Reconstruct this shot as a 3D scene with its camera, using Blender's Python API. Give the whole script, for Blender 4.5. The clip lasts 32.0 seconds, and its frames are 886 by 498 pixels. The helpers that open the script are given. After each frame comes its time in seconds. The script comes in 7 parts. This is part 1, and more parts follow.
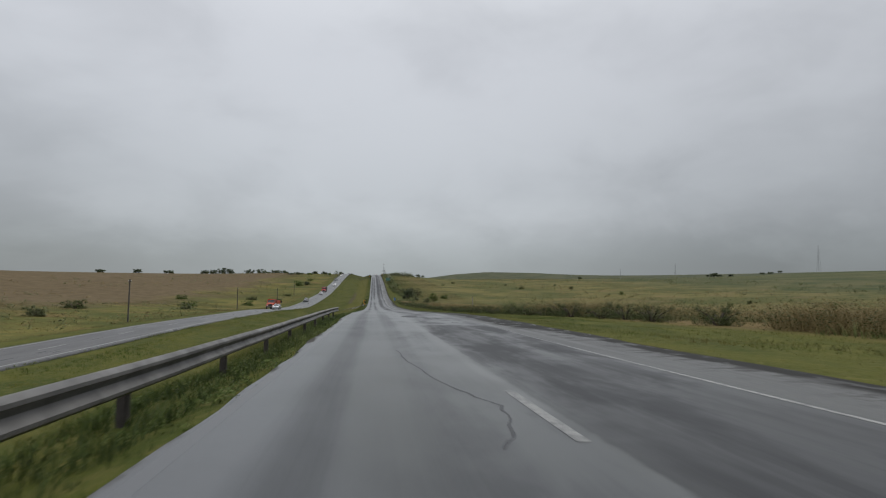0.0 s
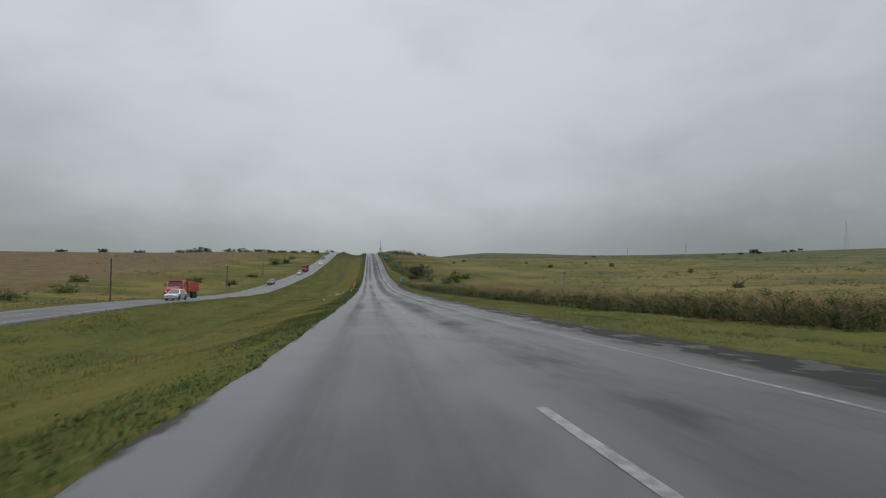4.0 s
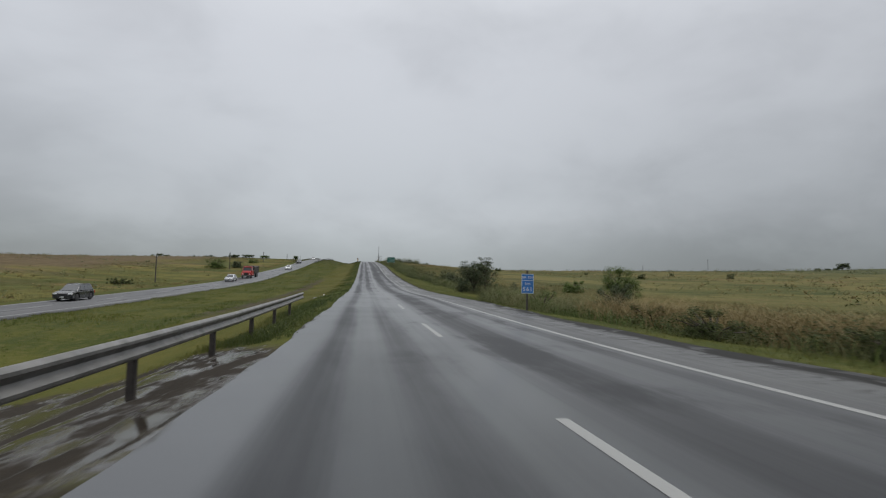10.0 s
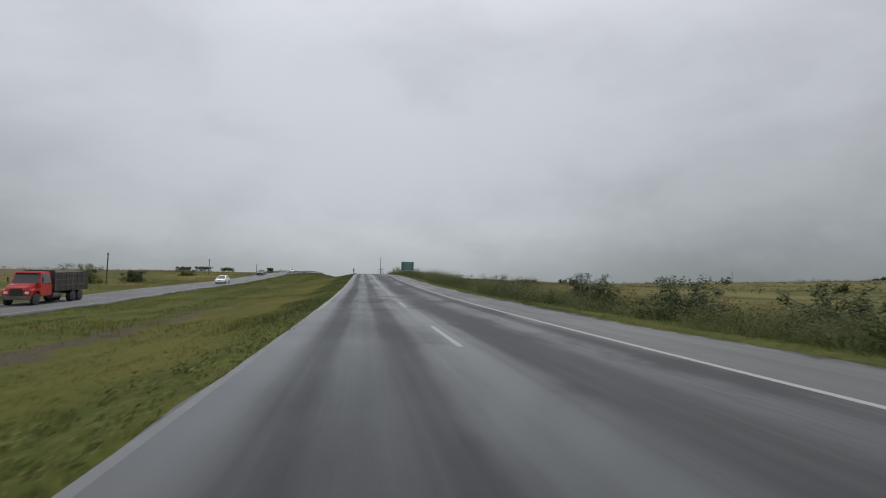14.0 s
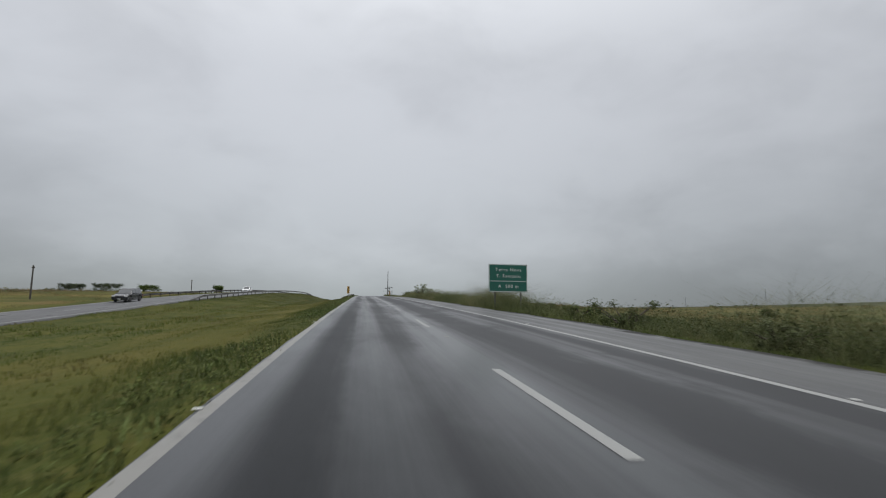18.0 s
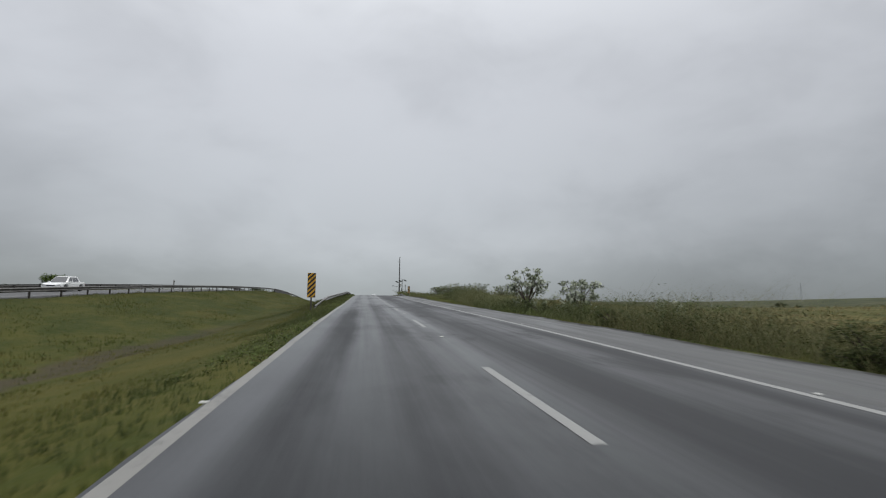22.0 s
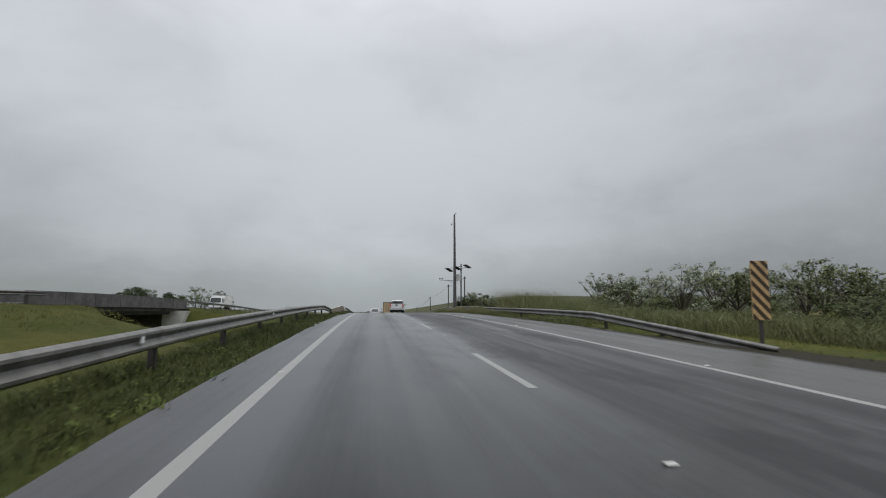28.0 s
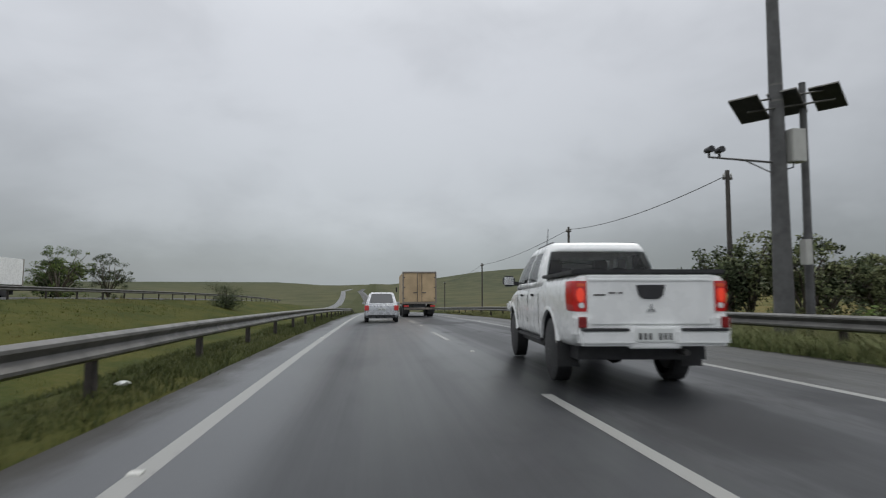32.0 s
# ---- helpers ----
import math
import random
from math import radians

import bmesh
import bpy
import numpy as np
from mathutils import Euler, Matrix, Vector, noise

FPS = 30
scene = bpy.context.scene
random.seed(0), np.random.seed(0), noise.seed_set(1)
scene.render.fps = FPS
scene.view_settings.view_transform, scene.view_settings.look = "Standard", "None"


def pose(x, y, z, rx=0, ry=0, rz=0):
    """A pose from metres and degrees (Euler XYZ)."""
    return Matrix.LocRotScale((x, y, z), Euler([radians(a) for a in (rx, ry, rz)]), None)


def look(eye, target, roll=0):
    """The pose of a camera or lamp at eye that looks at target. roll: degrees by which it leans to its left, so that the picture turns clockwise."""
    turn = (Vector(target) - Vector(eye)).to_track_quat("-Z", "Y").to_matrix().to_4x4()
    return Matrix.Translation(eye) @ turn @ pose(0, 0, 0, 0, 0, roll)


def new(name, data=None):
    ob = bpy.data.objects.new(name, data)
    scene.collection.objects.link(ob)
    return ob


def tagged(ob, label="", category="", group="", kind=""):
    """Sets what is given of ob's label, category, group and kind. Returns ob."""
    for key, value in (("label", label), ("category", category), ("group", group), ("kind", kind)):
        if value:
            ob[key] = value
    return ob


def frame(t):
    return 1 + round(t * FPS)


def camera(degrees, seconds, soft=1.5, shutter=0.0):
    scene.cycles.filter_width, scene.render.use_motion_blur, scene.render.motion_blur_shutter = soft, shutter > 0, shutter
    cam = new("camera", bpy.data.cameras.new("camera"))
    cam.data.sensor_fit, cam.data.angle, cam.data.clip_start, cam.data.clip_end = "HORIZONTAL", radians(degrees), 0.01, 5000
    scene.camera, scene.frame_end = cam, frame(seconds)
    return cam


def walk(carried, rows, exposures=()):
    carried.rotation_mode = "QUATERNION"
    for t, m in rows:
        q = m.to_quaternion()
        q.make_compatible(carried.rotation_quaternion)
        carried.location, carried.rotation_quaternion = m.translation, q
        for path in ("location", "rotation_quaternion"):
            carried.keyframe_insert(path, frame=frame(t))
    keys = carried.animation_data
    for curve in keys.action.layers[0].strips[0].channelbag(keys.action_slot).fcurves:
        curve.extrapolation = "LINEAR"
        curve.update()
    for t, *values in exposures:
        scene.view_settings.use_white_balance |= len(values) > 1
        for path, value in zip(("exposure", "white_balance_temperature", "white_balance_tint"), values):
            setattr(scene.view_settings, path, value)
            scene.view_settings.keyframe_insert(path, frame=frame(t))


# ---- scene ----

from math import cos, pi, sin

# ---------------------------------------------------------------- plan curves
# road surface heights along the drive (metres, y ahead)
ROAD_Y = [-400, -40, -10, 20, 50, 80, 110, 140, 170, 200, 230, 260, 290, 320, 350, 380, 410, 440, 470, 500,
          530, 560, 590, 620, 650, 680, 710, 740, 800, 900, 1000, 1150, 1300, 1500, 1800, 5000]
ROAD_Z = [8.0, 0.94, 0, -0.96, -1.76, -3.12, -4.46, -5.58, -6.52, -7.09, -6.93, -6.72, -5.74, -4.32, -2.53,
          -0.56, 1.02, 2.51, 3.94, 5.15, 6.42, 7.59, 8.31, 8.38, 7.45, 6.1, 4.6, 3.0, -0.2, -5.5, -9.5, -12, -11,
          -8, -8, -10]
OPP_Y = [-400, -40, 50, 90, 120, 150, 180, 215, 240, 270, 300, 330, 360, 390, 420, 450, 480, 520, 560, 600, 640,
         680, 720, 800, 900, 1000, 1150, 1300, 1500, 1800, 5000]
OPP_Z = [2.0, -3.6, -5.35, -5.6, -6.15, -6.75, -7.9, -8.85, -8.6, -7.85, -6.95, -5.7, -3.75, -1.95, 0.1, 2.35, 4.3, 6.5,
         8.2, 9.3, 9.0, 7.9, 6.4, 2.0, -4.0, -8.0, -11, -10.5, -7.5, -7.5, -9]


def curve(ys, zs):
    ys, zs = np.array(ys, float), np.array(zs, float)
    m = np.gradient(zs, ys)

    def f(y):
        y = np.asarray(y, float)
        i = np.clip(np.searchsorted(ys, y) - 1, 0, len(ys) - 2)
        h = ys[i + 1] - ys[i]
        s = (y - ys[i]) / h
        return ((2 * s**3 - 3 * s * s + 1) * zs[i] + (s**3 - 2 * s * s + s) * h * m[i]
                + (-2 * s**3 + 3 * s * s) * zs[i + 1] + (s**3 - s * s) * h * m[i + 1])
    return f


road_z, opp_z = curve(ROAD_Y, ROAD_Z), curve(OPP_Y, OPP_Z)


def bend(y):
    """Sideways drift of both carriageways far ahead."""
    return -3.6e-5 * np.clip(np.asarray(y, float) - 700, 0, 900) ** 2


def step(a, b, x):
    s = np.clip((np.asarray(x, float) - a) / (b - a), 0, 1)
    return s * s * (3 - 2 * s)


LANE = 3.35            # lane width; left edge line at x = 0
EDGE_R = 2 * LANE      # right edge line
SHOULDER = 9.25        # outer edge of the paved shoulder
OPP_N, OPP_F = -22.0, -29.0


def left_pave(y):
    """Paved edge on the median side: narrow at first, a wider strip before the bridge."""
    y = np.asarray(y, float)
    ragged = 0.03 * np.sin(0.9 * y) + 0.02 * np.sin(2.3 * y + 1) + 0.05 * np.sin(0.41 * y)
    return -0.16 + 0.14 * step(205, 225, y) * step(562, 548, y) - 0.75 * step(548, 568, y) + ragged * (1 - 0.6 * step(290, 320, y))


def ravine(x, y):
    """Depth of the small valley that the bridges cross."""
    c = 609 + (np.clip(np.asarray(x, float), -40, -8) + 8) * -0.60
    w = step(12.5, 8.0, np.abs(y - c))
    return w * 5.2 * step(-75, -45, x) * step(13.5, 10.4, x)


# height of the low field beside the road
FIELD = curve([-400, -100, 0, 100, 200, 300, 400, 500, 600, 700, 800, 1000, 1300, 5000],
              [2.0, 0.0, -1.2, -4.2, -7.6, -7.2, -3.6, 0.2, 3.4, 4.6, 4.0, 2.0, 0.0, 0.0])


def ground_z(x, y):
    x, y = np.broadcast_arrays(np.asarray(x, float), np.asarray(y, float))
    rz, oz = road_z(y), opp_z(y)
    lp = left_pave(y)
    # median
    s = np.clip((lp - x) / (lp - OPP_N), 0, 1)
    swale = 0.9 * np.sin(pi * np.clip(s * 1.15, 0, 1)) * step(330, 230, y) + 0.35 * np.sin(pi * s)
    hump = 0.5 * step(380, 440, y) * step(640, 560, y) * np.exp(-((x + 17) / 5.0) ** 2)
    drop = 0.35 * step(183, 196, y) * step(224, 210, y) * step(-1.5, -4.5, x) * step(-15, -11, x)
    drop = drop + 0.7 * step(562, 588, y) * step(652, 632, y) * step(-2.8, -5.5, x) * step(-20.0, -14, x)
    med = rz - 0.05 + (oz - rz) * (s * s * (3 - 2 * s)) - swale + hump - drop
    # drainage ditch between the slopes of the two embankments
    deep = np.interp(y, [200, 235, 445, 470, 490, 560, 640, 760], [1.0, 1.2, 1.25, 1.7, 1.9, 1.7, 1.5, 1.2])
    flat = 1.7 * step(480, 500, y)
    t_n, t_f = np.clip((lp - flat - x) / (lp - flat + 8.0), 0, 1), np.clip((x - OPP_N) / (-8.0 - OPP_N), 0, 1)
    bed = rz - 0.05 - deep
    vee = np.where(x > -8.0, rz - 0.05 - deep * t_n, oz - 0.08 + (bed - oz + 0.08) * (t_f * t_f * (3 - 2 * t_f) * 0.5 + t_f * 0.5))
    vee = vee + 0.12 * np.exp(-((x + 8.0) / 0.9) ** 2)
    w_v = step(208, 232, y) * step(760, 690, y)
    med = med * (1 - w_v) + (vee - drop * 0.6) * w_v
    # left of the other carriageway
    plat = 4.5 - 2.6 * step(-80, -150, x) + 0.005 * np.clip(y, 0, 800) - 20 * step(800, 1300, y) * step(-700, -300, x)
    k = step(-34, -230, x)
    left = (oz - 0.5 * step(-31, -35, x)) * (1 - k) + plat * k + 1.2 * np.sin(y / 41.0) * k + 6 * step(-300, -900, x)
    # right
    far = FIELD(y) * step(700, 60, x) + 44 * (np.clip(x, 0, 1000) / 1000) ** 1.5 - 16 * step(800, 1300, y) * step(900, 300, x)
    k = step(18, 120, x)
    low = (0.3 + 0.7 * step(190, 250, y)) * (1 - 0.8 * step(500, 530, y) * step(600, 580, y))
    right = (rz - 0.10 - low * (0.5 * step(9.3, 13.5, x) + 0.3 * step(13, 18, x))) * (1 - k) + far * k
    hill = 54 * np.exp(-((x - 560) / 420) ** 2 - ((y - 3000) / 800) ** 2) + 8 * step(1100, 3200, x)
    z = np.where(x < OPP_F, left, np.where(x < lp, med, np.where(x < SHOULDER, rz, right)))
    z = z + np.where(x > SHOULDER, hill, 0)
    z = z + 0.10 * np.sin(x * 0.9 + y * 0.31) * np.sin(y * 0.23 - x * 0.4) * ((x < lp - 1) | (x > 12))
    z = z - np.where((x < OPP_F) | (x > SHOULDER) | ((x < lp - 1.2) & (x > OPP_N + 0.5)), ravine(x, y), 0)
    under = ((x > lp) & (x < SHOULDER)) | ((x < OPP_N) & (x > OPP_F))
    z = np.where((x < OPP_N) & (x > OPP_F), oz, z)
    z = np.where(under, z - 0.25 - ravine(x, y), z)
    return z


def gz(x, y):
    return float(ground_z(x, y))


# ---------------------------------------------------------------- camera
cam = camera(78.97, 32.0, soft=1.15, shutter=0.14)
EYE = 1.2
PATH = [
    (0, 1.506, 10.64, -7.40, 3.69, -0.94), (1, 1.446, 29.15, -7.59, 2.97, -0.86), (2, 1.50, 48.4, -7.68, 2.78, -0.65), (3, 1.70, 66.17, -7.68, 1.57, -0.38),
    (6, 1.195, 120.35, -8.48, 2.38, -1.67), (7, 1.258, 136.98, -8.31, 2.41, -2.17), (8, 1.258, 155.31, -9.02, 2.69, -1.97),
    (9, 1.381, 172.94, -8.94, 2.81, -1.91), (10, 1.441, 192.80, -8.45, 3.65, -1.30), (11, 1.489, 212.10, -9.16, 4.63, -0.78),
    (12, 1.747, 234.22, -7.75, 3.76, 0.05), (13, 1.674, 257.29, -7.96, 5.56, 0.12), (14, 1.581, 280.19, -8.56, 5.42, -0.52),
    (17, 1.508, 348.13, -7.98, 7.77, -0.92), (18, 1.443, 370.13, -8.47, 7.39, -0.56), (19, 1.345, 391.90, -8.20, 6.91, -1.43),
    (20, 1.419, 412.99, -8.38, 7.22, -0.88), (21, 1.448, 433.54, -8.79, 6.94, -0.59), (22, 1.514, 453.70, -8.38, 6.73, -0.57),
    (23, 1.615, 473.37, -8.70, 6.86, -0.22), (24, 1.477, 492.90, -8.41, 6.14, 0.56), (27, 1.345, 543.47, -8.19, 5.93, -0.27),
    (28, 1.315, 559.03, -7.46, 6.41, 0.08), (29, 1.28, 574.77, -8.05, 5.11, 0.10), (30, 1.318, 591.13, -8.92, 4.80, -0.19),
    (31, 1.324, 607.21, -8.98, 4.01, 0.13), (32, 1.438, 623.86, -7.21, 3.52, 0.05),
]
walk(cam, [(t, pose(x, y, float(road_z(y)) + EYE - (0.09 if t > 31.5 else 0), 90 + p, r, w)) for t, x, y, w, p, r in PATH], [(0, 0.0), (29, 0.0), (32, 0.06)])

# ---------------------------------------------------------------- sky and sun
world = bpy.data.worlds.new("overcast_sky")
scene.world = world
world.use_nodes = True
wt = world.node_tree
wt.nodes.clear()


class Nodes:
    """Short calls for building a node tree."""

    def __init__(self, tree):
        self.t = tree

    def n(self, kind, **vals):
        node = self.t.nodes.new(kind)
        for key, v in vals.items():
            if key == "op":
                node.operation = v
            elif key == "blend":
                node.blend_type = v
            elif key == "dtype":
                node.data_type = v
        return node

    def put(self, sock, v):
        if isinstance(v, bpy.types.NodeSocket):
            self.t.links.new(v, sock)
        elif v is not None:
            sock.default_value = v

    def math(self, op, a, b=None, c=None, clamp=False):
        node = self.n("ShaderNodeMath", op=op)
        node.use_clamp = clamp
        for s, v in zip(node.inputs, (a, b, c)):
            self.put(s, v)
        return node.outputs[0]

    def mix(self, f, a, b, blend="MIX"):
        node = self.n("ShaderNodeMix", dtype="RGBA", blend=blend)
        self.put(node.inputs[0], f)
        self.put(node.inputs[6], a if isinstance(a, bpy.types.NodeSocket) else (*a, 1))
        self.put(node.inputs[7], b if isinstance(b, bpy.types.NodeSocket) else (*b, 1))
        return node.outputs[2]

    def noise(self, vec, scale, detail=4, rough=0.55, dist=0.0):
        node = self.n("ShaderNodeTexNoise")
        self.put(node.inputs["Vector"], vec)
        self.put(node.inputs["Scale"], scale)
        self.put(node.inputs["Detail"], detail)
        self.put(node.inputs["Roughness"], rough)
        self.put(node.inputs["Distortion"], dist)
        return node.outputs[0]

    def ramp(self, f, a, b, lo=0.0, hi=1.0):
        node = self.n("ShaderNodeMapRange")
        node.interpolation_type = "SMOOTHSTEP"
        for s, v in zip(node.inputs, (f, a, b, lo, hi)):
            self.put(s, v)
        return node.outputs[0]

    def scaled(self, vec, s):
        node = self.n("ShaderNodeMapping")
        self.put(node.inputs[0], vec)
        node.inputs["Scale"].default_value = s
        return node.outputs[0]

    def xyz(self, vec):
        node = self.n("ShaderNodeSeparateXYZ")
        self.put(node.inputs[0], vec)
        return node.outputs

    def vec(self, x, y, z):
        node = self.n("ShaderNodeCombineXYZ")
        for s, v in zip(node.inputs, (x, y, z)):
            self.put(s, v)
        return node.outputs[0]


N = Nodes(wt)
direction = N.n("ShaderNodeTexCoord").outputs["Generated"]
dx, dy, dz = N.xyz(direction)
up = N.math("MAXIMUM", dz, 0.0)
big = N.noise(N.vec(dx, dy, N.math("MULTIPLY", dz, 2.0)), 1.7, 4, 0.5, 0.4)
fine = N.noise(N.vec(dx, dy, N.math("MULTIPLY", dz, 1.8)), 4.6, 4, 0.55, 0.3)
cloud = N.math("ADD", N.math("MULTIPLY", big, 0.62), N.math("MULTIPLY", fine, 0.38))
cloud = N.ramp(cloud, 0.37, 0.63, -1.0, 1.0)
rolls = N.ramp(N.noise(N.vec(dx, dy, N.math("MULTIPLY", dz, 2.4)), 3.4, 5, 0.55, 0.2), 0.44, 0.60)
rolls = N.math("MULTIPLY", rolls, N.math("MULTIPLY", N.ramp(up, 0.26, 0.06), N.ramp(up, 0.0, 0.04, 0.3, 1.0)))
low = N.mix(N.ramp(up, 0.0, 0.13), (0.315, 0.350, 0.370), (0.470, 0.496, 0.522))
mid = N.mix(N.ramp(up, 0.08, 0.42), low, (0.560, 0.580, 0.617))
top = N.mix(N.ramp(up, 0.38, 1.0), mid, (1.55, 1.58, 1.62))
side = N.math("MULTIPLY", N.ramp(N.math("ABSOLUTE", N.math("SUBTRACT", dx, 0.05)), 0.12, 0.75), N.ramp(up, 0.45, 0.02))
amount = N.math("ADD", N.math("SUBTRACT", 0.985, N.math("MULTIPLY", side, 0.30)), N.math("MULTIPLY", cloud, N.ramp(up, 0.0, 0.10, 0.035, 0.085)))
amount = N.math("SUBTRACT", amount, N.math("ADD", N.math("MULTIPLY", rolls, 0.075), N.ramp(dx, 0.0, 0.6, 0.0, 0.07)))
shade = N.n("ShaderNodeVectorMath", op="SCALE")
N.put(shade.inputs[0], top)
N.put(shade.inputs["Scale"], amount)
sky = N.n("ShaderNodeTexSky")
sky.sky_type = "NISHITA"
sky.sun_disc = False
sky.sun_elevation, sky.sun_rotation = radians(58), radians(-25)
bg1, bg2 = N.n("ShaderNodeBackground"), N.n("ShaderNodeBackground")
N.put(bg1.inputs[0], sky.outputs[0])
N.put(bg1.inputs[1], 0.006)
N.put(bg2.inputs[0], shade.outputs[0])
N.put(bg2.inputs[1], 1.0)
both = N.n("ShaderNodeAddShader")
N.put(both.inputs[0], bg1.outputs[0])
N.put(both.inputs[1], bg2.outputs[0])
wout = N.n("ShaderNodeOutputWorld")
N.put(wout.inputs[0], both.outputs[0])

sun_data = bpy.data.lights.new("sun", "SUN")
sun_data.energy, sun_data.angle, sun_data.color = 0.9, radians(25), (1.0, 0.97, 0.93)
sun = new("sun", sun_data)
sun.matrix_world = look((0, 0, 50), (0 - 20, 0 - 18, 50 - 45))

# ---------------------------------------------------------------- materials


def material(name):
    m = bpy.data.materials.new(name)
    m.use_nodes = True
    t = m.node_tree
    b = next(x for x in t.nodes if x.type == "BSDF_PRINCIPLED")
    return m, Nodes(t), b


def bump(n, b, height, strength, dist=0.02):
    node = n.n("ShaderNodeBump")
    node.inputs["Strength"].default_value = strength
    node.inputs["Distance"].default_value = dist
    n.put(node.inputs["Height"], height)
    n.put(b.inputs["Normal"], node.outputs[0])


def plain(name, col, rough=0.5, metal=0.0, var=0.12, scale=6.0, coat=0.0, bumpy=0.0):
    """Paint, plastic or metal with slight mottling."""
    m, n, b = material(name)
    co = n.n("ShaderNodeTexCoord").outputs["Object"]
    f = n.noise(co, scale, 4)
    dark = tuple(c * (1 - var) for c in col)
    lite = tuple(min(1, c * (1 + var)) for c in col)
    n.put(b.inputs["Base Color"], n.mix(n.ramp(f, 0.3, 0.7), dark, lite))
    n.put(b.inputs["Roughness"], n.ramp(n.noise(co, scale * 3, 3), 0.3, 0.7, max(0.02, rough - 0.08), min(1, rough + 0.08)))
    b.inputs["Metallic"].default_value = metal
    b.inputs["Coat Weight"].default_value = coat
    b.inputs["Coat Roughness"].default_value = 0.08
    if bumpy:
        bump(n, b, n.noise(co, scale * 5, 4), bumpy)
    return m


def carriageway():
    """Wet worn asphalt: rougher dark wheel paths, water film between them with its sheen painted paler, smudges, a
    broken old stretch at the start.
    """
    m, n, b = material("wet_asphalt")
    co = n.n("ShaderNodeTexCoord").outputs["Object"]
    x, y, z = n.xyz(co)
    grain = n.noise(co, 55, 3)
    blot = n.noise(n.scaled(co, (0.9, 0.16, 1)), 0.8, 5, 0.6)
    streak = n.noise(n.scaled(co, (4.0, 0.025, 1)), 1.0, 4, 0.6)
    soft = n.noise(n.scaled(co, (0.40, 0.05, 1)), 1.0, 4, 0.55)
    wander = n.math("MULTIPLY", n.math("SUBTRACT", n.noise(n.vec(0.0, n.math("MULTIPLY", y, 0.035), 0.0), 1.0, 2), 0.5), 0.5)
    xw = n.math("ADD", n.math("ADD", x, wander), n.math("MULTIPLY", n.math("SUBTRACT", blot, 0.5), 0.35))
    old = n.ramp(y, 128.0, 88.0)

    def band(c, w, k=1.0):
        return n.ramp(n.math("ABSOLUTE", n.math("SUBTRACT", xw, c)), w, w * 0.15, 0.0, k)

    dark = n.math("MAXIMUM", n.math("MAXIMUM", band(0.92, 0.52), band(2.25, 0.55, 0.9)), n.math("MAXIMUM", band(4.55, 0.95), band(6.2, 0.40, 0.7)))
    dark = n.math("MULTIPLY", dark, n.ramp(n.noise(n.scaled(co, (0.3, 0.02, 1)), 1.0, 3), 0.30, 0.62, 0.45, 1.0))
    dark = n.math("MULTIPLY", n.math("MULTIPLY", dark, n.ramp(old, 0.0, 1.0, 1.0, 0.55)), n.ramp(y, 462.0, 505.0, 1.0, 0.50))
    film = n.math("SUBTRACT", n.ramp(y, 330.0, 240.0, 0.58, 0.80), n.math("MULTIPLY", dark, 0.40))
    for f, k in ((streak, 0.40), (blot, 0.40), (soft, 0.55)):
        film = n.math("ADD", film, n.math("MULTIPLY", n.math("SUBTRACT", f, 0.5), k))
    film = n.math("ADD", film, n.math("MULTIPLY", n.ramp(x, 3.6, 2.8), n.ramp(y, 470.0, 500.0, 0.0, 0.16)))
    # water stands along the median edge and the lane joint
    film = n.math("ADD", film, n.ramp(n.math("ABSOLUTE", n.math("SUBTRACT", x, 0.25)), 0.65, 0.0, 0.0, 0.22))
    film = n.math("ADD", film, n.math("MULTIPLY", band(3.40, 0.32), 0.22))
    outer = n.ramp(x, 3.0, 4.2)
    film = n.math("SUBTRACT", film, n.math("MULTIPLY", outer, n.ramp(y, 250.0, 345.0, 0.13, 0.16)))
    smudge = n.math("MULTIPLY", n.ramp(n.noise(n.scaled(co, (0.55, 0.22, 1)), 1.0, 5, 0.6, 0.3), 0.50, 0.66), n.ramp(x, 1.5, 3.8, 0.25, 1.0))
    film = n.math("SUBTRACT", film, n.math("MULTIPLY", smudge, 0.20))
    # broken, puddled surface in the outer lane at the start
    worn = n.math("MULTIPLY", old, n.ramp(x, 1.8, 3.4, 0.15, 1.0))
    pools = n.noise(n.scaled(co, (0.8, 0.26, 1)), 1.0, 4, 0.6, 0.5)
    film = n.math("ADD", film, n.math("MULTIPLY", worn, n.ramp(pools, 0.38, 0.64, -0.10, 0.18)))
    # dark broken patch; its bright flecks are wet glints painted into the colour
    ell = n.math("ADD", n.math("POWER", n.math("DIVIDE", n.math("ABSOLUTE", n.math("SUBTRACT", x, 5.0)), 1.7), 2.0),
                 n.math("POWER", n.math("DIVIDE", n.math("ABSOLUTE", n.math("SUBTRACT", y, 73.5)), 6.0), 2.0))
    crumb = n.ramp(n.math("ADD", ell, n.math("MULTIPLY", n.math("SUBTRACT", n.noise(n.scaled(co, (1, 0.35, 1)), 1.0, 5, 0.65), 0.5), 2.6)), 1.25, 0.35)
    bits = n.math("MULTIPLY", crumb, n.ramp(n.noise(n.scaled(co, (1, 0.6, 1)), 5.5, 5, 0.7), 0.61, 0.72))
    soil = n.math("ADD", x, n.math("MULTIPLY", n.math("SUBTRACT", n.noise(n.scaled(co, (1, 0.4, 1)), 1.1, 5, 0.65), 0.5), 0.9))
    soil = n.math("MAXIMUM", n.math("MULTIPLY", n.ramp(soil, -0.08, -0.24), n.ramp(y, 345.0, 300.0)), n.math("MULTIPLY", n.ramp(soil, -0.35, -0.85), n.ramp(y, 585.0, 625.0, 0.0, 0.75)))
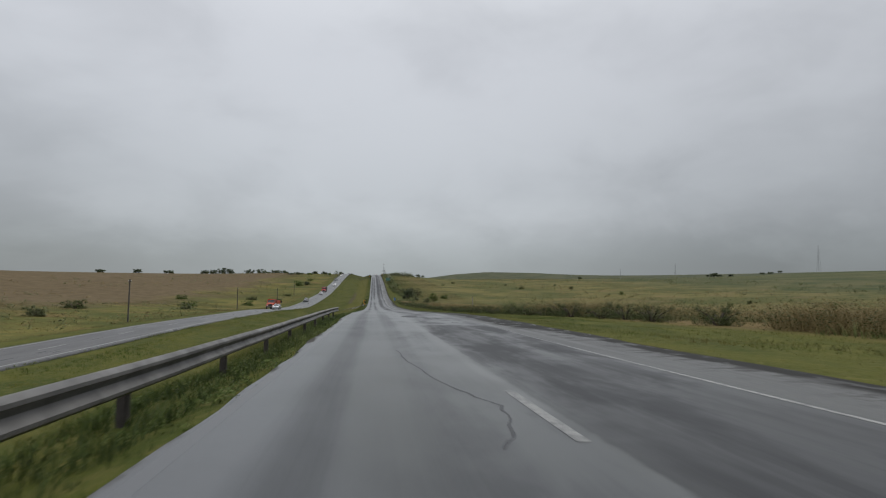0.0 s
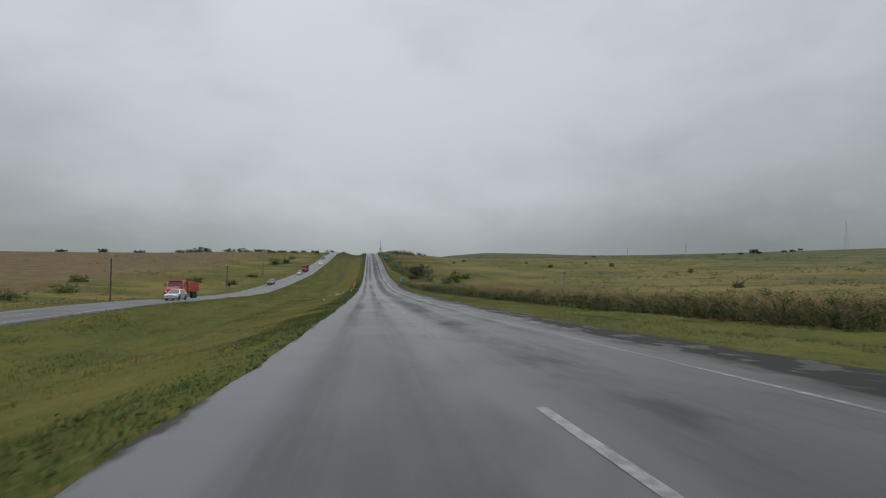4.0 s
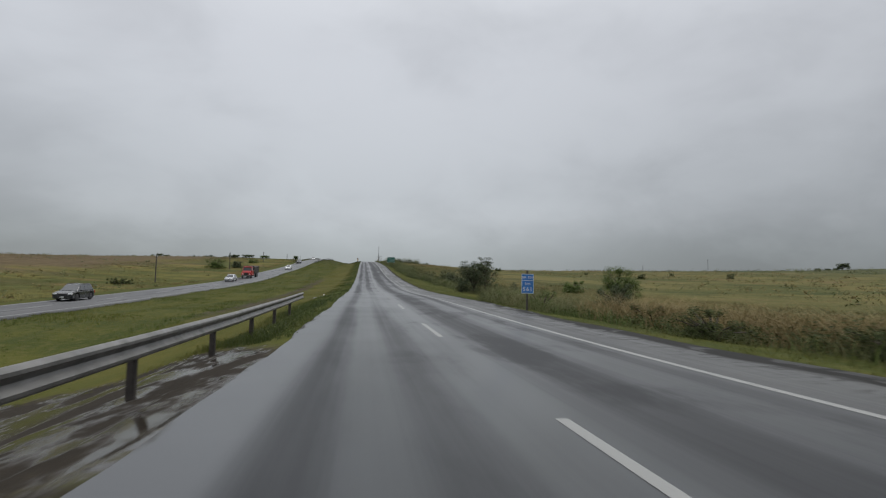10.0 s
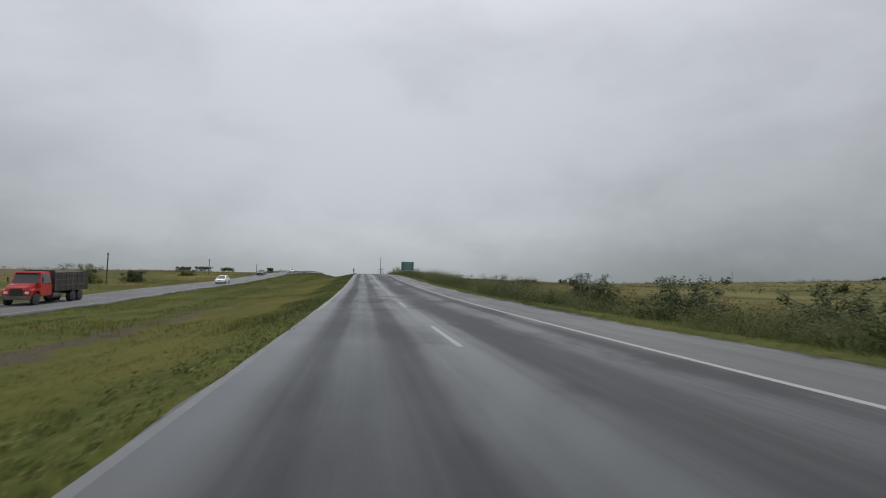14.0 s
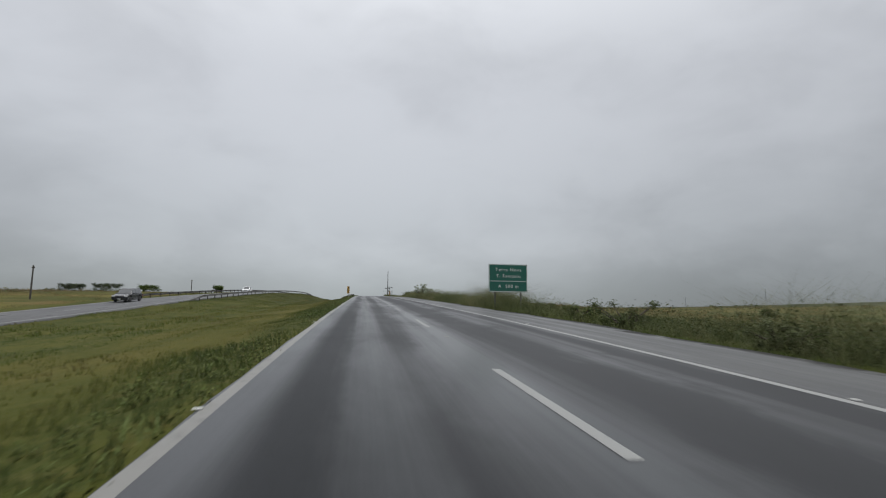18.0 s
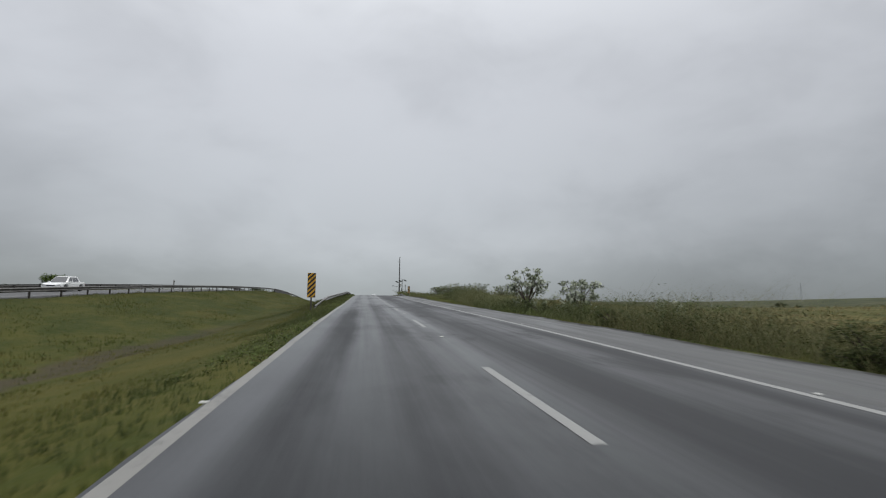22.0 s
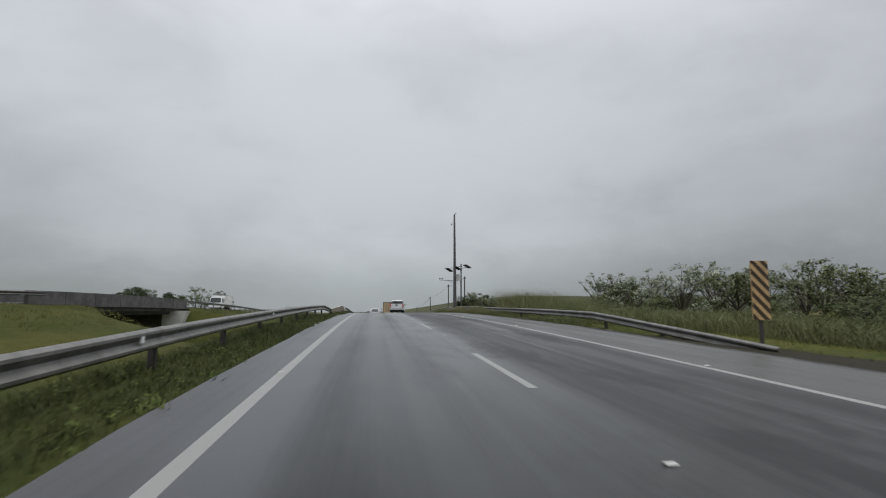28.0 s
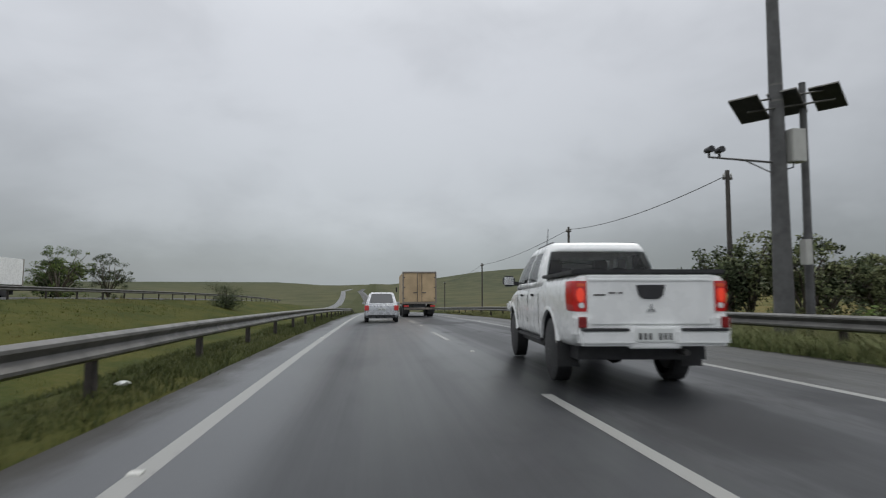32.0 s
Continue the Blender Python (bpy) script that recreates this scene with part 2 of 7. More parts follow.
    col = n.mix(n.ramp(blot, 0.3, 0.72), (0.022, 0.023, 0.025), (0.040, 0.042, 0.046))
    col = n.mix(n.math("MULTIPLY", n.ramp(y, 330.0, 220.0, 0.0, 0.70), n.ramp(x, 3.0, 4.2, 1.0, 0.60)), col, (0.082, 0.086, 0.092))
    # paler from the bridge on: brightness of spray haze put into the colour
    col = n.mix(n.ramp(y, 560.0, 605.0, 0.0, 0.80), col, (0.090, 0.095, 0.102))
    col = n.mix(n.math("MULTIPLY", old, 0.70), col, n.mix(outer, (0.100, 0.106, 0.114), (0.066, 0.070, 0.077)))
    col = n.mix(n.math("MULTIPLY", n.ramp(grain, 0.35, 0.75), 0.40), col, (0.068, 0.071, 0.076))
    col = n.mix(n.math("MULTIPLY", dark, n.ramp(x, 3.0, 4.0, 0.52, 0.80)), col, (0.022, 0.023, 0.0255))
    # sky sheen of the film put into the colour as paler grey
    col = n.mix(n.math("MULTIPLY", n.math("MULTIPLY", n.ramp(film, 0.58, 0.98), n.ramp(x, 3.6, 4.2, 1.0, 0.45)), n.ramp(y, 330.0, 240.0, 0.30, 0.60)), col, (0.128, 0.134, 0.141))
    col = n.mix(n.math("MULTIPLY", smudge, 0.45), col, (0.016, 0.0165, 0.018))
    col = n.mix(n.math("MULTIPLY", n.math("MULTIPLY", band(3.42, 0.16), n.ramp(y, 75.0, 50.0)), n.ramp(blot, 0.35, 0.6, 0.25, 0.75)), col, (0.17, 0.175, 0.18))
    col = n.mix(n.math("MULTIPLY", worn, n.ramp(pools, 0.54, 0.38, 0.0, 0.45)), col, (0.034, 0.036, 0.041))
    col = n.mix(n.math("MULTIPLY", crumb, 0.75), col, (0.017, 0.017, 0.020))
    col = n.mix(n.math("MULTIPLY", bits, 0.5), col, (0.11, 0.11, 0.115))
    col = n.mix(n.math("MULTIPLY", soil, 0.85), col, (0.034, 0.029, 0.020))
    # newer dark surfacing in the outer lane, ending in a ragged joint
    ragged = n.math("MULTIPLY", n.math("SUBTRACT", n.noise(n.scaled(co, (1, 1, 1)), 2.2, 4, 0.65), 0.5), 0.9)
    newer = n.math("MULTIPLY", n.ramp(n.math("ADD", y, ragged), 35.4, 34.6), n.ramp(n.math("ADD", x, n.math("MULTIPLY", ragged, 0.2)), 3.50, 3.58))
    newer = n.math("MULTIPLY", newer, n.ramp(x, 5.6, 7.0, 1.0, 0.55))
    col = n.mix(n.math("MULTIPLY", newer, 0.85), col, n.mix(n.ramp(blot, 0.35, 0.65), (0.020, 0.021, 0.024), (0.034, 0.036, 0.040)))
    film = n.math("SUBTRACT", film, n.math("MULTIPLY", newer, 0.22))
    # whole outer lane darker, its weaker sky reflection put into the colour
    col = n.mix(n.math("MULTIPLY", outer, 0.28), col, (0.016, 0.017, 0.019))
    film = n.math("SUBTRACT", film, n.math("MULTIPLY", soil, 0.5))
    spec = n.math("MULTIPLY", n.ramp(film, 0.15, 0.90, 0.20, 1.0), n.math("SUBTRACT", 1.0, n.math("ADD", n.math("MULTIPLY", soil, 0.72), n.math("MULTIPLY", n.math("SUBTRACT", crumb, n.math("MULTIPLY", bits, 0.5)), 0.45))))
    n.put(b.inputs["Specular IOR Level"], spec)
    n.put(b.inputs["Roughness"], n.ramp(film, 0.15, 0.85, 0.52, 0.30))
    b.inputs["IOR"].default_value = 1.40
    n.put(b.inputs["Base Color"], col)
    bump(n, b, n.math("ADD", grain, n.math("MULTIPLY", n.noise(co, 7, 4), 0.6)), 0.22, 0.006)
    return m


def asphalt(name, base, lighter, wet, shoulder=False):
    """Wet worn asphalt: fine stones, long streaks of water film. The shoulder breaks up into soil and pools at its rim."""
    m, n, b = material(name)
    co = n.n("ShaderNodeTexCoord").outputs["Object"]
    x, y, z = n.xyz(co)
    grain = n.noise(co, 55, 3)
    blot = n.noise(n.scaled(co, (0.9, 0.16, 1)), 0.8, 5, 0.6)
    streak = n.noise(n.scaled(co, (2.2, 0.02, 1)), 1.0, 4, 0.6)
    col = n.mix(n.ramp(blot, 0.3, 0.72), base, lighter)
    col = n.mix(n.math("MULTIPLY", n.ramp(grain, 0.35, 0.75), 0.45), col, tuple(c * 1.7 for c in lighter))
    film = n.math("ADD", n.math("MULTIPLY", streak, 0.5), n.math("MULTIPLY", blot, 0.4))
    if shoulder:
        ruin = n.noise(n.scaled(co, (1, 0.25, 1)), 0.9, 5, 0.65)
        edge = n.math("ADD", x, n.math("MULTIPLY", n.math("SUBTRACT", n.noise(n.scaled(co, (1, 0.3, 1)), 0.8, 5, 0.65), 0.5), 1.6))
        tar = n.math("MULTIPLY", n.math("MULTIPLY", n.ramp(y, 112.0, 88.0), n.ramp(y, 30.0, 35.0, 0.0, 1.0)), n.math("MULTIPLY", n.ramp(ruin, 0.24, 0.52), n.ramp(edge, 7.0, 7.8)))
        rim = n.math("ADD", n.math("MULTIPLY", n.ramp(y, 120.0, 85.0), n.ramp(y, 30.0, 35.0, 0.0, 0.9)), n.math("MULTIPLY", n.ramp(y, 235.0, 205.0), 0.60))
        dirt = n.ramp(n.math("ADD", edge, rim), 8.85, 9.2)
        ripple = n.math("MULTIPLY", n.ramp(n.noise(n.scaled(co, (0.7, 2.2, 1)), 1.4, 4, 0.6), 0.50, 0.60), n.math("MULTIPLY", n.ramp(y, 245.0, 215.0), n.ramp(edge, 7.2, 8.6)))
        gone = n.math("MAXIMUM", n.math("MULTIPLY", tar, 0.9), n.math("MAXIMUM", dirt, n.math("MULTIPLY", ripple, 0.8)))
        wetpatch = n.ramp(n.noise(n.scaled(co, (1, 0.6, 1)), 1.6, 4), 0.50, 0.62)
        n.put(b.inputs["Specular IOR Level"], n.math("SUBTRACT", 0.46, n.math("MULTIPLY", gone, n.ramp(wetpatch, 0.0, 1.0, 0.40, 0.24))))
        col = n.mix(n.math("MULTIPLY", gone, 0.88), col, (0.014, 0.013, 0.011))
        film = n.math("ADD", film, n.math("MULTIPLY", gone, n.ramp(wetpatch, 0.0, 1.0, -0.3, 0.05)))
    n.put(b.inputs["Roughness"], n.ramp(film, 0.25, 0.75, wet[0], wet[1]))
    b.inputs["IOR"].default_value = 1.40
    n.put(b.inputs["Base Color"], col)
    bump(n, b, n.math("ADD", grain, n.math("MULTIPLY", n.noise(co, 7, 4), 0.6)), 0.22, 0.006)
    return m


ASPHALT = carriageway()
SHOULDER_M = asphalt("wet_shoulder", (0.042, 0.044, 0.045), (0.076, 0.077, 0.075), (0.56, 0.24), True)
PATCH = asphalt("dark_patch", (0.024, 0.025, 0.028), (0.042, 0.044, 0.048), (0.55, 0.40))
PATCH.node_tree.nodes["Principled BSDF"].inputs["Specular IOR Level"].default_value = 0.34
OPP_ASPHALT = asphalt("opposite_asphalt", (0.060, 0.060, 0.062), (0.10, 0.10, 0.10), (0.42, 0.18))


def worn_paint(name, wear, bare=(0.055, 0.056, 0.058), full=(0.225, 0.226, 0.215), stretch=0.08):
    m, n, b = material(name)
    co = n.n("ShaderNodeTexCoord").outputs["Object"]
    f = n.noise(co, 9, 5, 0.7)
    g = n.noise(n.scaled(co, (1, stretch, 1)), 1.3, 3)
    k = n.ramp(n.math("ADD", n.math("MULTIPLY", f, 0.6), n.math("MULTIPLY", g, 0.4)), wear - 0.1, wear + 0.1)
    n.put(b.inputs["Base Color"], n.mix(k, bare, full))
    b.inputs["Roughness"].default_value = 0.42
    return m


PAINT = worn_paint("white_road_paint", 0.36)
PAINT_WORN = worn_paint("worn_road_paint", 0.50)
PAINT_FAINT = worn_paint("faint_road_paint", 0.58, (0.088, 0.092, 0.098), (0.19, 0.19, 0.18))
PAINT_EDGE = worn_paint("dirty_edge_paint", 0.42, (0.105, 0.103, 0.094), (0.185, 0.180, 0.164), 0.5)


def earth():
    """The land: mown verge, coarse pasture, brown dry fields, bare soil."""
    m, n, b = material("pasture_ground")
    co = n.n("ShaderNodeTexCoord").outputs["Object"]
    x, y, z = n.xyz(co)
    n1 = n.noise(co, 0.045, 5, 0.6)
    n2 = n.noise(n.scaled(co, (1, 0.5, 1)), 0.33, 5, 0.65)
    n3 = n.noise(co, 2.6, 4, 0.7)
    n4 = n.noise(co, 14, 3, 0.7)
    green = n.mix(n.ramp(n2, 0.3, 0.7), (0.034, 0.047, 0.009), (0.074, 0.076, 0.014))
    green = n.mix(n.math("MULTIPLY", n.ramp(n3, 0.42, 0.75), 0.7), green, (0.108, 0.094, 0.030))
    olive = n.mix(n.ramp(n1, 0.35, 0.65), (0.056, 0.064, 0.015), (0.132, 0.114, 0.032))
    brown = n.mix(n.ramp(n2, 0.3, 0.7), (0.076, 0.056, 0.029), (0.118, 0.086, 0.048))
    wobble = n.math("MULTIPLY", n.math("SUBTRACT", n1, 0.5), 110.0)
    left = n.ramp(n.math("ADD", x, n.math("MULTIPLY", wobble, 0.6)), -58.0, -88.0)
    right = n.ramp(n.math("ADD", x, n.math("MULTIPLY", wobble, 0.4)), 24.0, 40.0)
    mid_r = n.ramp(n.math("ADD", x, wobble), 150.0, 330.0)
    far_l = n.ramp(x, -420.0, -700.0)
    col = n.mix(n.ramp(x, -30.0, -40.0), green, olive)
    n5 = n.noise(co, 0.016, 6, 0.65, 0.4)
    n6 = n.noise(n.scaled(co, (0.6, 1, 1)), 0.07, 5, 0.7, 0.3)
    olive2 = n.mix(n.math("MULTIPLY", n.ramp(n6, 0.50, 0.60), 0.7), col, (0.050, 0.062, 0.016))
    olive2 = n.mix(n.math("MULTIPLY", n.ramp(n6, 0.46, 0.36), 0.65), olive2, (0.150, 0.098, 0.042))
    col = n.mix(n.ramp(x, -29.5, -36.0), col, olive2)
    field = n.mix(n.ramp(n5, 0.40, 0.58), (0.066, 0.070, 0.020), (0.122, 0.104, 0.036))
    field = n.mix(n.math("MULTIPLY", n.ramp(n6, 0.50, 0.62), 0.75), field, (0.034, 0.046, 0.013))
    field = n.mix(n.math("MULTIPLY", n.ramp(n6, 0.46, 0.36), 0.60), field, (0.135, 0.092, 0.046))
    left = n.math("MULTIPLY", left, n.ramp(y, 700.0, 600.0, 0.15, 1.0))
    col = n.mix(left, col, brown)
    col = n.mix(far_l, col, (0.048, 0.058, 0.024))
    col = n.mix(right, col, field)
    band = n.math("MULTIPLY", n.ramp(n.math("ADD", x, n.math("MULTIPLY", wobble, 0.15)), 19.0, 24.0), n.ramp(n.math("ADD", x, n.math("MULTIPLY", wobble, 0.25)), 52.0, 36.0))
    col = n.mix(n.math("MULTIPLY", band, n.ramp(y, 230.0, 150.0, 0.2, 0.85)), col, n.mix(n.ramp(n2, 0.3, 0.7), (0.100, 0.068, 0.032), (0.165, 0.116, 0.054)))
    col = n.mix(mid_r, col, n.mix(n.ramp(n5, 0.36, 0.62), (0.038, 0.050, 0.020), n.mix(n.ramp(n6, 0.4, 0.6), (0.094, 0.086, 0.040), (0.062, 0.068, 0.028))))
    # land far ahead muted to grey-green, distance haze put into its colour
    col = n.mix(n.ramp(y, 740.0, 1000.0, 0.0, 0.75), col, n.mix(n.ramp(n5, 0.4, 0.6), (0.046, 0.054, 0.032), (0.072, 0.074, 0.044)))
    col = n.mix(n.math("MULTIPLY", n.ramp(n4, 0.5, 0.8), 0.35), col, (0.045, 0.058, 0.013))
    wob = n.math("MULTIPLY", n.math("SUBTRACT", n.noise(n.scaled(co, (0.2, 1, 1)), 0.35, 3), 0.5), 2.4)
    ditch = n.ramp(n.math("ABSOLUTE", n.math("ADD", n.math("ADD", x, 8.0), wob)), 1.3, 0.5)
    where = n.math("ADD", n.math("MULTIPLY", n.ramp(y, 222.0, 236.0), n.ramp(y, 330.0, 300.0)),
                   n.math("MULTIPLY", n.ramp(y, 450.0, 462.0), n.ramp(y, 505.0, 485.0)))
    ditch = n.math("MULTIPLY", ditch, n.math("MAXIMUM", where, n.ramp(n.noise(n.scaled(co, (1, 0.22, 1)), 0.42, 5, 0.65), 0.62, 0.72, 0.0, 0.6)))
    axis = n.math("MULTIPLY_ADD", y, -0.2, 50.75)
    rill = n.math("ADD", n.math("ABSOLUTE", n.math("ADD", x, axis)), n.math("MULTIPLY", n.math("SUBTRACT", n3, 0.5), 1.1))
    rill = n.math("MULTIPLY", n.ramp(rill, 0.55, 0.20), n.math("MULTIPLY", n.ramp(y, 238.0, 240.5), n.ramp(y, 247.5, 245.5)))
    ell = n.math("ADD", n.math("POWER", n.math("DIVIDE", n.math("ABSOLUTE", n.math("ADD", x, 5.2)), 5.6), 2.0),
                 n.math("POWER", n.math("DIVIDE", n.math("ABSOLUTE", n.math("SUBTRACT", y, 200.5)), 6.6), 2.0))
    wetland = n.ramp(n.math("ADD", ell, n.math("MULTIPLY", n.math("SUBTRACT", n3, 0.5), 0.9)), 1.25, 0.9)
    soil = n.math("MAXIMUM", n.math("MAXIMUM", ditch, rill), wetland)
    # bare soil along the outer edge of the shoulder, broad before the bridge
    broad = n.math("MULTIPLY", n.ramp(y, 520.0, 540.0), n.ramp(y, 582.0, 566.0))
    verge = n.math("ADD", n.math("SUBTRACT", x, n.math("MULTIPLY", broad, 2.2)), n.math("MULTIPLY", n.math("SUBTRACT", n.noise(n.scaled(co, (1, 0.4, 1)), 0.9, 5, 0.65), 0.5), 1.4))
    rimsoil = n.math("MULTIPLY", n.ramp(x, 9.0, 9.1), n.ramp(verge, 9.95, 9.55))
    slope = n.math("MULTIPLY", n.math("MULTIPLY", n.ramp(x, -8.6, -7.4), n.ramp(x, -1.0, -2.4)), n.ramp(y, 505.0, 480.0, 0.15, 1.0))
    col = n.mix(n.math("MULTIPLY", slope, 0.55), col, n.mix(n.ramp(n2, 0.35, 0.65), (0.074, 0.074, 0.014), (0.104, 0.088, 0.022)))
    col = n.mix(n.math("MULTIPLY", soil, 0.9), col, n.mix(n3, (0.040, 0.033, 0.027), (0.085, 0.066, 0.050)))
    col = n.mix(n.math("MULTIPLY", wetland, 0.85), col, n.mix(n3, (0.014, 0.012, 0.010), (0.034, 0.028, 0.022)))
    col = n.mix(n.math("MULTIPLY", rimsoil, 0.92), col, n.mix(n3, (0.017, 0.015, 0.012), (0.036, 0.031, 0.024)))
    up_road = n.math("MULTIPLY", n.ramp(y, 430.0, 500.0), n.math("MULTIPLY", n.ramp(x, -23.0, -21.0), n.ramp(x, 6.0, 5.0)))
    col = n.mix(n.math("MULTIPLY", up_road, n.ramp(x, -10.0, -4.0, 0.45, 0.75)), col, n.mix(n.ramp(n2, 0.35, 0.65), (0.024, 0.034, 0.009), (0.048, 0.048, 0.015)))
    n.put(b.inputs["Base Color"], col)
    pond = n.math("MULTIPLY", wetland, n.ramp(n.noise(n.scaled(co, (1, 0.5, 1)), 0.9, 4, 0.6), 0.44, 0.58))
    n.put(b.inputs["Roughness"], n.ramp(pond, 0.0, 1.0, 0.9, 0.07))
    n.put(b.inputs["Specular IOR Level"], n.ramp(pond, 0.0, 1.0, 0.08, 0.5))
    bump(n, b, n.math("MULTIPLY", n.math("ADD", n3, n4), n.ramp(pond, 0.0, 0.6, 1.0, 0.05)), 0.35, 0.08)
    return m


EARTH = earth()


def blades(name, cols, tip, damp=0.0, grain=0.16):
    """Grass or leaves: each blade its own tint."""
    m, n, b = material(name)
    geo = n.n("ShaderNodeNewGeometry")
    rnd = geo.outputs["Random Per Island"]
    co = n.n("ShaderNodeTexCoord").outputs["Object"]
    patch = n.noise(n.scaled(co, (1, 0.4, 1)), grain, 5, 0.6)
    a = n.mix(rnd, cols[0], cols[1])
    c = n.mix(n.ramp(patch, 0.38, 0.64), a, n.mix(rnd, cols[1], tip))
    if damp:
        gx, gy, gzz = n.xyz(co)
        wave = n.math("MULTIPLY", n.math("SUBTRACT", n.noise(co, 0.35, 4), 0.5), 2.6)
        near = n.ramp(n.math("ADD", gx, wave), -3.4, -0.7)
        near = n.math("MAXIMUM", near, n.math("MULTIPLY", n.ramp(gy, 484.0, 500.0), n.ramp(gx, -8.0, -5.0, 0.0, 0.85)))
        near = n.math("MULTIPLY", near, n.ramp(gx, 6.0, 5.0))
        c = n.mix(n.math("MULTIPLY", near, n.ramp(gy, 500.0, 545.0, 0.72, 1.0)), c, n.mix(n.math("MULTIPLY", rnd, 0.6), cols[2], cols[0]))
        bank = n.math("MULTIPLY", n.math("MULTIPLY", n.ramp(gx, -8.8, -7.4), n.ramp(gx, 6.0, 5.0)), n.ramp(near, 0.6, 0.1, 0.0, 0.55))
        c = n.mix(bank, c, n.mix(rnd, (0.076, 0.078, 0.014), (0.106, 0.094, 0.022)))
        c = n.mix(n.math("MULTIPLY", n.math("MULTIPLY", n.ramp(gy, 430.0, 500.0), n.ramp(gx, 6.0, 5.0)), 0.45), c, n.mix(rnd, (0.036, 0.046, 0.012), (0.070, 0.060, 0.022)))
        dry = n.ramp(n.noise(n.scaled(co, (1, 0.35, 1)), 0.28, 5, 0.6), 0.52, 0.70)
        c = n.mix(n.math("MULTIPLY", dry, n.ramp(near, 0.5, 0.0, 0.0, 0.7)), c, cols[3])
    n.put(b.inputs["Base Color"], c)
    b.inputs["Roughness"].default_value = 0.7
    b.inputs["Specular IOR Level"].default_value = 0.12
    b.inputs["Transmission Weight"].default_value = 0.0
    b.inputs["Subsurface Weight"].default_value = 0.0
    return m


GRASS = blades("verge_grass", ((0.034, 0.055, 0.009), (0.060, 0.078, 0.012), (0.015, 0.027, 0.006), (0.098, 0.074, 0.026)), (0.098, 0.090, 0.020), 0.75)
TALL = blades("tall_grass", ((0.042, 0.060, 0.018), (0.072, 0.086, 0.028)), (0.112, 0.102, 0.044), 0.0, 0.10)
PASTURE = blades("pasture_grass", ((0.050, 0.054, 0.014), (0.084, 0.076, 0.024)), (0.118, 0.080, 0.034), 0.0, 0.06)
WEED = blades("dark_weeds", ((0.046, 0.072, 0.018), (0.082, 0.108, 0.028)), (0.11, 0.12, 0.035))
LEAF_A = blades("dark_leaves", ((0.034, 0.047, 0.025), (0.062, 0.080, 0.038)), (0.085, 0.102, 0.050))
LEAF_B = blades("bright_leaves", ((0.035, 0.065, 0.014), (0.085, 0.125, 0.028)), (0.11, 0.13, 0.04))
LEAF_C = blades("pale_leaves", ((0.110, 0.138, 0.075), (0.240, 0.270, 0.180)), (0.42, 0.45, 0.37), 0.0, 0.9)
HEDGE_LEAF = blades("hedge_leaves", ((0.034, 0.050, 0.017), (0.064, 0.082, 0.026)), (0.098, 0.096, 0.036), 0.0, 0.12)
# lighter copy of the bush leaves, lifting their shade through colour
LEAF_D = blades("lightened_bush_leaves", ((0.066, 0.084, 0.036), (0.118, 0.136, 0.060)), (0.165, 0.168, 0.084))
RUSSET = blades("russet_grass", ((0.105, 0.085, 0.032), (0.165, 0.128, 0.052)), (0.21, 0.155, 0.070), 0.0, 0.10)
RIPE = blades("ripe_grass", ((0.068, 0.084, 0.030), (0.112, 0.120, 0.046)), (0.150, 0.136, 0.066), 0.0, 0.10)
BARK = plain("bark", (0.085, 0.070, 0.055), 0.85, 0, 0.35, 5, 0, 0.6)
STEEL = plain("galvanised_steel", (0.15, 0.147, 0.138), 0.45, 0.6, 0.22, 2.2, 0, 0.15)
STEEL_OLD = plain("weathered_steel", (0.105, 0.102, 0.097), 0.55, 0.4, 0.3, 1.6, 0, 0.2)
# paler than the near steel: distance haze put into the tone
TOWER_STEEL = plain("pale_tower_steel", (0.26, 0.27, 0.28), 0.6, 0.1, 0.15, 0.5)
POST_M = plain("rusty_post", (0.055, 0.047, 0.042), 0.7, 0.2, 0.35, 4)
CONCRETE = plain("stained_concrete", (0.25, 0.225, 0.195), 0.8, 0, 0.32, 1.6, 0, 0.35)
CONCRETE_D = plain("deep_grey_concrete", (0.068, 0.066, 0.066), 0.8, 0, 0.3, 1.2, 0, 0.35)
COPING = plain("pale_coping", (0.30, 0.285, 0.22), 0.8, 0, 0.25, 2.5, 0, 0.3)
WHITEWASH = plain("whitewashed_wall", (0.62, 0.61, 0.58), 0.75, 0, 0.12, 1.5)
WOOD_POLE = plain("weathered_pole", (0.075, 0.068, 0.060), 0.85, 0, 0.25, 2.5, 0, 0.3)


def streaked(name, dry, damp, moss):
    """Concrete with rain streaks running down and mossy blotches."""
    m, n, b = material(name)
    co = n.n("ShaderNodeTexCoord").outputs["Object"]
    runs = n.noise(n.scaled(co, (1, 1, 0.12)), 5.0, 4, 0.6)
    blots = n.noise(co, 1.5, 5, 0.65)
    c = n.mix(n.ramp(runs, 0.38, 0.62), damp, dry)
    c = n.mix(n.ramp(blots, 0.50, 0.64, 0.0, 0.75), c, moss)
    n.put(b.inputs["Base Color"], c)
    b.inputs["Roughness"].default_value = 0.82
    bump(n, b, n.noise(co, 14, 4, 0.65), 0.4)
    return m


